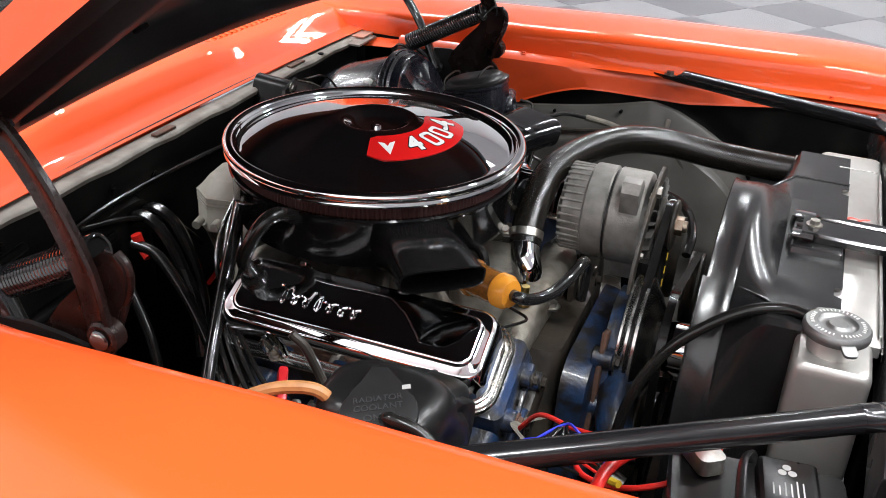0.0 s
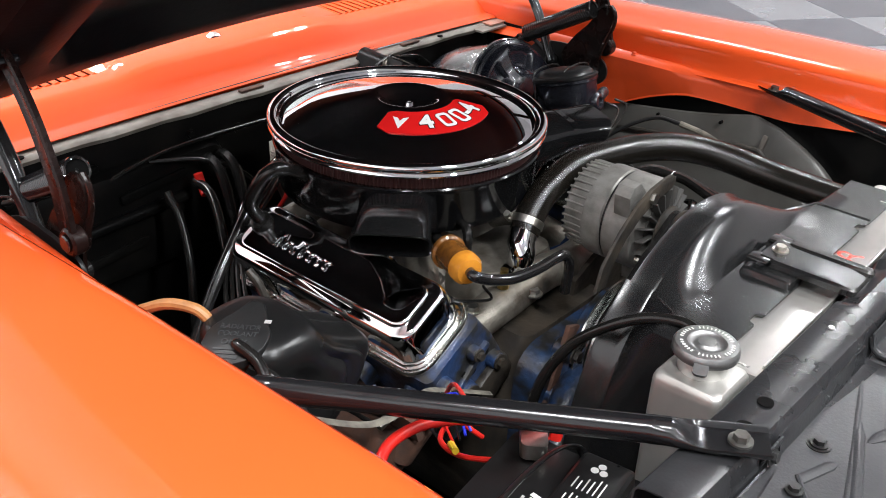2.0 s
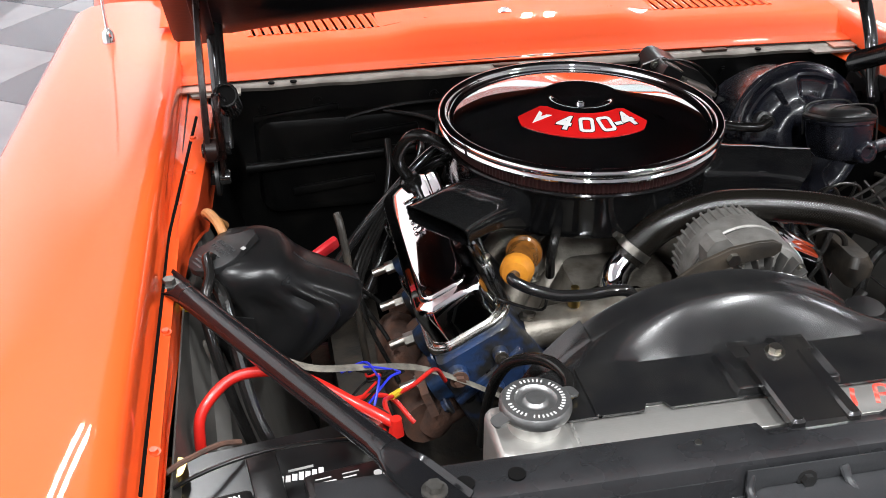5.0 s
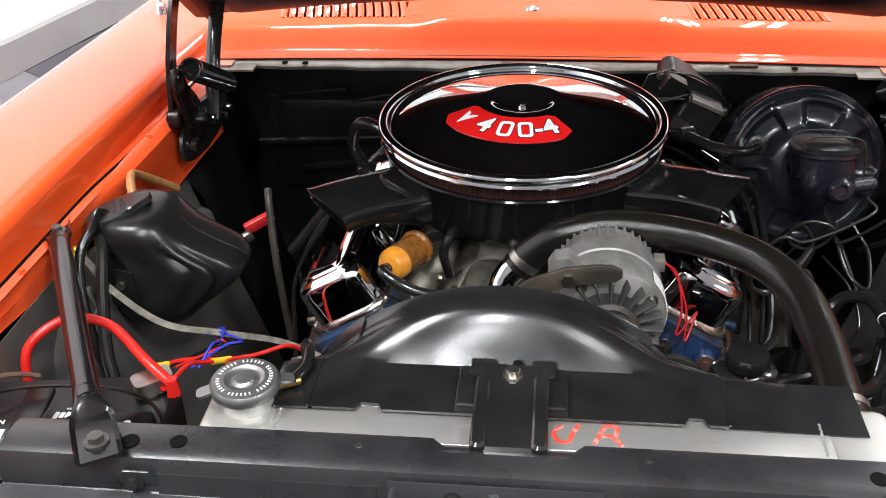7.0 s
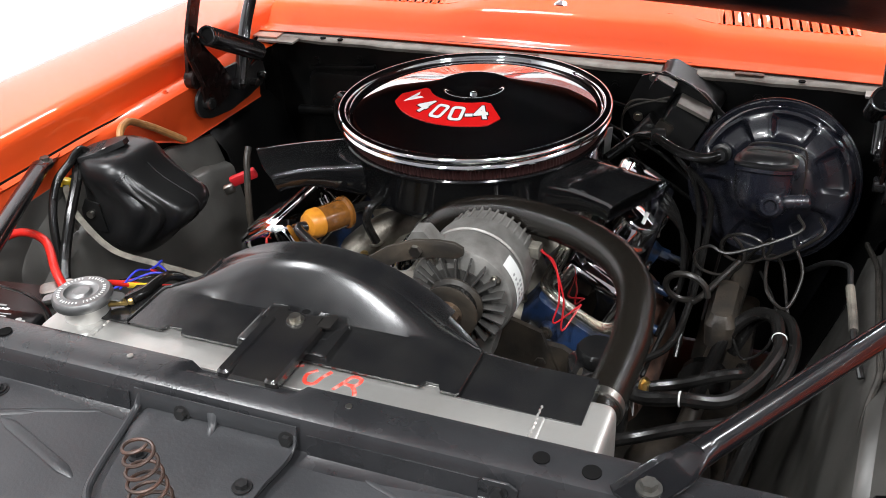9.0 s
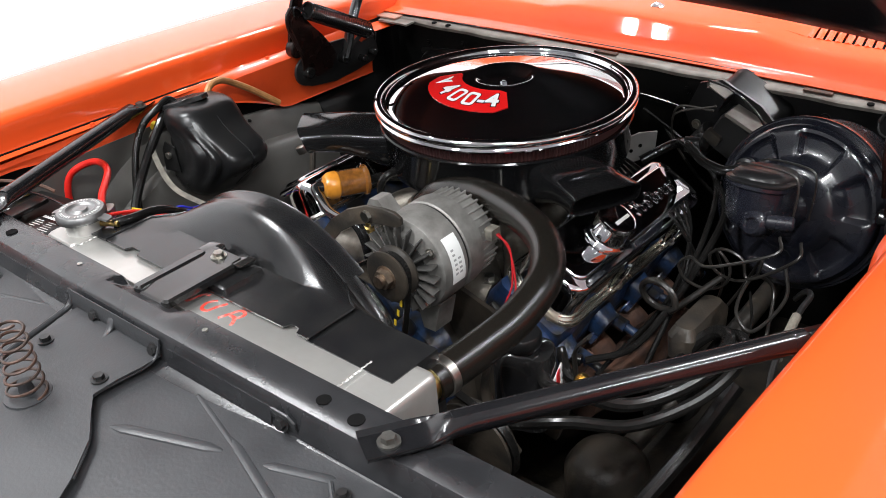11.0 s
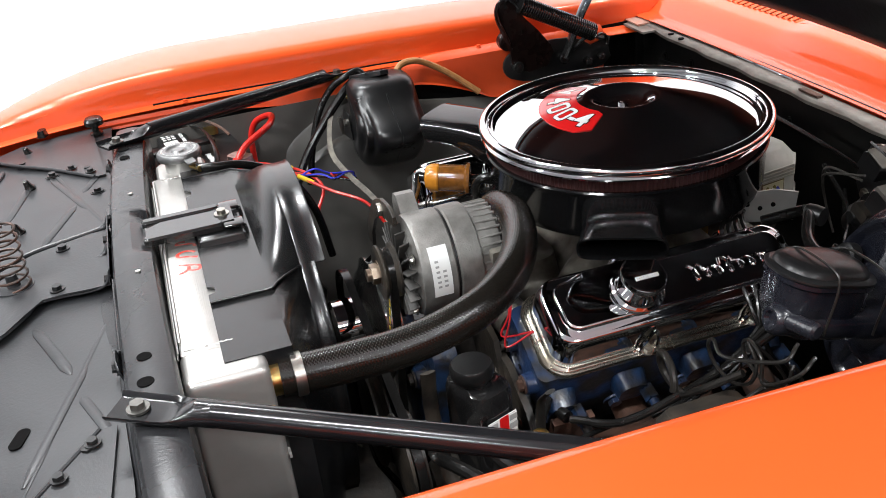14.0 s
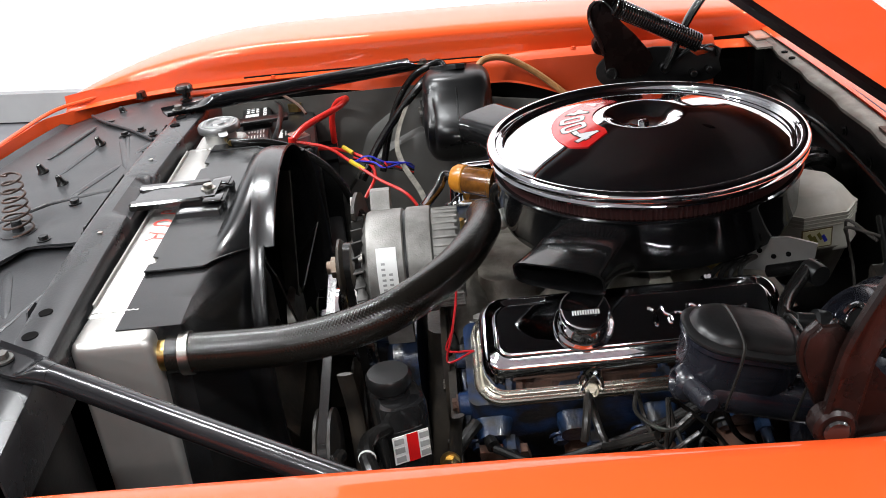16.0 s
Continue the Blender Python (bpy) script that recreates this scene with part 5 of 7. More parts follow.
def air_cleaner():
    c = Matrix.Translation((ACX, ACY, ACZ))
    a = thing("air_cleaner", "round chrome-lidded air cleaner with two black snorkels", "air cleaner", (ACX, ACY, 0.83))
    lid = part("lid", lathe(bmn(), [(0.0, 0.0160), (0.02, 0.0158), (0.030, 0.0165), (0.038, 0.0205), (0.046, 0.0266), (0.053, 0.0292), (0.0575, 0.02945), (0.062, 0.0286), (0.080, 0.0245), (0.100, 0.0201), (0.120, 0.0158), (0.140, 0.0116), (0.154, 0.0087), (0.164, 0.0063), (0.173, 0.0039), (0.181, 0.0015), (0.188, -0.0008), (0.1935, -0.0028), (0.1965, -0.0040), (0.1990, -0.0056), (0.2010, -0.0064), (0.2032, -0.0062), (0.2048, -0.0045), (0.2056, -0.0018), (0.2066, 0.0014), (0.2086, 0.0045), (0.2112, 0.0058), (0.2142, 0.0062), (0.2172, 0.0055), (0.2198, 0.0036), (0.2213, 0.0010), (0.2217, -0.0022), (0.2208, -0.0052), (0.2188, -0.0070), (0.2180, -0.0082), (0.2192, -0.0098), (0.2203, -0.0118), (0.2198, -0.0142), (0.2165, -0.0155), (0.21, -0.0155), (0.195, -0.0135)], c, 128), CHROME, a, "chromed pressed steel lid")
    part("wing_nut", lathe(bmn(), [(0.0075, 0), (0.0075, 0.003), (0.005, 0.0035), (0.0045, 0.0045), (0.0, 0.005)], c @ Matrix.Translation((0, 0, 0.0159)), 20), CHROME, lid)
    # pleated element
    part("filter_element", lathe(bmn(), [(0.2, -0.016), (0.206, -0.0165), (0.206, -0.040), (0.2, -0.041)], c, 420, shape=lambda t, r: 1.0 - 0.012 * (round(t / (2 * math.pi) * 420) % 2)), mat("oiled_red_gauze", (0.035, 0.006, 0.005), 0.7), a, "dark red pleated element", 20)
    part("base_pan", lathe(bmn(), [(0.207, -0.036), (0.2125, -0.0345), (0.2145, -0.037), (0.2135, -0.041), (0.2105, -0.046), (0.209, -0.095), (0.205, -0.108), (0.192, -0.117), (0.15, -0.122), (0.09, -0.126), (0.06, -0.128)], c, 96), PAN, a)
    # snorkels: oval trumpets
    for ang, r1, w, dz in ((-141.0, 0.341, 0.053, -0.054), (-28.0, 0.337, 0.055, -0.052)):
        d = Vector((math.cos(radians(ang)), math.sin(radians(ang)), 0))
        n = Vector((-d.y, d.x, 0))
        loops = []
        for r, ww, hh, z in ((0.17, 0.058, 0.038, -0.076), (0.212, 0.056, 0.036, -0.074), (0.235, 0.0545, 0.031, -0.068), (0.265, 0.053, 0.026, -0.060), (0.295, 0.0525, 0.0235, -0.056), (r1 - 0.008, w, 0.0215, dz), (r1, w + 0.002, 0.0228, dz - 0.001), (r1 + 0.001, w - 0.001, 0.020, dz - 0.001), (r1 - 0.010, w - 0.004, 0.0175, dz), (r1 - 0.06, w - 0.005, 0.017, dz + 0.002)):
            lo = []
            for k in range(28):
                t = 2 * math.pi * k / 28
                cx, cz = math.cos(t), math.sin(t)
                tilt = 0.55 * (hh * cz) if r > 0.28 else 0
                lo.append(c @ Vector((0, 0, z)) + d * (r + tilt) + n * ww * math.copysign(abs(cx) ** 0.5, cx) + Vector((0, 0, hh * math.copysign(abs(cz) ** 0.6, cz))))
            loops.append(lo)
        part("snorkel", rings(bmn(), loops), PANS, a)
    # arc decal on the lid
    def zl(r):
        return 0.0286 - 0.2285 * (r - 0.062) + 0.12 * (r - 0.062) ** 2 + 0.0007
    bm = bmn()
    a0, a1, r0, r1 = -161.0, -50.0, 0.070, 0.128
    n, q = 40, 6
    rows = []
    for i in range(n + 1):
        t = radians(a0 + (a1 - a0) * i / n)
        e = min(i, n - i) / n
        lo, hi = r0 + 0.006 * max(0, 1 - e * 14), r1 - 0.012 * max(0, 1 - e * 10)
        rows.append([c @ Vector((r * math.cos(t), r * math.sin(t), zl(r))) for r in (lo + (hi - lo) * j / q for j in range(q + 1))])
    dec = part("decal", sheet(bm, rows, 0.0006), REDD, lid, "red arc decal with white numerals")
    for ch, ang, size in (("4", -121.5, 0.046), ("0", -102.5, 0.046), ("0", -85.5, 0.046), ("-", -74.5, 0.040), ("4", -64.0, 0.046)):
        for mt, off, lift in ((PLENUM, 0.0026, 0.0006), (WHITE, 0.0009, 0.0011)):
            if ch == "0":
                g = bmn()
                wd = 0.0056 + (0.0019 if mt is PLENUM else 0)
                o, q = rrect(0.0185 + wd, 0.0300 + wd, 0.007, 4), rrect(0.0185 - wd, 0.0300 - wd, 0.0035, 4)
                rings(g, [[(x, y, z) for x, y in pl] for pl, z in ((q, -0.0002), (o, -0.0002), (o, 0.0002), (q, 0.0002))], closed=True)
            else:
                g = glyphs(ch, size, 0.0002, off + 0.0006)
            t = radians(ang)
            rm = 0.099
            slope = -math.degrees(math.atan(0.2285 - 0.24 * (rm - 0.062)))
            fm = c @ Matrix.Translation((rm * math.cos(t), rm * math.sin(t), zl(rm) + lift)) @ rot(0, 0, ang + 90) @ rot(-slope, 0, 0)
            g.transform(fm @ Matrix.Diagonal((0.92, 1, 1, 1)))
            part("numeral" if ch != "-" else "dash", g, mt, dec)
    t = radians(-145)
    fm = c @ Matrix.Translation((0.099 * math.cos(t), 0.099 * math.sin(t), zl(0.099) + 0.0006)) @ rot(0, 0, -145 + 90) @ rot(12.1)
    part("arrowhead", prism(bmn(), [(-0.012, 0.014), (-0.004, 0.011), (0.0, 0.003), (0.004, 0.011), (0.012, 0.014), (0.0, -0.017)], 0.0006, fm), WHITE, dec)
    return a


air_cleaner()


def distributor():
    x, y = -0.036, 0.232
    d = thing("distributor", "distributor with a ribbed cream-grey cap", "distributor", (x, y, 0.74))
    part("shaft_housing", cyl(bmn(), (x, y, 0.70), (x, y, 0.775), 0.045, 0.07, 24), CAST, d)
    turn = Matrix.Translation((x, y, 0)) @ rot(0, 0, 8)
    cap = part("cap", loft(bmn(), [(0.132, 0.128, 0.030, 0.768), (0.134, 0.130, 0.030, 0.772), (0.130, 0.126, 0.030, 0.776), (0.128, 0.124, 0.030, 0.824), (0.124, 0.120, 0.030, 0.827), (0.094, 0.090, 0.024, 0.847), (0.088, 0.084, 0.022, 0.849)], turn, 1), DISTCAP, d, "cream-grey moulded cap")
    for k in range(4):
        part("ridge", loft(bmn(), [(0.1315, 0.1275, 0.031, 0.8065 + 0.0055 * k), (0.1315, 0.1275, 0.031, 0.8090 + 0.0055 * k)], turn, 1), DISTCAP, cap)
    for k in range(4):
        part("terminal", cyl(bmn(), turn @ Vector((-0.062, -0.045 + 0.03 * k, 0.785)), turn @ Vector((-0.080, -0.045 + 0.03 * k, 0.783)), 0.007, n=12), DISTCAP, cap)
    part("latch", box(bmn(), turn @ Vector((-0.067, -0.030, 0.765)), (0.008, 0.014, 0.030), turn.to_3x3().to_4x4(), 0.002), DISTCAP, cap)
    lab = part("caution_label", box(bmn(), turn @ Vector((0.0652, -0.012, 0.791)), (0.001, 0.046, 0.030), turn.to_3x3().to_4x4()), mat("brown_label_edge", (0.14, 0.10, 0.04), 0.5), cap, "cream caution label with a brown edge")
    part("label_field", box(bmn(), turn @ Vector((0.0658, -0.012, 0.791)), (0.001, 0.042, 0.026), turn.to_3x3().to_4x4()), mat("cream_label", (0.66, 0.62, 0.40), 0.5), lab)
    for k in range(4):
        part("print_bar", box(bmn(), turn @ Vector((0.0664, -0.022 + 0.007 * k, 0.794 - 0.004 * (k % 2))), (0.001, 0.005, 0.012), turn.to_3x3().to_4x4() @ rot(30)), mat("olive_print", (0.20, 0.18, 0.03), 0.5) if k < 3 else BLUEW, lab)
    part("wire", tube(bmn(), [(x - 0.082, y - 0.04, 0.783), (x - 0.095, y - 0.03, 0.75), (x - 0.11, y, 0.70)], 0.004, 6), REDW, d)


distributor()


FANGREY = mat("dusty_dark_metal", (0.045, 0.044, 0.042), 0.5, 0.3, color2=(0.075, 0.07, 0.064), patch=50, bump=0.2, scale=200)
DULLNUT = mat("dull_brown_steel", (0.34, 0.28, 0.22), 0.36, 0.9, color2=(0.20, 0.13, 0.09), patch=90)


def alternator():
    x, z = 0.088, 0.850
    a = thing("alternator", "grey cast alternator with black fan and pulley", "alternator", (x, -0.33, 0.78))
    def ym(y):
        return Matrix.Translation((x, y, z)) @ rot(90)
    R = 0.0715
    # z of the lathe runs towards the front
    fc = part("front_case", lathe(bmn(), [(R * 0.97, 0.0), (R, 0.002), (R, 0.042), (R * 0.97, 0.048), (R * 0.72, 0.056), (R * 0.4, 0.058)], ym(-0.342), 48), ALT, a)
    part("rear_case", lathe(bmn(), [(R * 0.80, -0.002), (R * 0.90, 0.004), (R * 0.93, 0.034), (R * 0.99, 0.036), (R, 0.040), (R, 0.066), (R * 0.97, 0.068)], ym(-0.2705), 96, shape=lambda t, r: 1.0), ALT, a)
    for k in range(36):
        t = 2 * math.pi * k / 36
        part("rib", box(bmn(), (x + R * 0.90 * math.cos(t), -0.287, z + R * 0.90 * math.sin(t)), (0.006, 0.034, 0.0035), rot(0, -math.degrees(t), 0), 0.001, 1), ALT, a)
    part("stator_ring", lathe(bmn(), [(R * 0.955, 0), (R * 0.955, 0.004)], ym(-0.338), 48), BLACKS, a)
    # mounting ears
    part("upper_ear", prism(bmn(), [(-0.030, 0), (0.020, 0), (0.012, 0.032), (-0.004, 0.038), (-0.018, 0.030)], 0.026, Matrix.Translation((x - 0.045, -0.36, z + 0.050)) @ rot(90, 0, 0) @ rot(0, 0, 30)), ALT, fc)
    part("lower_ear", prism(bmn(), [(-0.02, 0), (0.025, 0), (0.012, -0.05), (-0.010, -0.05)], 0.036, Matrix.Translation((x + 0.02, -0.345, z - 0.060)) @ rot(90)), ALT, fc)
    for k in range(4):
        t = radians(35 + 90 * k)
        b = bmn()
        hexbolt(b, (x + R * 0.86 * math.cos(t), -0.396, z + R * 0.86 * math.sin(t)), (0, -1, 0), 0.005, 0.006)
        part("bolt", b, STEEL, fc)
    # fan with raised blades
    fan = part("fan", lathe(bmn(), [(0.02, 0.0), (0.046, 0.0), (0.046, 0.002), (0.02, 0.003)], ym(-0.399), 40), FANGREY, a)
    for k in range(20):
        t = 2 * math.pi * k / 20
        m = Matrix.Translation((x, -0.400, z)) @ rot(0, math.degrees(t), 0)
        part("blade", box(bmn(), m @ Vector((0.049, -0.003, 0)), (0.034, 0.015, 0.0026), rot(0, math.degrees(t), 0) @ rot(12, 0, 0), 0.0006, 1), FANGREY, fan)
    part("pulley", lathe(bmn(), [(0.038, 0.0), (0.038, 0.003), (0.029, 0.010), (0.029, 0.013), (0.038, 0.021), (0.038, 0.024), (0.033, 0.026), (0.014, 0.0245)], ym(-0.410), 40), GREASE, a)
    b = bmn()
    cyl(b, (x, -0.433, z), (x, -0.4355, z), 0.0180, n=24)
    cyl(b, (x, -0.435, z), (x, -0.446, z), 0.0145, n=6)
    cyl(b, (x, -0.446, z), (x, -0.452, z), 0.0090, n=16)
    part("shaft_nut", b, DULLNUT, a, "dull shaft nut on a steel washer")
    # label and plug
    lm = Matrix.Translation((x, -0.365, z)) @ rot(0, -14, 0)
    lab = bmn()
    rows = [[lm @ Vector(((R + 0.0012) * math.cos(t), dy, (R + 0.0012) * math.sin(t))) for dy in (-0.013, 0.0, 0.013)] for t in (radians(-28 + 7 * k) for k in range(9))]
    lo = part("label", sheet(lab, rows, 0.0006), WHITE, a, "white paper label")
    for k, dy in enumerate((-0.005, 0.004)):
        for j in range(6 - 2 * k):
            t = radians(-16 + 5.5 * j)
            part("print_bar", box(bmn(), lm @ Vector(((R + 0.0018) * math.cos(t), dy, (R + 0.0018) * math.sin(t))), (0.0008, 0.005, 0.003), lm.to_3x3().to_4x4() @ rot(0, -math.degrees(t), 0)), GREYPRINT, lo)
    part("connector", loft(bmn(), [(0.018, 0.020, 0.002, 0), (0.018, 0.020, 0.002, 0.014)], Matrix.Translation((x + 0.062, -0.285, z + 0.02)) @ rot(0, 90, 0)), TAPE, a, "cream plastic plug")
    for k in range(2):
        part("wire", tube(bmn(), [(x + 0.076, -0.285 + 0.004 * k, z + 0.02), (x + 0.095, -0.28, z - 0.005 * k), (x + 0.105 + 0.006 * k, -0.29, z - 0.05), (x + 0.10 + 0.012 * k, -0.30, z - 0.085 - 0.01 * k), (x + 0.13, -0.265, z - 0.07)], 0.0014, 6), REDTAG, a)
    # adjusting bracket
    outer = [(0.012, 0.082), (0.0, 0.088), (-0.02, 0.088), (-0.055, 0.083), (-0.095, 0.066), (-0.13, 0.040), (-0.165, 0.0), (-0.175, -0.035)]
    inner = [(-0.150, -0.035), (-0.143, -0.008), (-0.112, 0.026), (-0.082, 0.046), (-0.048, 0.060), (-0.015, 0.064), (0.004, 0.066), (0.012, 0.072)]
    br = part("slotted_bracket", prism(bmn(), outer + inner, 0.005, Matrix.Translation((x, -0.403, z)) @ rot(90), 0.001), GREASE, a, "black slotted adjusting arm")
    b = bmn()
    hexbolt(b, (x - 0.052, -0.405, z + 0.069), (0, -1, 0), 0.0085, 0.009)
    part("bolt", b, STEEL, br)
    return a


alternator()


PULLEYM = mat("satin_chrome", (0.72, 0.72, 0.71), 0.20, 1.0, color2=(0.55, 0.54, 0.52), patch=30, rough2=0.28)


def pulleys():
    w = thing("fan_pulley", "chrome water pump pulley on the fan hub", "pulley", (EX, -0.46, 0.70))
    def ym(y, zz=0.71):
        return Matrix.Translation((EX, y, zz)) @ rot(90)
    part("pulley_cup", lathe(bmn(), [(0.096, 0), (0.096, 0.003), (0.082, 0.008), (0.082, 0.014), (0.096, 0.020), (0.096, 0.024), (0.082, 0.030), (0.076, 0.036), (0.060, 0.044), (0.05, 0.05), (0.03, 0.052)], ym(-0.405), 48), PULLEYM, w)
    part("spacer", lathe(bmn(), [(0.042, 0), (0.042, 0.036), (0.036, 0.040)], ym(-0.455), 32), CHROME, w)
    fan = thing("cooling_fan", "black flex fan inside the shroud", "fan", (EX, -0.53, 0.70))
    part("hub", lathe(bmn(), [(0.05, 0), (0.05, 0.012), (0.03, 0.016)], ym(-0.525), 24), STEEL, fan)
    for k in range(6):
        t = 360 * k / 6 + 12
        m = Matrix.Translation((EX, -0.535, 0.71)) @ rot(0, t, 0)
        rows = [[m @ Vector((r, -0.03 * u * (0.5 + r), 0.035 * u + r * 0.1)) for u in (-1, -0.5, 0, 0.5, 1)] for r in (0.04, 0.08, 0.12, 0.16, 0.20, 0.225)]
        part("blade", sheet(bmn(), rows, 0.002), GREASE, fan)
    cr = thing("crank_pulley", "dark grooved crankshaft pulley", "pulley", (EX, -0.44, 0.52))
    part("rim", lathe(bmn(), [(0.085, 0), (0.085, 0.004), (0.075, 0.010), (0.085, 0.018), (0.085, 0.022), (0.075, 0.030), (0.085, 0.038), (0.085, 0.042), (0.04, 0.046)], ym(-0.42, 0.53), 40), GREASE, cr)
    # belts
    def belt(name, cs, y, label):
        t = thing(name, label, "belt", (cs[0][0], y, cs[0][1]), "drive belts")
        hull = []
        for cx, cz, r in cs:
            hull += [(cx + r * math.cos(a), cz + r * math.sin(a)) for a in (2 * math.pi * k / 40 for k in range(40))]
        hull.sort()
        def half(ps):
            out = []
            for p in ps:
                while len(out) > 1 and (out[-1][0] - out[-2][0]) * (p[1] - out[-2][1]) - (out[-1][1] - out[-2][1]) * (p[0] - out[-2][0]) <= 0:
                    out.pop()
                out.append(p)
            return out
        loop = half(hull)[:-1] + half(hull[::-1])[:-1]
        n = len(loop)
        cxm, czm = sum(p[0] for p in loop) / n, sum(p[1] for p in loop) / n
        loops = []
        for px, pz in loop:
            d = Vector((px - cxm, 0, pz - czm)).normalized()
            q = Vector((px, y, pz))
            loops.append([q - d * 0.006 + Vector((0, 0.004, 0)), q + d * 0.002 + Vector((0, 0.006, 0)), q + d * 0.002 - Vector((0, 0.006, 0)), q - d * 0.006 - Vector((0, 0.004, 0))])
        part("loop", rings(bmn(), loops, closed=True), RUBBER, t)
        return t
    t = belt("drive_belt", [(EX, 0.71, 0.084), (0.088, 0.850, 0.031), (EX, 0.53, 0.08)], -0.423, "black rubber belt with faded yellow markings")
    a, b = Vector((EX + 0.089, -0.4295, 0.70)), Vector((0.118, -0.4295, 0.835))
    for k in range(6):
        c = a.lerp(b, 0.12 + 0.14 * k)
        part("print_bar", box(bmn(), c + Vector((-0.002, 0, 0)), (0.004, 0.001, 0.011), rot(0, 10)), YELLOW, t)
    belt("drive_belt", [(EX, 0.71, 0.084), (0.262, 0.66, 0.06), (EX, 0.53, 0.08)], -0.462, "black rubber power steering belt")


pulleys()


MARKER = mat("worn_red_marker", (0.62, 0.055, 0.035), 0.5, color2=(0.60, 0.30, 0.26), patch=140, spread=(0.45, 0.7))


def radiator():
    r = thing("radiator", "bare aluminium radiator with welded end tanks", "radiator", (0.0, -0.675, 0.45))
    part("core", box(bmn(), (0.01, -0.675, 0.675), (0.53, 0.050, 0.46)), mat("radiator_fins", (0.05, 0.05, 0.05), 0.5, 0.6, bump=0.8, scale=300), r)
    part("top_channel", loft(bmn(), [(0.54, 0.056, 0.003, 0.902), (0.54, 0.056, 0.003, 0.9145), (0.536, 0.052, 0.003, 0.916)], Matrix.Translation((0.012, -0.676, 0))), ALUB, r)
    for yy, hh in ((-0.7025, 0.9205), (-0.6485, 0.9160)):
        part("channel_lip", loft(bmn(), [(0.50, 0.003, 0.001, 0.900), (0.50, 0.003, 0.001, hh - 0.0005), (0.499, 0.002, 0.0008, hh)], Matrix.Translation((0.008, yy, 0))), ALUB, r)
    for k in range(3):
        part("channel_seam", box(bmn(), (0.010, -0.7065 - 0.0016 * k, 0.9085 - 0.008 * k), (0.51, 0.0025, 0.0026), bev=0.0006, seg=1), ALU, r)
    for k in range(6):
        part("core_tube", box(bmn(), (0.01, -0.675, 0.885 - 0.014 * k), (0.52, 0.054, 0.003)), ALU, r)
    ti = part("inlet_tank", loft(bmn(), [(0.072, 0.092, 0.010, 0.42), (0.072, 0.092, 0.010, 0.900), (0.0712, 0.0912, 0.010, 0.9065), (0.068, 0.088, 0.010, 0.9115), (0.062, 0.082, 0.009, 0.9143), (0.050, 0.070, 0.006, 0.9150)], Matrix.Translation((0.309, -0.661, 0))), ALUB, r, "welded aluminium tank with hose neck")
    tc = part("cap_tank", loft(bmn(), [(0.078, 0.080, 0.010, 0.42), (0.078, 0.080, 0.010, 0.902), (0.0772, 0.0792, 0.010, 0.9085), (0.074, 0.076, 0.010, 0.9130), (0.068, 0.070, 0.009, 0.9157), (0.055, 0.058, 0.006, 0.9162)], Matrix.Translation((-0.289, -0.657, 0))), ALUB, r, "welded aluminium tank with filler neck")
    for y, x0, p in ((-0.70, 0.274, ti), (-0.69, -0.25, tc)):
        part("weld_bead", tube(bmn(), [(x0 + 0.0006 * math.sin(k * 2.0), y + 0.055 * k / 24, 0.9158 + 0.0004 * math.cos(k * 2.4)) for k in range(25)], 0.0018, 6, 2), ALUB, p)
    part("lower_seam", box(bmn(), (0.309, -0.6135, 0.79), (0.068, 0.003, 0.004)), ALU, ti)
    part("hose_neck", tube(bmn(), [(0.318, -0.63, 0.880), (0.319, -0.58, 0.8805)], 0.0195, 20), BRASS, ti, "yellowish hose neck")
    fn = part("filler_neck", lathe(bmn(), [(0.026, 0.912), (0.026, 0.935), (0.0285, 0.937)], Matrix.Translation((-0.285, -0.654, 0)), 32), ALU, tc)
    m = Matrix.Translation((-0.285, -0.654, 0.9365))
    cap = part("cap", lathe(bmn(), [(0.0345, 0.0), (0.0352, 0.003), (0.0348, 0.0085), (0.0325, 0.0115), (0.0205, 0.0125), (0.0180, 0.0100), (0.0140, 0.0092), (0.0120, 0.0098), (0.0095, 0.0125), (0.0, 0.0130)], m, 48), CAPM, tc, "stamped zinc pressure cap")
    for a in (20, 200):
        part("cap_ear", loft(bmn(), [(0.018, 0.015, 0.005, 0.0015), (0.018, 0.015, 0.005, 0.0045)], m @ rot(0, 0, a) @ Matrix.Translation((0.039, 0, 0)) @ rot(0, 14)), CAPM, cap)
    for k in range(40):
        if k % 7 == 6:
            continue
        a = 360 * k / 40
        part("print_bar", box(bmn(), m @ rot(0, 0, a) @ Vector((0.0265, 0, 0.0124)), (0.0036, 0.0014, 0.0007), rot(0, 0, a)), PALEPRINT, cap)
    part("overflow_nipple", cyl(bmn(), (-0.262, -0.640, 0.926), (-0.236, -0.628, 0.927), 0.0045, n=12), BRASS, fn)
    # red marker strokes on the channel
    for st in (((-0.008, -0.672), (-0.010, -0.680), (-0.003, -0.684), (0.000, -0.672), (0.004, -0.662), (0.012, -0.660)), ((0.030, -0.662), (0.022, -0.672), (0.026, -0.684), (0.036, -0.684), (0.040, -0.672), (0.046, -0.660)), ((0.060, -0.686), (0.066, -0.672), (0.072, -0.660), (0.082, -0.662), (0.080, -0.673), (0.068, -0.674)), ((0.076, -0.674), (0.082, -0.680), (0.086, -0.688))):
        part("marker_stroke", tube(bmn(), [(x, y - 0.002, 0.9158) for x, y in st], 0.0028, 8, 5, flat=0.2), MARKER, r)
    return r


radiator()


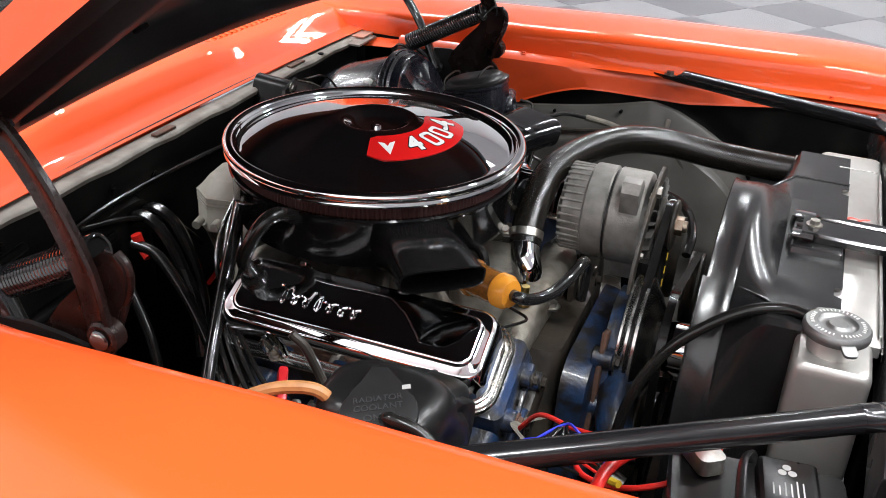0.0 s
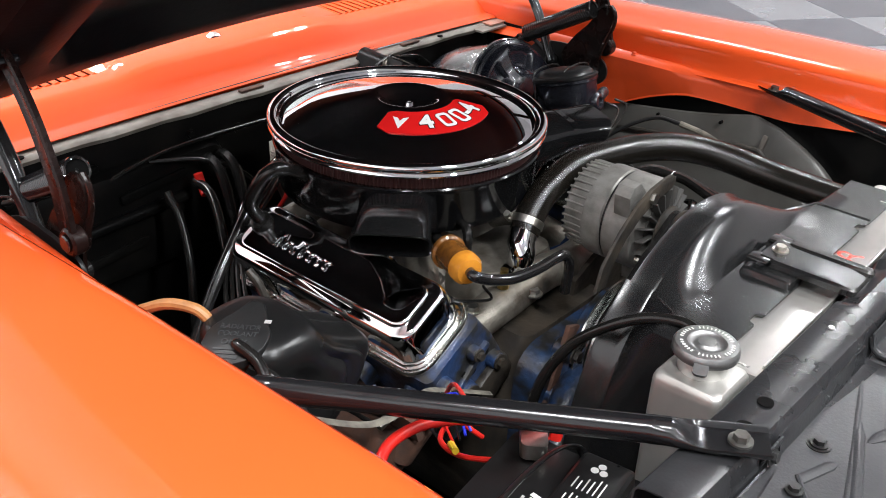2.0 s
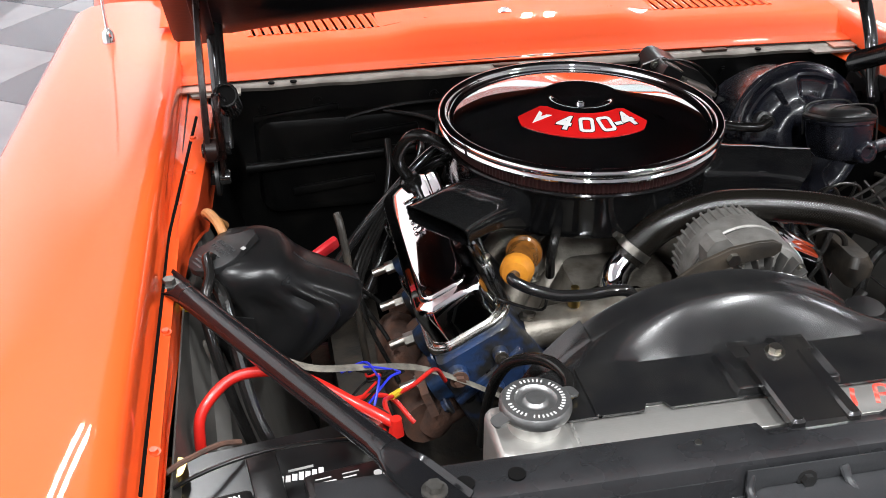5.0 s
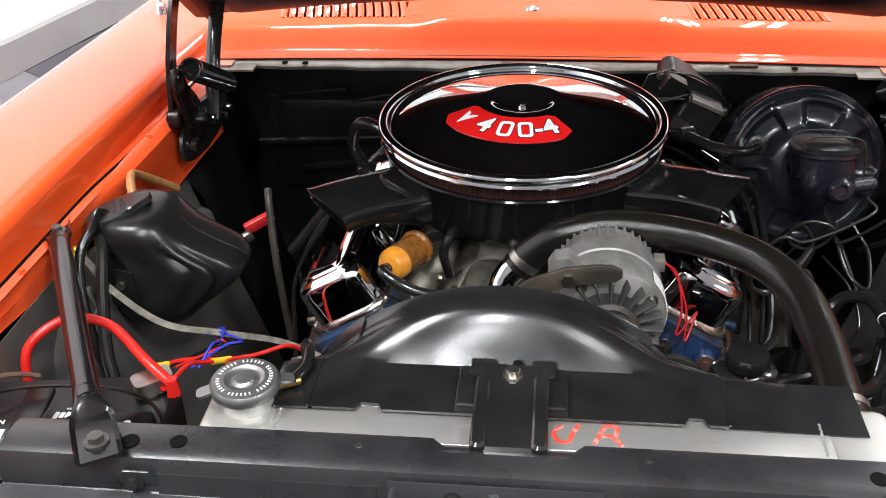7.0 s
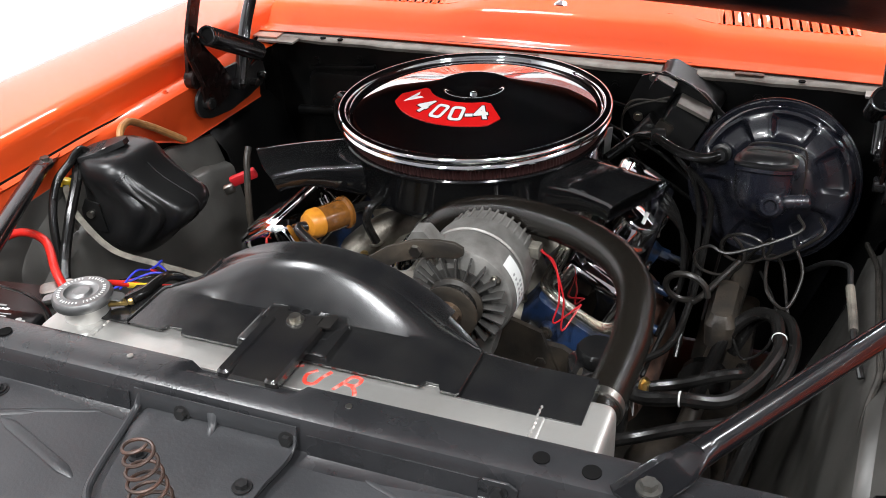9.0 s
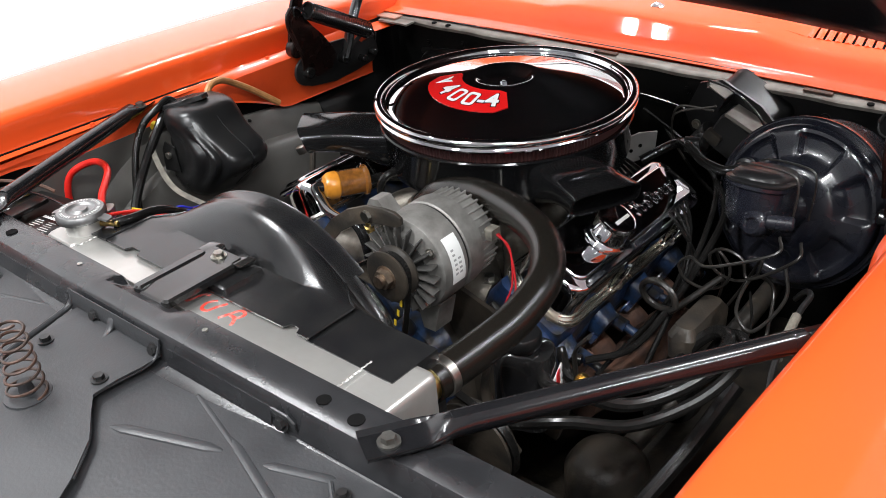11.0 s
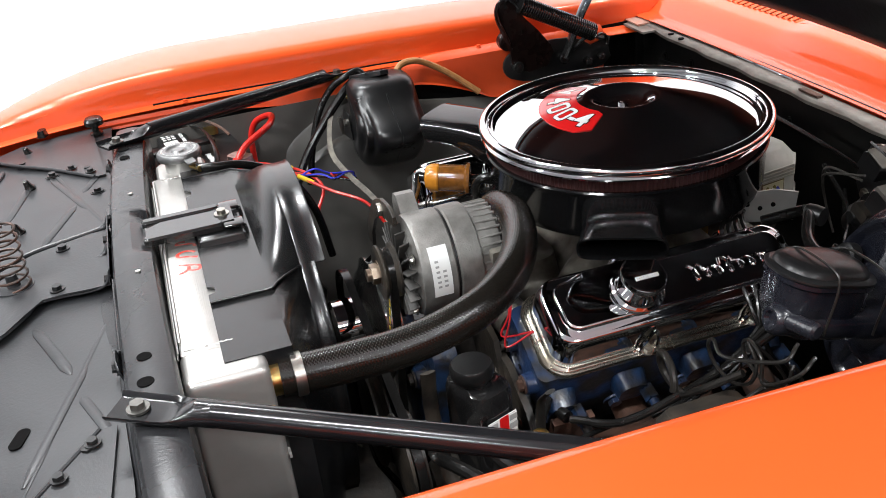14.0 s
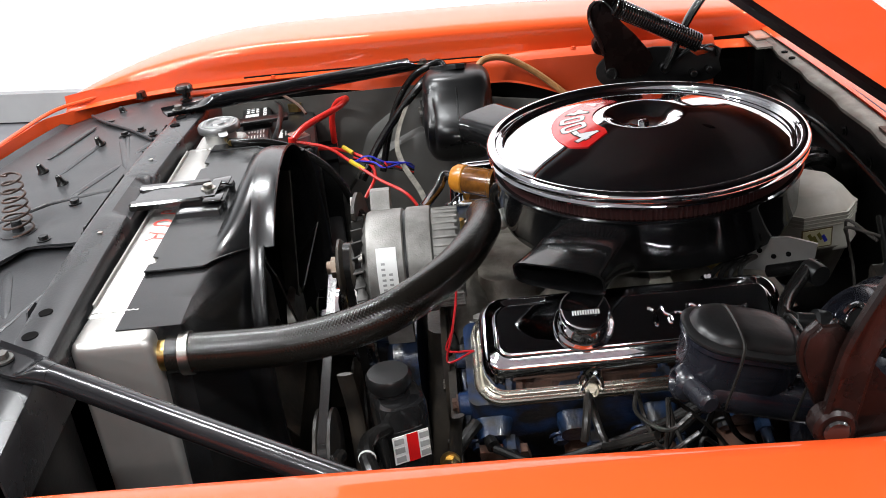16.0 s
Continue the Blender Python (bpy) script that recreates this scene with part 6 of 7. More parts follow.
def fan_shroud():
    s = thing("fan_shroud", "glossy black moulded plastic fan shroud", "fan shroud", (-0.037, -0.58, 0.50))
    cx, cz, R, zp0 = -0.037, 0.721, 0.250, 0.9215
    yr, yb, yf, y0 = -0.541, -0.509, -0.592, -0.660
    def smooth(t):
        t = max(0.0, min(1.0, t))
        return t * t * (3 - 2 * t)
    def column(x, z, a, drop=0.0, front=y0, yb=yb):
        """One line over the moulding from the radiator's edge (x, z) to the back of the ring at the angle a."""
        ca, sa = math.cos(radians(a)), math.sin(radians(a))
        xr, zr = cx + R * ca, cz + R * sa
        out = [(x, front, z - drop), (x, front + 0.025, z - drop), (x, front + 0.045, z - drop)]
        rise = zr - z
        for t in (0.0, 0.12, 0.26, 0.40, 0.54, 0.68, 0.80, 0.90, 0.96, 1.0):
            e = 0.25 * smooth(t) + 0.75 * math.sin(math.pi / 2 * t) if rise > 0 else t ** 1.3
            out.append((x + (xr - x) * (t ** 0.9), yf + 0.006 + (yr - yf - 0.006) * t, z - drop * (1 - t) + rise * e))
        out += [(cx + (R + 0.0012) * ca, yr + 0.003, cz + (R + 0.0012) * sa), (xr, yr + 0.010, zr), (xr, yb - 0.004, zr), (cx + (R + 0.002) * ca, yb, cz + (R + 0.002) * sa)]
        return out
    # upper moulding with two notches over the radiator
    rows = []
    n = 88
    for i in range(n + 1):
        u = i / n
        x = -0.222 + (0.188 + 0.222) * u
        f = y0
        if -0.172 < x < -0.150 or 0.147 < x < 0.169:
            f = y0 + 0.009
        rows.append(column(x, zp0, 128.0 - (128.0 - 49.0) * u, 0.0, f))
    top = part("upper_half", sheet(bmn(), rows, 0.003), SHROUD, s, "semi-gloss domed upper half")
    # lower moulding on the engine's left, tucked under the upper one
    rows = [column(0.184 + 0.134 * i / 12, zp0 - 0.0035 - 0.0015 * i / 12, 49.5 - 29.5 * i / 12, 0.0, y0, -0.522) for i in range(13)]
    rows += [column(0.318 + 0.004 * i, zp0 - 0.006 - 0.40 * i / 8, 20.0 - 62.0 * i / 8, 0.0, -0.640, -0.522) for i in range(1, 9)]
    part("side_half", sheet(bmn(), rows, 0.003), SHROUD, s)
    rows = [column(-0.218 - 0.044 * i / 6, zp0 - 0.0035 - 0.001 * i / 6, 127.5 + 22.5 * i / 6, 0.0, y0, -0.503) for i in range(7)]
    rows += [column(-0.262 - 0.002 * i, zp0 - 0.0045 - 0.40 * i / 8, 150.0 + 60.0 * i / 8, 0.0, -0.655, -0.503) for i in range(1, 9)]
    part("side_half", sheet(bmn(), rows, 0.003), SHROUD, s)
    # seam lip of the upper half
    col = column(0.188, zp0, 49.0)
    part("seam_lip", tube(bmn(), [(x + 0.001, y, z + 0.0005) for x, y, z in col[:13]], 0.0016, 6, 2), SHROUD, top)
    part("rear_ring", lathe(bmn(), [(R - 0.0005, 0), (R - 0.0005, 0.018), (R - 0.003, 0.018), (R - 0.003, 0.0)], Matrix.Translation((cx, -0.5225, cz)) @ rot(90), 80, cap=(False, False)), SHROUD, s)
    # raised pad under the bracket, and the lip of the seam on the other side
    part("bracket_pad", loft(bmn(), [(0.114, 0.066, 0.004, 0.0), (0.110, 0.062, 0.004, 0.0075), (0.106, 0.058, 0.004, 0.009)], Matrix.Translation((-0.020, -0.625, zp0 - 0.0005))), SHROUD, top)
    col = column(-0.222, zp0, 128.0)
    part("seam_lip", tube(bmn(), [(x - 0.001, y, z + 0.0005) for x, y, z in col[:13]], 0.0016, 6, 2), SHROUD, top)
    for x in (-0.052, -0.044, 0.010, 0.018):
        part("moulded_rib", box(bmn(), (x, -0.600, zp0 + 0.004), (0.003, 0.022, 0.010), rot(8), 0.0008, 1), SHROUD, top)
    # upper mount bracket: two rails on a folded plate, hooked over the support
    b = thing("radiator_bracket", "gloss black pressed radiator hold-down bracket", "bracket", (-0.018, -0.68, 0.92))
    bx = -0.020
    def strap(x0, x1, lift):
        return [[(x, y, z + lift) for y, z in ((-0.728, 0.902), (-0.726, 0.928), (-0.720, 0.9345), (-0.70, 0.937), (-0.66, 0.937), (-0.63, 0.937), (-0.604, 0.938))] for x in (x0, (x0 + x1) / 2, x1)]
    part("plate", sheet(bmn(), strap(bx - 0.027, bx + 0.027, -0.001), -0.003), BLACKG, b)
    for k in (-1, 1):
        part("raised_rail", loft(bmn(), [(0.015, 0.106, 0.004, 0.931), (0.015, 0.106, 0.005, 0.9385), (0.010, 0.101, 0.004, 0.9415)], Matrix.Translation((bx + k * 0.0285, -0.672, 0))), BLACKG, b)
        part("foot", box(bmn(), (bx + k * 0.031, -0.606, 0.9370), (0.024, 0.026, 0.003), bev=0.001), BLACKG, b)
    part("bolt_hole", cyl(bmn(), (bx + 0.004, -0.600, 0.9395), (bx + 0.004, -0.600, 0.9398), 0.005, n=14), PLENUM, b)
    h = bmn()
    hexbolt(h, (bx, -0.618, 0.9385), (0, 0, 1), 0.0070, 0.008)
    part("bolt", h, STEEL, b, "zinc plated flange bolt")


fan_shroud()


def clamp(parent, p, d, r):
    d = Vector(d).normalized()
    c = Vector(p)
    m, _ = axis_matrix(c - d * 0.006, c + d * 0.006)
    part("band", lathe(bmn(), [(r, 0), (r + 0.0012, 0.0005), (r + 0.0012, 0.0115), (r, 0.012)], m, 32), STEEL, parent)
    part("screw", box(bmn(), m @ Vector((r + 0.006, 0, 0.006)), (0.011, 0.020, 0.012), m.to_3x3().to_4x4(), 0.002), STEEL, parent)
    b = bmn()
    cyl(b, m @ Vector((r + 0.006, 0.009, 0.006)), m @ Vector((r + 0.006, 0.020, 0.006)), 0.0055, n=6)
    part("screw_head", b, STEEL, parent)


def upper_hose():
    h = thing("radiator_hose", "thick black reinforced upper radiator hose", "hose", (0.3, -0.45, 0.85))
    pts = [(-0.030, -0.240, 0.826), (-0.008, -0.236, 0.850), (0.030, -0.236, 0.878), (0.102, -0.238, 0.895), (0.196, -0.268, 0.901), (0.268, -0.313, 0.901), (0.310, -0.372, 0.893), (0.324, -0.453, 0.882), (0.323, -0.53, 0.8795), (0.319, -0.605, 0.880)]
    part("hose", tube(bmn(), pts, 0.0232, 28, 12), WEAVE, h)
    clamp(h, (-0.020, -0.238, 0.838), (0.022, 0.004, 0.026), 0.0238)
    clamp(h, (0.3205, -0.585, 0.880), (0, 1, 0), 0.0238)
    t = thing("thermostat_housing", "chrome thermostat housing elbow", "thermostat housing", (-0.05, -0.25, 0.76))
    part("elbow", tube(bmn(), [(-0.052, -0.256, 0.765), (-0.051, -0.254, 0.795), (-0.044, -0.246, 0.812), (-0.028, -0.239, 0.828)], 0.0215, 20), CHROME, t)
    part("flange", loft(bmn(), [(0.085, 0.045, 0.015, 0.764), (0.085, 0.045, 0.015, 0.776), (0.06, 0.042, 0.015, 0.782)], Matrix.Translation((-0.052, -0.256, 0))), CHROME, t)
    for k in (-1, 1):
        b = bmn()
        hexbolt(b, (-0.052 + k * 0.034, -0.256, 0.776), (0, 0, 1), 0.008, 0.008)
        part("bolt", b, CHROME, t)
    part("temperature_sender", lathe(bmn(), [(0.009, 0), (0.009, 0.012), (0.006, 0.014), (0.006, 0.03)], Matrix.Translation((-0.115, -0.27, 0.778)), 12), BRASS, t)


upper_hose()


def fuel_filter():
    f = thing("fuel_filter", "amber see-through inline fuel filter with black hoses", "fuel filter", (-0.19, -0.24, 0.83))
    a, b = Vector((-0.202, -0.272, 0.842)), Vector((-0.172, -0.208, 0.836))
    m, L = axis_matrix(a, b)
    part("front_cap", lathe(bmn(), [(0.004, -0.008), (0.018, -0.004), (0.023, 0.004), (0.0235, 0.016), (0.022, 0.018)], m, 32), AMBER, f, "orange plastic end cap")
    part("bowl", lathe(bmn(), [(0.0215, 0.017), (0.022, 0.020), (0.0225, L - 0.01), (0.026, L - 0.007), (0.026, L - 0.002), (0.012, L)], m, 32), AMBERDK, f, "see-through amber bowl")
    part("inlet_hose", tube(bmn(), [m @ Vector((0, 0, -0.004)), m @ Vector((0.0, 0.0, -0.02)), (-0.188, -0.300, 0.833), (-0.155, -0.315, 0.828), (-0.115, -0.327, 0.832), (-0.085, -0.335, 0.840), (-0.065, -0.338, 0.838), (-0.052, -0.338, 0.815), (-0.05, -0.335, 0.77)], 0.0080, 14), BLACKG, f)
    part("outlet_hose", tube(bmn(), [m @ Vector((0, 0, L)), (-0.160, -0.180, 0.832), (-0.13, -0.15, 0.828), (-0.10, -0.11, 0.825)], 0.0075, 12), RUBBER, f)
    part("vacuum_hose", tube(bmn(), [(-0.13, -0.20, 0.785), (-0.135, -0.215, 0.83), (-0.125, -0.20, 0.855), (-0.11, -0.15, 0.845)], 0.007, 10), RUBBER, f)
    part("thin_line", tube(bmn(), [(-0.235, -0.25, 0.80), (-0.215, -0.275, 0.80), (-0.17, -0.29, 0.79), (-0.15, -0.26, 0.79)], 0.0022, 6), RUBBER, f)


fuel_filter()

# ---- right side of the bay ----
DARKLINE = mat("dark_steel_line", (0.014, 0.013, 0.012), 0.28, 0.2, color2=(0.024, 0.021, 0.018), patch=60)


def battery():
    b = thing("battery", "black car battery with printed white warnings", "battery", (-0.53, -0.60, 0.62))
    m = Matrix.Translation((-0.535, -0.622, 0.015)) @ rot(0, 0, 8)
    case = part("case", loft(bmn(), [(0.255, 0.165, 0.008, 0.62), (0.26, 0.17, 0.008, 0.80), (0.262, 0.172, 0.01, 0.818), (0.256, 0.166, 0.01, 0.824)], m), PLASTIC, b)
    rr = random.Random(7)
    for k in (-1, 1):
        mc = m @ Matrix.Translation((k * 0.074, -0.026, 0.0))
        vc = part("vent_cover", loft(bmn(), [(0.098, 0.058, 0.006, 0.822), (0.096, 0.056, 0.006, 0.838), (0.088, 0.049, 0.006, 0.841)], mc), PLASTIC, case)
        if k < 0:
            g = glyphs("DANGER / POISON", 0.0088, 0.0003, 0.0002)
            g.transform(mc @ Matrix.Translation((-0.001, 0.0165, 0.8413)))
            part("warning_text", g, WHITE, vc)
        if k < 0:
            for col in range(3):
                for row in range(3):
                    part("print_dot", cyl(bmn(), mc @ Vector((-0.030 + 0.012 * col, 0.002 - 0.009 * row, 0.8408)), mc @ Vector((-0.030 + 0.012 * col, 0.002 - 0.009 * row, 0.8414)), 0.0036, n=14), WHITE, vc)
            part("print_label", box(bmn(), mc @ Vector((0.024, -0.008, 0.8412)), (0.034, 0.026, 0.0006), rot(0, 0, 8)), PALEPRINT, vc)
            for row in range(3):
                part("print_bar", box(bmn(), mc @ Vector((0.024, -0.001 - 0.007 * row, 0.8417)), (0.026, 0.0022, 0.0005), rot(0, 0, 8)), GREYPRINT, vc)
        else:
            for col in range(2):
                for row in range(6):
                    w = rr.uniform(0.012, 0.024)
                    part("print_bar", box(bmn(), mc @ Vector((-0.038 + 0.027 * col + w / 2, 0.016 - 0.0056 * row, 0.8412)), (w, 0.0014, 0.0005), rot(0, 0, 8)), PALEPRINT if rr.random() < 0.6 else GREYPRINT, vc)
            for q in range(3):
                part("print_ring", lathe(bmn(), [(0.0030, 0), (0.0042, 0), (0.0042, 0.0005), (0.0030, 0.0005)], mc @ Matrix.Translation((0.026 + 0.0055 * math.cos(2.1 * q), 0.002 + 0.0055 * math.sin(2.1 * q), 0.8410)), 16), PALEPRINT, vc)
    for i in range(7):
        part("brand_bar", box(bmn(), m @ Vector((0.006 + 0.0068 * i, 0.018, 0.8247)), (0.0050, 0.009 + 0.002 * (i % 3 == 0), 0.0008), rot(0, 0, 8) @ rot(0, 0, -12)), WHITE, case)
    part("brand_bar", box(bmn(), m @ Vector((0.028, 0.0285, 0.8247)), (0.026, 0.003, 0.0008), rot(0, 0, 8)), GREYPRINT, case)
    part("carry_strap", tube(bmn(), [m @ Vector(p) for p in ((-0.132, -0.012, 0.80), (-0.128, 0.0, 0.828), (-0.10, 0.016, 0.848), (-0.02, 0.026, 0.860), (0.07, 0.022, 0.857), (0.118, 0.010, 0.842), (0.134, -0.004, 0.80))], 0.0055, 8, 8, flat=0.4), PLASTIC, b)
    for k in (-1, 1):
        part("terminal", lathe(bmn(), [(0.012, 0.822), (0.009, 0.824), (0.0085, 0.842)], m @ Matrix.Translation((k * 0.105, 0.05, 0)), 16), STEEL, b)
    part("terminal_clamp", loft(bmn(), [(0.045, 0.028, 0.008, 0.828), (0.045, 0.028, 0.008, 0.846)], m @ Matrix.Translation((0.108, 0.055, 0)) @ rot(0, 0, 30)), STEEL, b)
    part("terminal_clamp", loft(bmn(), [(0.045, 0.028, 0.008, 0.828), (0.045, 0.028, 0.008, 0.844)], m @ Matrix.Translation((-0.105, 0.055, 0)) @ rot(0, 0, -20)), BRASS, b)
    part("hold_down", box(bmn(), m @ Vector((-0.010, -0.035, 0.846)), (0.030, 0.145, 0.008), rot(0, 0, 8), 0.002), PLASTIC, b)
    part("tray", box(bmn(), (-0.535, -0.622, 0.62), (0.30, 0.22, 0.03), rot(0, 0, 8), 0.006), BLACKS, b)
    # red cables
    c = thing("battery_cable", "thick red battery cable looping to the inner fender", "cable", (-0.45, -0.5, 0.80), "wiring")
    part("jacket", tube(bmn(), [(-0.408, -0.562, 0.858), (-0.446, -0.538, 0.872), (-0.510, -0.484, 0.880), (-0.570, -0.472, 0.877), (-0.608, -0.497, 0.858), (-0.616, -0.512, 0.825), (-0.614, -0.515, 0.76)], 0.0062, 12), REDW, c)
    part("jacket", tube(bmn(), [(-0.42, -0.56, 0.850), (-0.445, -0.545, 0.828), (-0.47, -0.49, 0.812), (-0.45, -0.44, 0.795), (-0.40, -0.42, 0.78), (-0.37, -0.44, 0.75)], 0.0032, 10), REDW, c)
    part("jacket", tube(bmn(), [(-0.412, -0.555, 0.856), (-0.412, -0.50, 0.838), (-0.398, -0.46, 0.812), (-0.365, -0.41, 0.785), (-0.33, -0.36, 0.765), (-0.31, -0.33, 0.72)], 0.0030, 8), REDW, c)
    part("yellow_joint", tube(bmn(), [(-0.400, -0.462, 0.813), (-0.386, -0.437, 0.799)], 0.0042, 8), YELLOW, c)
    part("yellow_joint", tube(bmn(), [(-0.472, -0.480, 0.815), (-0.458, -0.462, 0.806)], 0.0042, 8), YELLOW, c)
    part("red_boot", loft(bmn(), [(0.016, 0.014, 0.005, 0.838), (0.012, 0.011, 0.005, 0.860)], Matrix.Translation((-0.408, -0.562, 0.006)) @ rot(0, 0, 20)), REDW, c)
    w = thing("wire_bundle", "loose tangle of blue, red and black wires", "wires", (-0.42, -0.42, 0.78), "wiring")
    for k in range(5):
        part("wire", tube(bmn(), [(-0.42 - 0.01 * k, -0.46, 0.80), (-0.41 + 0.015 * math.sin(k), -0.43 + 0.01 * k, 0.815 - 0.008 * k), (-0.39 - 0.02 * math.cos(2 * k), -0.40, 0.80), (-0.42, -0.36 - 0.01 * k, 0.79), (-0.45 + 0.01 * k, -0.35, 0.77)], 0.0017, 6), BLUEW if k < 2 else (REDW if k == 3 else RUBBER), w)
    part("black_loom", tube(bmn(), [(-0.60, -0.30, 0.90), (-0.585, -0.325, 0.885), (-0.575, -0.37, 0.84), (-0.56, -0.42, 0.78), (-0.53, -0.46, 0.72)], 0.0085, 10), RUBBER, w)
    part("ground_wire", tube(bmn(), [(-0.638, -0.62, 0.885), (-0.62, -0.60, 0.88), (-0.59, -0.57, 0.868), (-0.57, -0.555, 0.855)], 0.003, 6), RUST, w)
    part("taped_loom", tube(bmn(), [(-0.625, -0.31, 0.866), (-0.60, -0.335, 0.866), (-0.565, -0.36, 0.845), (-0.494, -0.379, 0.808), (-0.42, -0.368, 0.788), (-0.35, -0.335, 0.752), (-0.29, -0.325, 0.715), (-0.22, -0.34, 0.68)], 0.0050, 8, 8, flat=0.14), TAPE, w, "dusty cloth-taped wiring loom")
    part("connector", box(bmn(), (-0.630, -0.305, 0.868), (0.018, 0.014, 0.014), rot(0, 20, 30), 0.002), YELLOW, w)


battery()


CAPBLK = mat("matt_black_plastic", (0.010, 0.010, 0.0105), 0.42, color2=(0.015, 0.015, 0.015), patch=20, bump=0.08, scale=180, spec=0.3)


def canister():
    c = thing("coolant_reservoir", "black moulded plastic coolant overflow bottle", "reservoir", (-0.515, -0.255, 0.70))
    def smooth(t):
        t = max(0.0, min(1.0, t))
        return t * t * (3 - 2 * t)
    # (height, x towards the fender, x towards the engine, half length)
    prof = [(0.690, -0.580, -0.500, 0.045), (0.700, -0.592, -0.488, 0.056), (0.720, -0.600, -0.478, 0.062), (0.750, -0.606, -0.462, 0.066), (0.785, -0.609, -0.442, 0.068), (0.815, -0.610, -0.428, 0.069), (0.835, -0.610, -0.420, 0.069), (0.848, -0.610, -0.420, 0.068), (0.858, -0.609, -0.428, 0.067), (0.870, -0.608, -0.448, 0.066), (0.884, -0.607, -0.470, 0.066), (0.898, -0.606, -0.486, 0.065), (0.912, -0.604, -0.496, 0.064), (0.922, -0.601, -0.502, 0.060), (0.929, -0.594, -0.510, 0.053), (0.932, -0.584, -0.522, 0.042), (0.933, -0.565, -0.540, 0.02)]
    prof = [(0.752 + (z - 0.690) * 0.523 if z < 0.82 else 0.8201 + (z - 0.82) * 0.87, xa, xb + 0.010 * math.exp(-((z - 0.83) / 0.06) ** 2), hy) for z, xa, xb, hy in prof]
    loops = []
    for z, xa, xb, hy in prof:
        lo = []
        for k in range(72):
            t = 2 * math.pi * k / 72
            ct, st = math.cos(t), math.sin(t)
            g = smooth((z - 0.785) / 0.03) * smooth((0.890 - z) / 0.03)
            dent = 1.0
            for t0, wd, dp in ((-44, 8, 0.13), (-70, 8, 0.15), (-97, 8, 0.13), (-128, 12, 0.12), (58, 16, 0.14)):
                dt = (math.degrees(t) - t0 + 180) % 360 - 180
                dent -= dp * g * math.exp(-(dt / wd) ** 2)
            ux, uy = math.copysign(abs(ct) ** 0.72, ct), math.copysign(abs(st) ** 0.72, st)
            lo.append(((xa + xb) / 2 + (xb - xa) / 2 * ux * dent, -0.257 + hy * uy * dent + 0.10 * (z - 0.83) * 0.15, z))
        loops.append(lo)
    part("bottle", rings(bmn(), loops), PLASTIC, c, sharp=50)
    part("mould_seam", tube(bmn(), [((a + b) / 2 + (b - a) / 2 * 1.0, -0.257, z) for z, a, b, h in prof[2:13]], 0.0016, 6, 3), PLASTIC, c)
    # flat filler cap, tipped towards the fender, with raised wording
    mc = Matrix.Translation((-0.588, -0.268, 0.908)) @ rot(0, -16, 0) @ rot(0, 0, -62)
    out = [(0.037 * math.cos(radians(a)), 0.037 * math.sin(radians(a))) for a in range(-235, 55, 10)] + [(0.022, 0.036), (0.013, 0.054), (-0.004, 0.058), (-0.014, 0.040)]
    nk = part("filler_cap", prism(bmn(), out, 0.009, mc, 0.0015), CAPBLK, c, "flat black cap with raised wording")
    part("filler_neck", cyl(bmn(), mc @ Vector((0, 0, -0.030)), mc @ Vector((0, 0, 0.001)), 0.030, n=28), PLASTIC, c)
    for word, dy, size in (("RADIATOR", 0.016, 0.0095), ("COOLANT", 0.006, 0.0095), ("ONLY", -0.006, 0.0110)):
        g = glyphs(word, size, 0.0004)
        g.transform(mc @ Matrix.Translation((0, dy, 0.0094)))
        part("raised_word", g, CORE, nk)
    for k in range(3):
        part("print_bar", box(bmn(), mc @ Vector((0, -0.016 - 0.006 * k, 0.0093)), (0.040 - 0.008 * k, 0.0024, 0.0008), mc.to_3x3().to_4x4()), CORE, nk)
    part("paint_dab", box(bmn(), mc @ Vector((0.028, 0.026, 0.0094)), (0.008, 0.005, 0.0006), mc.to_3x3().to_4x4()), GREYPRINT, nk)
    part("overflow_hose", tube(bmn(), [(-0.580, -0.216, 0.905), (-0.588, -0.198, 0.920), (-0.600, -0.165, 0.918), (-0.608, -0.13, 0.900), (-0.604, -0.09, 0.872), (-0.59, -0.04, 0.83)], 0.0066, 10, 10), TAN, c, "aged tan rubber hose")
    part("drain_hose", tube(bmn(), [mc @ Vector((0.004, -0.006, 0.004)), mc @ Vector((0.012, -0.016, 0.016)), (-0.598, -0.315, 0.912), (-0.606, -0.345, 0.890), (-0.600, -0.375, 0.85), (-0.585, -0.40, 0.79), (-0.565, -0.42, 0.72)], 0.0068, 12, 10), RUBBER, c)
    part("mounting_tab", prism(bmn(), [(-0.018, 0), (0.020, 0), (0.016, 0.050), (-0.006, 0.058), (-0.016, 0.040)], 0.003, Matrix.Translation((-0.568, -0.325, 0.80)) @ rot(90, 0, 10)), PLASTIC, c)
    part("mounting_screw", cyl(bmn(), (-0.568, -0.327, 0.832), (-0.568, -0.333, 0.832), 0.0065, n=10), STEEL, c)
    t = thing("oil_dipstick", "dipstick tube with a red plastic tag", "dipstick", (-0.43, -0.12, 0.75))
    part("tube", tube(bmn(), [(-0.395, -0.15, 0.60), (-0.41, -0.13, 0.74), (-0.42, -0.10, 0.83), (-0.425, -0.08, 0.855)], 0.006, 10), GREASE, t)
    part("tag", box(bmn(), (-0.447, -0.078, 0.793), (0.012, 0.050, 0.020), rot(20, 10, -60), 0.004), REDTAG, t, "red plastic tag")
    part("tag_end", box(bmn(), (-0.462, -0.104, 0.780), (0.012, 0.02, 0.018), rot(20, 10, -60), 0.004), STEEL, t)
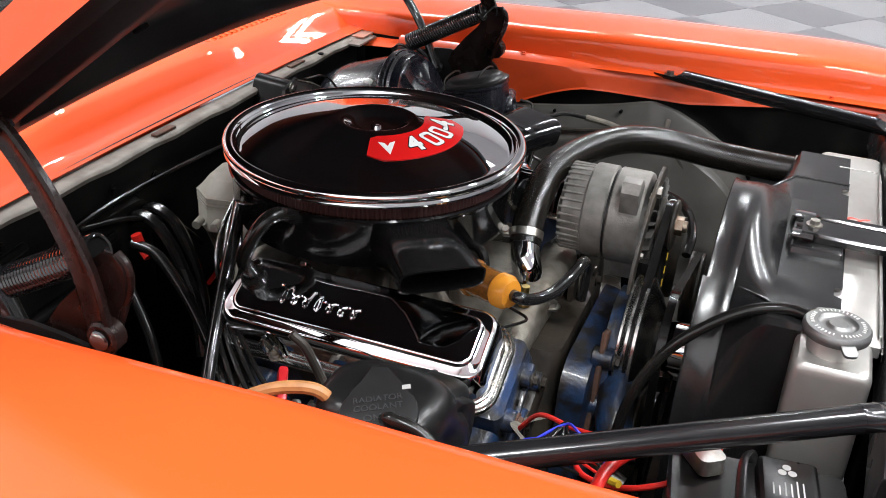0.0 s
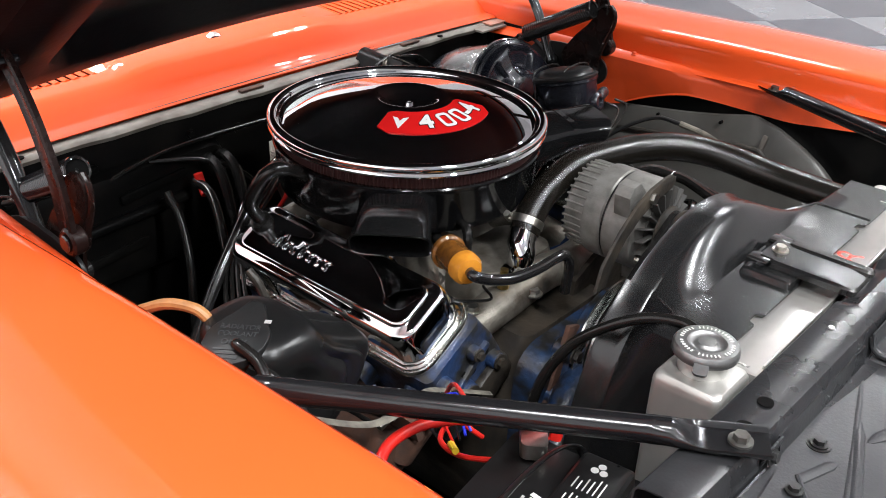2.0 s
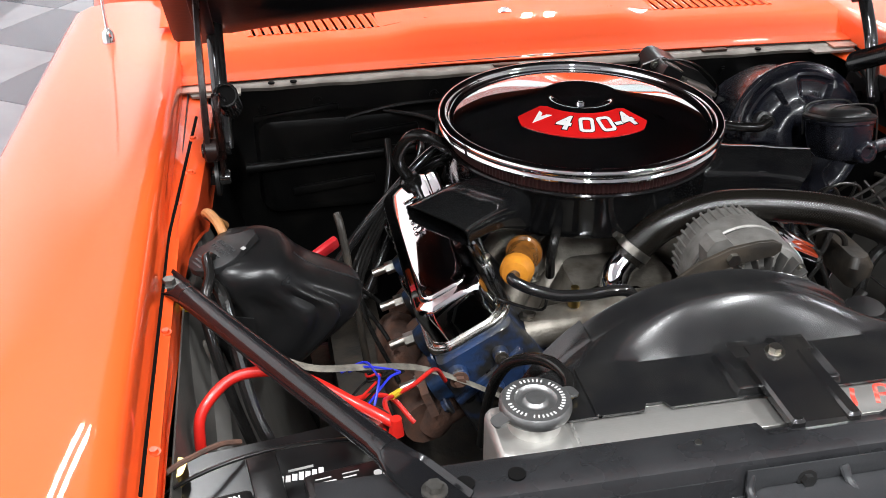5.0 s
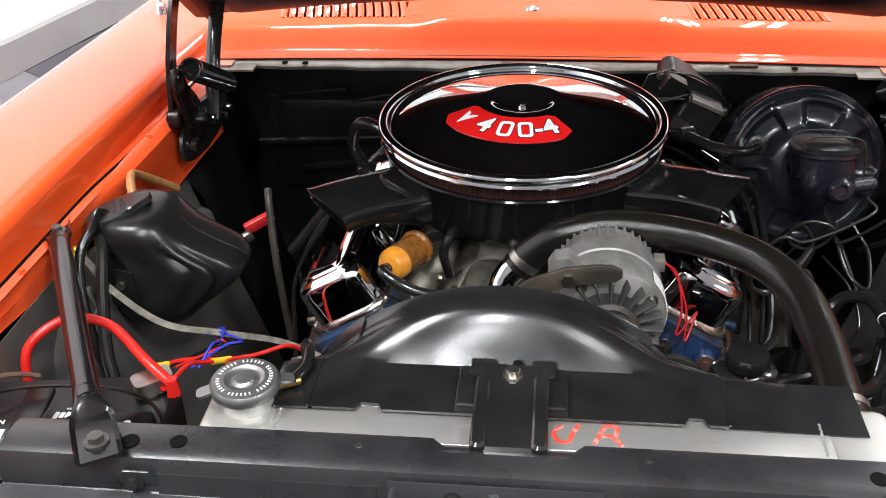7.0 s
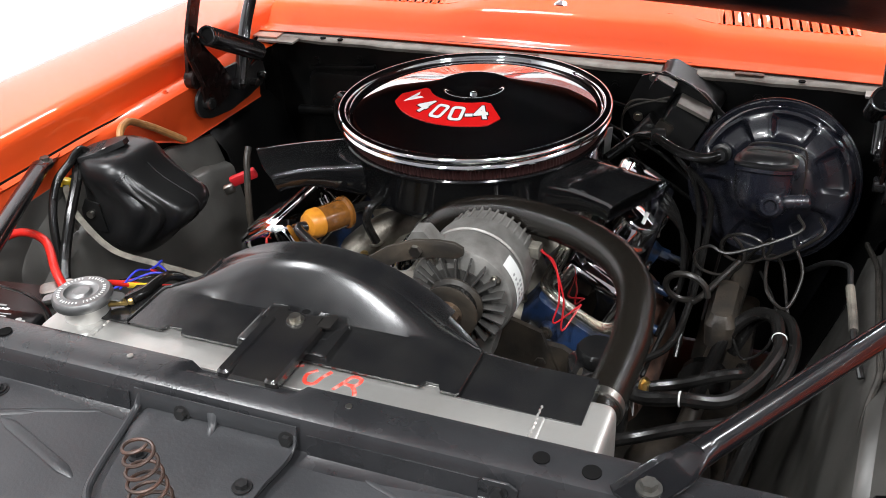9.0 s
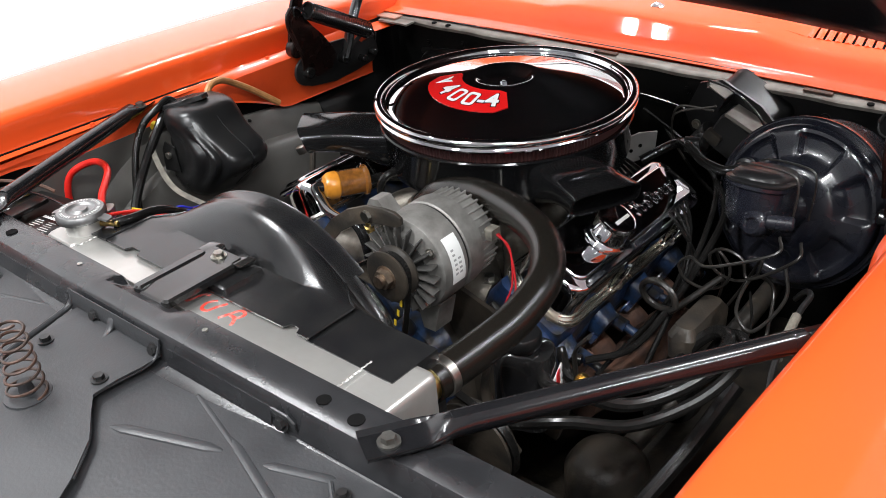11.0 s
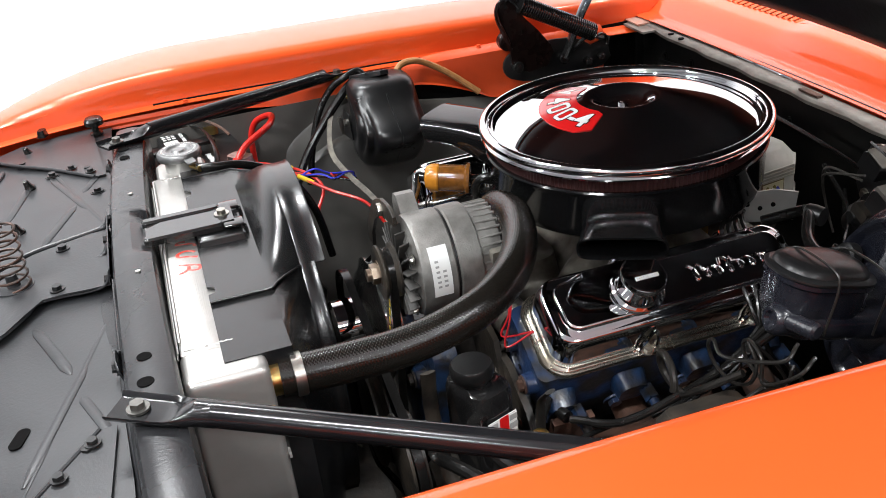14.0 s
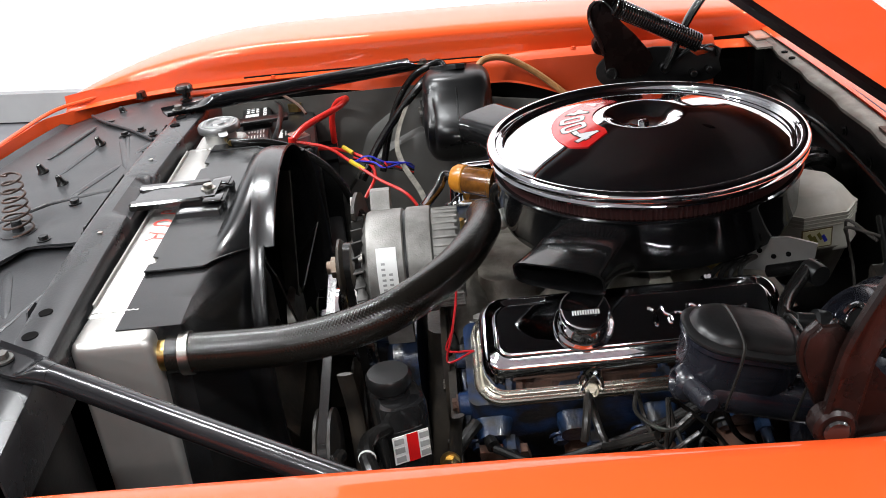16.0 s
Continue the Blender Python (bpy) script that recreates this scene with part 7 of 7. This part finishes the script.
    h = thing("heater_hose", "glossy black heater hose to the firewall", "hose", (-0.25, 0.2, 0.75), "heater hoses")
    part("hose", tube(bmn(), [(-0.165, 0.155, 0.862), (-0.20, 0.135, 0.862), (-0.255, 0.11, 0.845), (-0.32, 0.09, 0.79), (-0.385, 0.07, 0.725), (-0.44, 0.05, 0.66)], 0.0095, 12, 10), BLACKG, h)
    h3 = thing("heater_hose", "black heater hose over the rear of the engine", "hose", (-0.3, 0.25, 0.75), "heater hoses")
    part("hose", tube(bmn(), [(-0.24, 0.29, 0.80), (-0.245, 0.24, 0.79), (-0.29, 0.15, 0.74), (-0.34, 0.08, 0.68), (-0.38, 0.04, 0.62)], 0.0085, 12, 10), RUBBER, h3)
    part("hose_tip", tube(bmn(), [(-0.238, 0.285, 0.815), (-0.237, 0.28, 0.80), (-0.242, 0.262, 0.785)], 0.008, 10), REDW, h3, "red wire end")
    h4 = thing("heater_hose", "pair of black hoses from the heater core", "hose", (-0.2, 0.3, 0.78), "heater hoses")
    for k in range(2):
        part("hose", tube(bmn(), [(-0.20 + 0.03 * k, 0.345, 0.80), (-0.20 + 0.03 * k, 0.30, 0.825), (-0.21 + 0.03 * k, 0.25, 0.80), (-0.24 + 0.02 * k, 0.19, 0.73), (-0.27, 0.16, 0.66)], 0.0095, 10, 10), RUBBER, h4)
    cd = thing("wire_conduit", "ribbed black split conduit hanging at the firewall", "wires", (-0.3, 0.25, 0.7), "wiring")
    part("conduit", tube(bmn(), [(-0.30, 0.285, 0.80), (-0.302, 0.25, 0.76), (-0.318, 0.21, 0.70), (-0.34, 0.18, 0.63), (-0.35, 0.16, 0.55)], 0.0075, 12, 24, rfun=lambda f: 1 + 0.07 * math.sin(f * 300)), RUBBER, cd)
    p = thing("firewall_pipe", "dark steel pipe clamped along the firewall", "pipe", (-0.4, 0.3, 0.76))
    part("pipe", tube(bmn(), [(-0.56, 0.325, 0.745), (-0.45, 0.318, 0.755), (-0.34, 0.315, 0.762), (-0.24, 0.318, 0.765)], 0.010, 12), FIREW, p)


canister()


def pressed_loom():
    """Wires that run along the firewall and behind the air cleaner."""
    w = thing("firewall_loom", "thin black wires clipped along the firewall", "wires", (0, 0.33, 0.8), "wiring")
    for k, pts in enumerate((((-0.46, 0.335, 0.80), (-0.3, 0.33, 0.845), (-0.12, 0.33, 0.85), (0.1, 0.325, 0.84), (0.2, 0.31, 0.82)), ((0.06, 0.30, 0.83), (0.16, 0.27, 0.80), (0.24, 0.20, 0.80), (0.31, 0.14, 0.78)), ((0.10, 0.31, 0.80), (0.2, 0.24, 0.76), (0.3, 0.2, 0.72)), ((-0.30, 0.33, 0.84), (-0.22, 0.30, 0.83), (-0.16, 0.27, 0.80), (-0.13, 0.25, 0.76)))):
        part("wire", tube(bmn(), pts, 0.004, 8), RUBBER, w)


pressed_loom()


# ---- left side of the bay ----
def booster():
    c = Vector((0.433, 0.125, 0.810))
    cx, y1 = c.x, 0.115
    m = Matrix.Translation(c) @ rot(74)
    b = thing("brake_booster", "round black vacuum brake booster on the firewall", "brake booster", tuple(c))
    prof = [(0.09, -0.19), (0.112, -0.17), (0.124, -0.13), (0.126, -0.030), (0.1315, -0.026), (0.133, -0.016), (0.1315, -0.006), (0.126, -0.002), (0.1235, 0.008), (0.120, 0.013), (0.115, 0.0155), (0.110, 0.0165), (0.106, 0.017), (0.102, 0.0175), (0.096, 0.018), (0.088, 0.019), (0.080, 0.021), (0.074, 0.024), (0.066, 0.030), (0.058, 0.034), (0.04, 0.036)]
    loops = []
    for r, z in prof:
        lo = []
        for i in range(144):
            t = 2 * math.pi * i / 144
            u = abs((t + 0.2) % (math.pi / 3) - math.pi / 6)
            side = max(0.0, min(1.0, (0.36 - u) / 0.10))
            band = max(0.0, min(1.0, (r - 0.068) / 0.008)) * max(0.0, min(1.0, (0.1165 - r) / 0.008))
            lo.append(m @ Vector((r * math.cos(t), r * math.sin(t), z - 0.011 * side * side * (3 - 2 * side) * band)))
        loops.append(lo)
    shell = part("shell", rings(bmn(), loops), BOOST, b)
    part("rim_clamp", lathe(bmn(), [(0.1335, -0.022), (0.136, -0.020), (0.136, -0.012), (0.1335, -0.010)], m, 72), BOOST, shell)
    part("check_valve", lathe(bmn(), [(0.016, 0), (0.016, 0.014), (0.011, 0.016), (0.009, 0.035)], m @ Matrix.Translation((-0.084, 0.042, 0.016)), 20), BLACKS, b)
    part("vacuum_hose", tube(bmn(), [m @ Vector((-0.084, 0.042, 0.045)), (0.325, 0.085, 0.858), (0.28, 0.105, 0.856), (0.235, 0.14, 0.86), (0.20, 0.16, 0.845), (0.16, 0.12, 0.82)], 0.0085, 12), RUBBER, b)
    part("hose_elbow", lathe(bmn(), [(0.013, 0), (0.014, 0.012), (0.013, 0.024)], Matrix.Translation((0.228, 0.143, 0.858)) @ rot(0, 90, 20), 16), PLASTIC, b)
    m = Matrix.Translation((0.008, -0.020, 0.008)) @ m
    mc = thing("master_cylinder", "dull black cast master cylinder with wire bail", "master cylinder", tuple(m @ Vector((0, 0, 0.1))))
    up = m @ Matrix.Translation((-0.016, 0, 0.115)) @ rot(-90)
    part("body", loft(bmn(), [(0.056, 0.085, 0.024, -0.014), (0.074, 0.108, 0.030, 0.0), (0.080, 0.116, 0.032, 0.020), (0.082, 0.120, 0.034, 0.044), (0.088, 0.126, 0.036, 0.047), (0.088, 0.126, 0.036, 0.052)], up, 8), BOOST, mc)
    part("cover", loft(bmn(), [(0.088, 0.126, 0.038, 0.052), (0.0905, 0.1285, 0.038, 0.054), (0.0905, 0.1285, 0.038, 0.0565), (0.084, 0.122, 0.036, 0.059), (0.078, 0.115, 0.036, 0.0595), (0.076, 0.112, 0.036, 0.064), (0.066, 0.100, 0.032, 0.0685), (0.050, 0.082, 0.024, 0.0705), (0.02, 0.05, 0.009, 0.071)], up, 8), BLACKS, mc)
    part("bore", lathe(bmn(), [(0.025, 0.03), (0.025, 0.140), (0.020, 0.150), (0.020, 0.168), (0.018, 0.174), (0.013, 0.178), (0.010, 0.178), (0.007, 0.173)], m, 28), BOOST, mc)
    part("outlet_boss", cyl(bmn(), m @ Vector((0.015, 0.006, 0.165)), m @ Vector((0.052, 0.010, 0.155)), 0.0105, n=18, bev=0.003), BOOST, mc)
    for zz in (0.065, 0.135):
        part("bail", tube(bmn(), [m @ Vector(p) for p in ((-0.052, 0.02, zz), (-0.051, 0.056, zz), (-0.036, 0.073, zz), (0.024, 0.073, zz), (0.040, 0.056, zz), (0.041, 0.0, zz))], 0.0016, 6), DARKLINE, mc)
    # brake lines
    ln = thing("brake_lines", "coiled steel brake lines below the master cylinder", "brake lines", (0.42, -0.1, 0.70))
    for k in range(2):
        c0 = Vector((0.415 - 0.035 * k, -0.075 - 0.02 * (k % 2), 0.785 - 0.012 * k))
        pts = [m @ Vector((0.07 - 0.03 * k, -0.01, 0.165)), m @ Vector((0.075 - 0.03 * k, -0.03, 0.185))]
        for j in range(8):
            t = j * 0.95 + k
            pts.append((c0.x + 0.036 * math.cos(t), c0.y + 0.006 * j, c0.z + 0.030 * math.sin(t)))
        pts += [(0.40 - 0.03 * k, 0.02, 0.70), (0.36, -0.02 * k, 0.62)]
        part("line", tube(bmn(), pts, 0.0025, 7, 6), DARKLINE, ln)
    part("spring_guard", tube(bmn(), [(0.345 + 0.032 * math.cos(k * 0.35), -0.15 + 0.002 * k, 0.75 + 0.028 * math.sin(k * 0.35)) for k in range(16)] + [(0.41, -0.075, 0.775)], 0.0050, 8, 3), DARKLINE, ln)
    pv = thing("proportioning_valve", "greasy brass brake proportioning valve", "valve", (0.40, -0.12, 0.70))
    part("body", loft(bmn(), [(0.04, 0.12, 0.012, 0.685), (0.045, 0.12, 0.014, 0.72), (0.03, 0.10, 0.012, 0.735)], Matrix.Translation((0.40, -0.12, 0))), GREASE, pv)
    st = thing("steering_gear", "greasy black steering gear box on the frame rail", "steering box", (0.37, -0.28, 0.45))
    part("housing", lathe(bmn(), [(0.05, 0.45), (0.062, 0.47), (0.062, 0.55), (0.05, 0.57), (0.03, 0.58)], Matrix.Translation((0.36, -0.30, 0)), 24), GREASE, st)
    part("column", tube(bmn(), [(0.37, -0.25, 0.56), (0.40, 0.0, 0.62), (0.42, 0.34, 0.70)], 0.016, 12), GREASE, st)
    part("coupling", lathe(bmn(), [(0.04, 0), (0.04, 0.02)], Matrix.Translation((0.385, -0.14, 0.59)) @ rot(75), 20), RUBBER, st)
    hs = thing("steering_hose", "pair of black power steering hoses with pale ties", "hose", (0.4, -0.4, 0.75))
    part("hose", tube(bmn(), [(0.29, -0.36, 0.735), (0.33, -0.395, 0.745), (0.38, -0.395, 0.755), (0.43, -0.37, 0.745), (0.465, -0.31, 0.742), (0.485, -0.25, 0.748), (0.483, -0.219, 0.750), (0.472, -0.175, 0.752), (0.44, -0.155, 0.735), (0.405, -0.175, 0.69), (0.38, -0.22, 0.60)], 0.0095, 10), RUBBER, hs)
    part("hose", tube(bmn(), [(0.30, -0.44, 0.70), (0.34, -0.44, 0.72), (0.39, -0.425, 0.735), (0.45, -0.39, 0.735), (0.49, -0.31, 0.735), (0.505, -0.23, 0.742), (0.490, -0.165, 0.745), (0.45, -0.135, 0.72), (0.42, -0.15, 0.66)], 0.0085, 10), RUBBER, hs)
    for p, d in (((0.378, -0.395, 0.755), (1, 0, 0.1)), ((0.4835, -0.222, 0.7497), (0, 1, 0))):
        mm, _ = axis_matrix(p, tuple(Vector(p) + Vector(d).normalized() * 0.005))
        part("cable_tie", lathe(bmn(), [(0.0096, 0), (0.0103, 0.0006), (0.0103, 0.0022), (0.0096, 0.0026)], mm, 20), PALEPRINT, hs)
    bh = thing("brake_hose", "pale dusty brake hose along the inner fender", "hose", (0.56, -0.2, 0.8))
    part("hose", tube(bmn(), [(0.50, -0.02, 0.74), (0.53, -0.07, 0.79), (0.556, -0.125, 0.822), (0.560, -0.17, 0.824), (0.566, -0.225, 0.816), (0.572, -0.27, 0.80), (0.585, -0.31, 0.775)], 0.0042, 8), BLACKS, bh)
    part("sleeve", tube(bmn(), [(0.5605, -0.180, 0.8235), (0.566, -0.225, 0.816), (0.570, -0.255, 0.806)], 0.0062, 10), TAPE, bh)
    lw = thing("side_loom", "dirty taped wire running down the inner fender", "wires", (0.5, -0.3, 0.8), "wiring")
    part("loom", tube(bmn(), [(0.590, 0.10, 0.735), (0.602, 0.0, 0.757), (0.603, -0.067, 0.769), (0.603, -0.135, 0.776), (0.602, -0.222, 0.790), (0.603, -0.31, 0.800), (0.602, -0.335, 0.796), (0.594, -0.36, 0.765), (0.590, -0.40, 0.72), (0.586, -0.45, 0.66), (0.57, -0.50, 0.58)], 0.0045, 8), DARKTAPE, lw)


booster()


def bay_hoses():
    """Hoses, leads and lines that hang between the engine and the inner fender."""
    h = thing("vacuum_line", "thin black lines hanging beside the engine", "hose", (0.36, 0.0, 0.7), "wiring")
    for pts, r, mt in ((((0.30, 0.12, 0.82), (0.345, 0.06, 0.80), (0.352, -0.02, 0.76), (0.350, -0.12, 0.72), (0.335, -0.20, 0.69), (0.29, -0.25, 0.68)), 0.0055, RUBBER),
                       (((0.27, 0.16, 0.82), (0.31, 0.10, 0.81), (0.335, 0.02, 0.78), (0.345, -0.08, 0.72), (0.34, -0.16, 0.64)), 0.0045, RUBBER),
                       (((0.48, -0.02, 0.79), (0.50, -0.06, 0.76), (0.485, -0.13, 0.74), (0.455, -0.12, 0.76), (0.45, -0.06, 0.78), (0.47, -0.03, 0.75), (0.49, -0.09, 0.70)), 0.0028, DARKLINE),
                       (((0.44, -0.04, 0.74), (0.47, -0.10, 0.72), (0.47, -0.17, 0.70), (0.44, -0.20, 0.69), (0.42, -0.17, 0.70)), 0.0022, RUBBER),
                       (((0.26, -0.27, 0.70), (0.30, -0.30, 0.685), (0.36, -0.30, 0.70), (0.42, -0.30, 0.73), (0.45, -0.27, 0.72), (0.44, -0.21, 0.68)), 0.0085, RUBBER),
                       (((0.50, -0.20, 0.70), (0.47, -0.28, 0.62), (0.44, -0.40, 0.56), (0.42, -0.55, 0.52)), 0.012, RUBBER)):
        part("line", tube(bmn(), pts, r, 10), mt, h)
    part("sleeve", tube(bmn(), [(0.285, -0.252, 0.68), (0.262, -0.258, 0.681)], 0.009, 12), RUBBER, h)


bay_hoses()


def wiper_motor():
    w = thing("wiper_motor", "black wiper motor with a dull metal plate", "wiper motor", (0.25, 0.30, 0.80))
    m = Matrix.Translation((0.252, 0.284, 0.852)) @ rot(90, 0, 0) @ rot(0, 0, -28)
    part("mounting_block", loft(bmn(), [(0.13, 0.10, 0.02, -0.075), (0.12, 0.09, 0.02, 0.001)], m), FIREW, w)
    part("base_plate", prism(bmn(), [(-0.085, -0.045), (-0.05, -0.07), (0.06, -0.06), (0.085, -0.02), (0.07, 0.04), (0.02, 0.055), (-0.06, 0.05), (-0.09, 0.02)], 0.006, m), BLACKS, w)
    part("gear_case", loft(bmn(), [(0.075, 0.070, 0.012, 0.004), (0.073, 0.068, 0.012, 0.05), (0.066, 0.062, 0.010, 0.055)], m @ Matrix.Translation((0.018, -0.004, 0))), BLACKS, w)
    part("cover_plate", loft(bmn(), [(0.062, 0.006, 0.002, 0.008), (0.062, 0.006, 0.002, 0.056)], m @ Matrix.Translation((0.018, 0.0335, 0)) @ rot(0, 0, 4)), LIPGREY, w, "dull metal cover plate")
    part("relay_box", loft(bmn(), [(0.040, 0.030, 0.004, 0.006), (0.038, 0.028, 0.004, 0.044)], m @ Matrix.Translation((-0.048, 0.030, 0))), BLACKS, w)
    part("relay_plate", box(bmn(), m @ Vector((-0.048, 0.0458, 0.026)), (0.036, 0.002, 0.030), m.to_3x3().to_4x4(), 0.0006, 1), LIPGREY, w)
    part("terminal_block", loft(bmn(), [(0.03, 0.018, 0.004, 0.05), (0.03, 0.018, 0.004, 0.064)], m @ Matrix.Translation((-0.008, -0.016, 0))), GREASE, w)
    part("end_knob", lathe(bmn(), [(0.017, 0), (0.017, 0.010), (0.012, 0.014), (0.008, 0.020), (0.0, 0.021)], m @ Matrix.Translation((-0.024, -0.048, 0.034)), 20), BLACKS, w)
    part("motor_can", tube(bmn(), [m @ Vector((-0.02, -0.03, 0.022)), m @ Vector((-0.03, -0.085, 0.022))], 0.022, 20), BLACKS, w)
    part("wire_hoop", tube(bmn(), [m @ Vector(p) for p in ((-0.075, 0.048, 0.03), (-0.03, 0.066, 0.04), (0.02, 0.062, 0.04), (0.055, 0.045, 0.04), (0.07, 0.01, 0.03))], 0.0020, 6), RUBBER, w)
    for x, y in ((-0.07, 0.03), (0.065, 0.025), (-0.055, -0.05), (0.06, -0.045)):
        b = bmn()
        hexbolt(b, m @ Vector((x, y, 0.006)), m.to_3x3() @ Vector((0, 0, 1)), 0.006, 0.006)
        part("bolt", b, STEEL, w)
    for k in range(2):
        part("wire", tube(bmn(), [m @ Vector((-0.03, 0.03 + 0.01 * k, 0.066)), (0.185, 0.205, 0.895 - 0.01 * k), (0.165, 0.215, 0.86), (0.165, 0.225, 0.82), (0.19, 0.22, 0.79)], 0.0020, 8), DARKTAPE, w)


wiper_motor()


def steering_pump():
    p = thing("power_steering_pump", "black power steering pump with ribbed cap", "pump", (0.27, -0.38, 0.62))
    x, y = 0.268, -0.365
    part("reservoir", loft(bmn(), [(0.070, 0.055, 0.02, 0.64), (0.082, 0.062, 0.02, 0.67), (0.082, 0.062, 0.02, 0.755), (0.078, 0.058, 0.02, 0.764), (0.06, 0.05, 0.02, 0.768)], Matrix.Translation((x, y, 0)) @ rot(0, 0, 20)), BLACKG, p)
    cap = part("cap", lathe(bmn(), [(0.020, 0.765), (0.020, 0.774), (0.0265, 0.776), (0.0275, 0.780), (0.0275, 0.790), (0.025, 0.794), (0.0, 0.795)], Matrix.Translation((x, y - 0.006, 0)), 60, shape=lambda t, r: 1 + (0.02 if r > 0.027 and int(t * 30 / math.pi) % 2 else 0)), PLASTIC, p)
    lm = Matrix.Translation((x + 0.0425, y + 0.0145, 0.712)) @ rot(0, 0, 20) @ rot(90, 0, 90)
    lab = part("label", box(bmn(), lm @ Vector((0, 0, 0)), (0.046, 0.040, 0.0012), lm.to_3x3().to_4x4()), WHITE, p, "white and red warning label")
    part("red_band", box(bmn(), lm @ Vector((0.002, 0, 0.0010)), (0.014, 0.040, 0.0012), lm.to_3x3().to_4x4()), REDD, lab)
    for k in range(3):
        for j in (-0.015, 0.017):
            part("print_bar", box(bmn(), lm @ Vector((j, -0.013 + 0.013 * k, 0.0010)), (0.012, 0.008, 0.0012), lm.to_3x3().to_4x4()), GREYPRINT, lab)
    part("pulley", lathe(bmn(), [(0.066, 0), (0.066, 0.004), (0.054, 0.011), (0.066, 0.018), (0.066, 0.022), (0.02, 0.026)], Matrix.Translation((0.255, -0.452, 0.66)) @ rot(90), 36), GREASE, p)
    part("mount_bracket", tube(bmn(), [(x - 0.01, y - 0.06, 0.79), (x - 0.025, y - 0.058, 0.72), (x - 0.005, y - 0.055, 0.66), (x + 0.02, y - 0.05, 0.62)], 0.010, 8, 6, flat=0.3), GREASE, p)
    part("rear_bracket", tube(bmn(), [(x + 0.055, y + 0.075, 0.76), (x + 0.035, y + 0.07, 0.73), (x + 0.04, y + 0.065, 0.68)], 0.008, 8, 6, flat=0.35), DARKLINE, p)
    b = bmn()
    hexbolt(b, (x + 0.05, y + 0.06, 0.69), (1, -0.3, 0.2), 0.009, 0.010)
    part("bolt", b, BRASS, p)


steering_pump()


SPRINGM = mat("rust_tinged_spring_steel", (0.035, 0.026, 0.022), 0.42, 0.3, color2=(0.09, 0.045, 0.03), patch=60, bump=0.2)


def hood_spring():
    s = thing("hood_spring", "rusty coil spring standing on the latch plate", "spring", (-0.012, -0.885, 0.905))
    pts = []
    for k in range(7 * 24 + 1):
        t = k * math.pi / 12
        f = k / 168
        r = 0.0215 - 0.0095 * f
        pts.append((-0.010 - 0.010 * f + r * math.cos(t), -0.898 + 0.010 * f + r * math.sin(t), 0.908 + 0.086 * f))
    part("coil", tube(bmn(), pts, 0.0018, 7, 1), SPRINGM, s)
    part("latch_pin", lathe(bmn(), [(0.027, 0.902), (0.026, 0.908), (0.009, 0.909), (0.007, 0.925)], Matrix.Translation((-0.010, -0.898, 0)), 20), CORE, s)


hood_spring()


def overflow_line():
    h = thing("overflow_hose", "black overflow hose from the radiator neck", "hose", (-0.2, -0.6, 0.9))
    part("hose", tube(bmn(), [(-0.245, -0.632, 0.9265), (-0.236, -0.605, 0.926), (-0.243, -0.565, 0.918), (-0.257, -0.525, 0.895), (-0.270, -0.485, 0.855), (-0.280, -0.455, 0.79), (-0.285, -0.44, 0.70)], 0.0068, 12), RUBBER, h)


overflow_line()
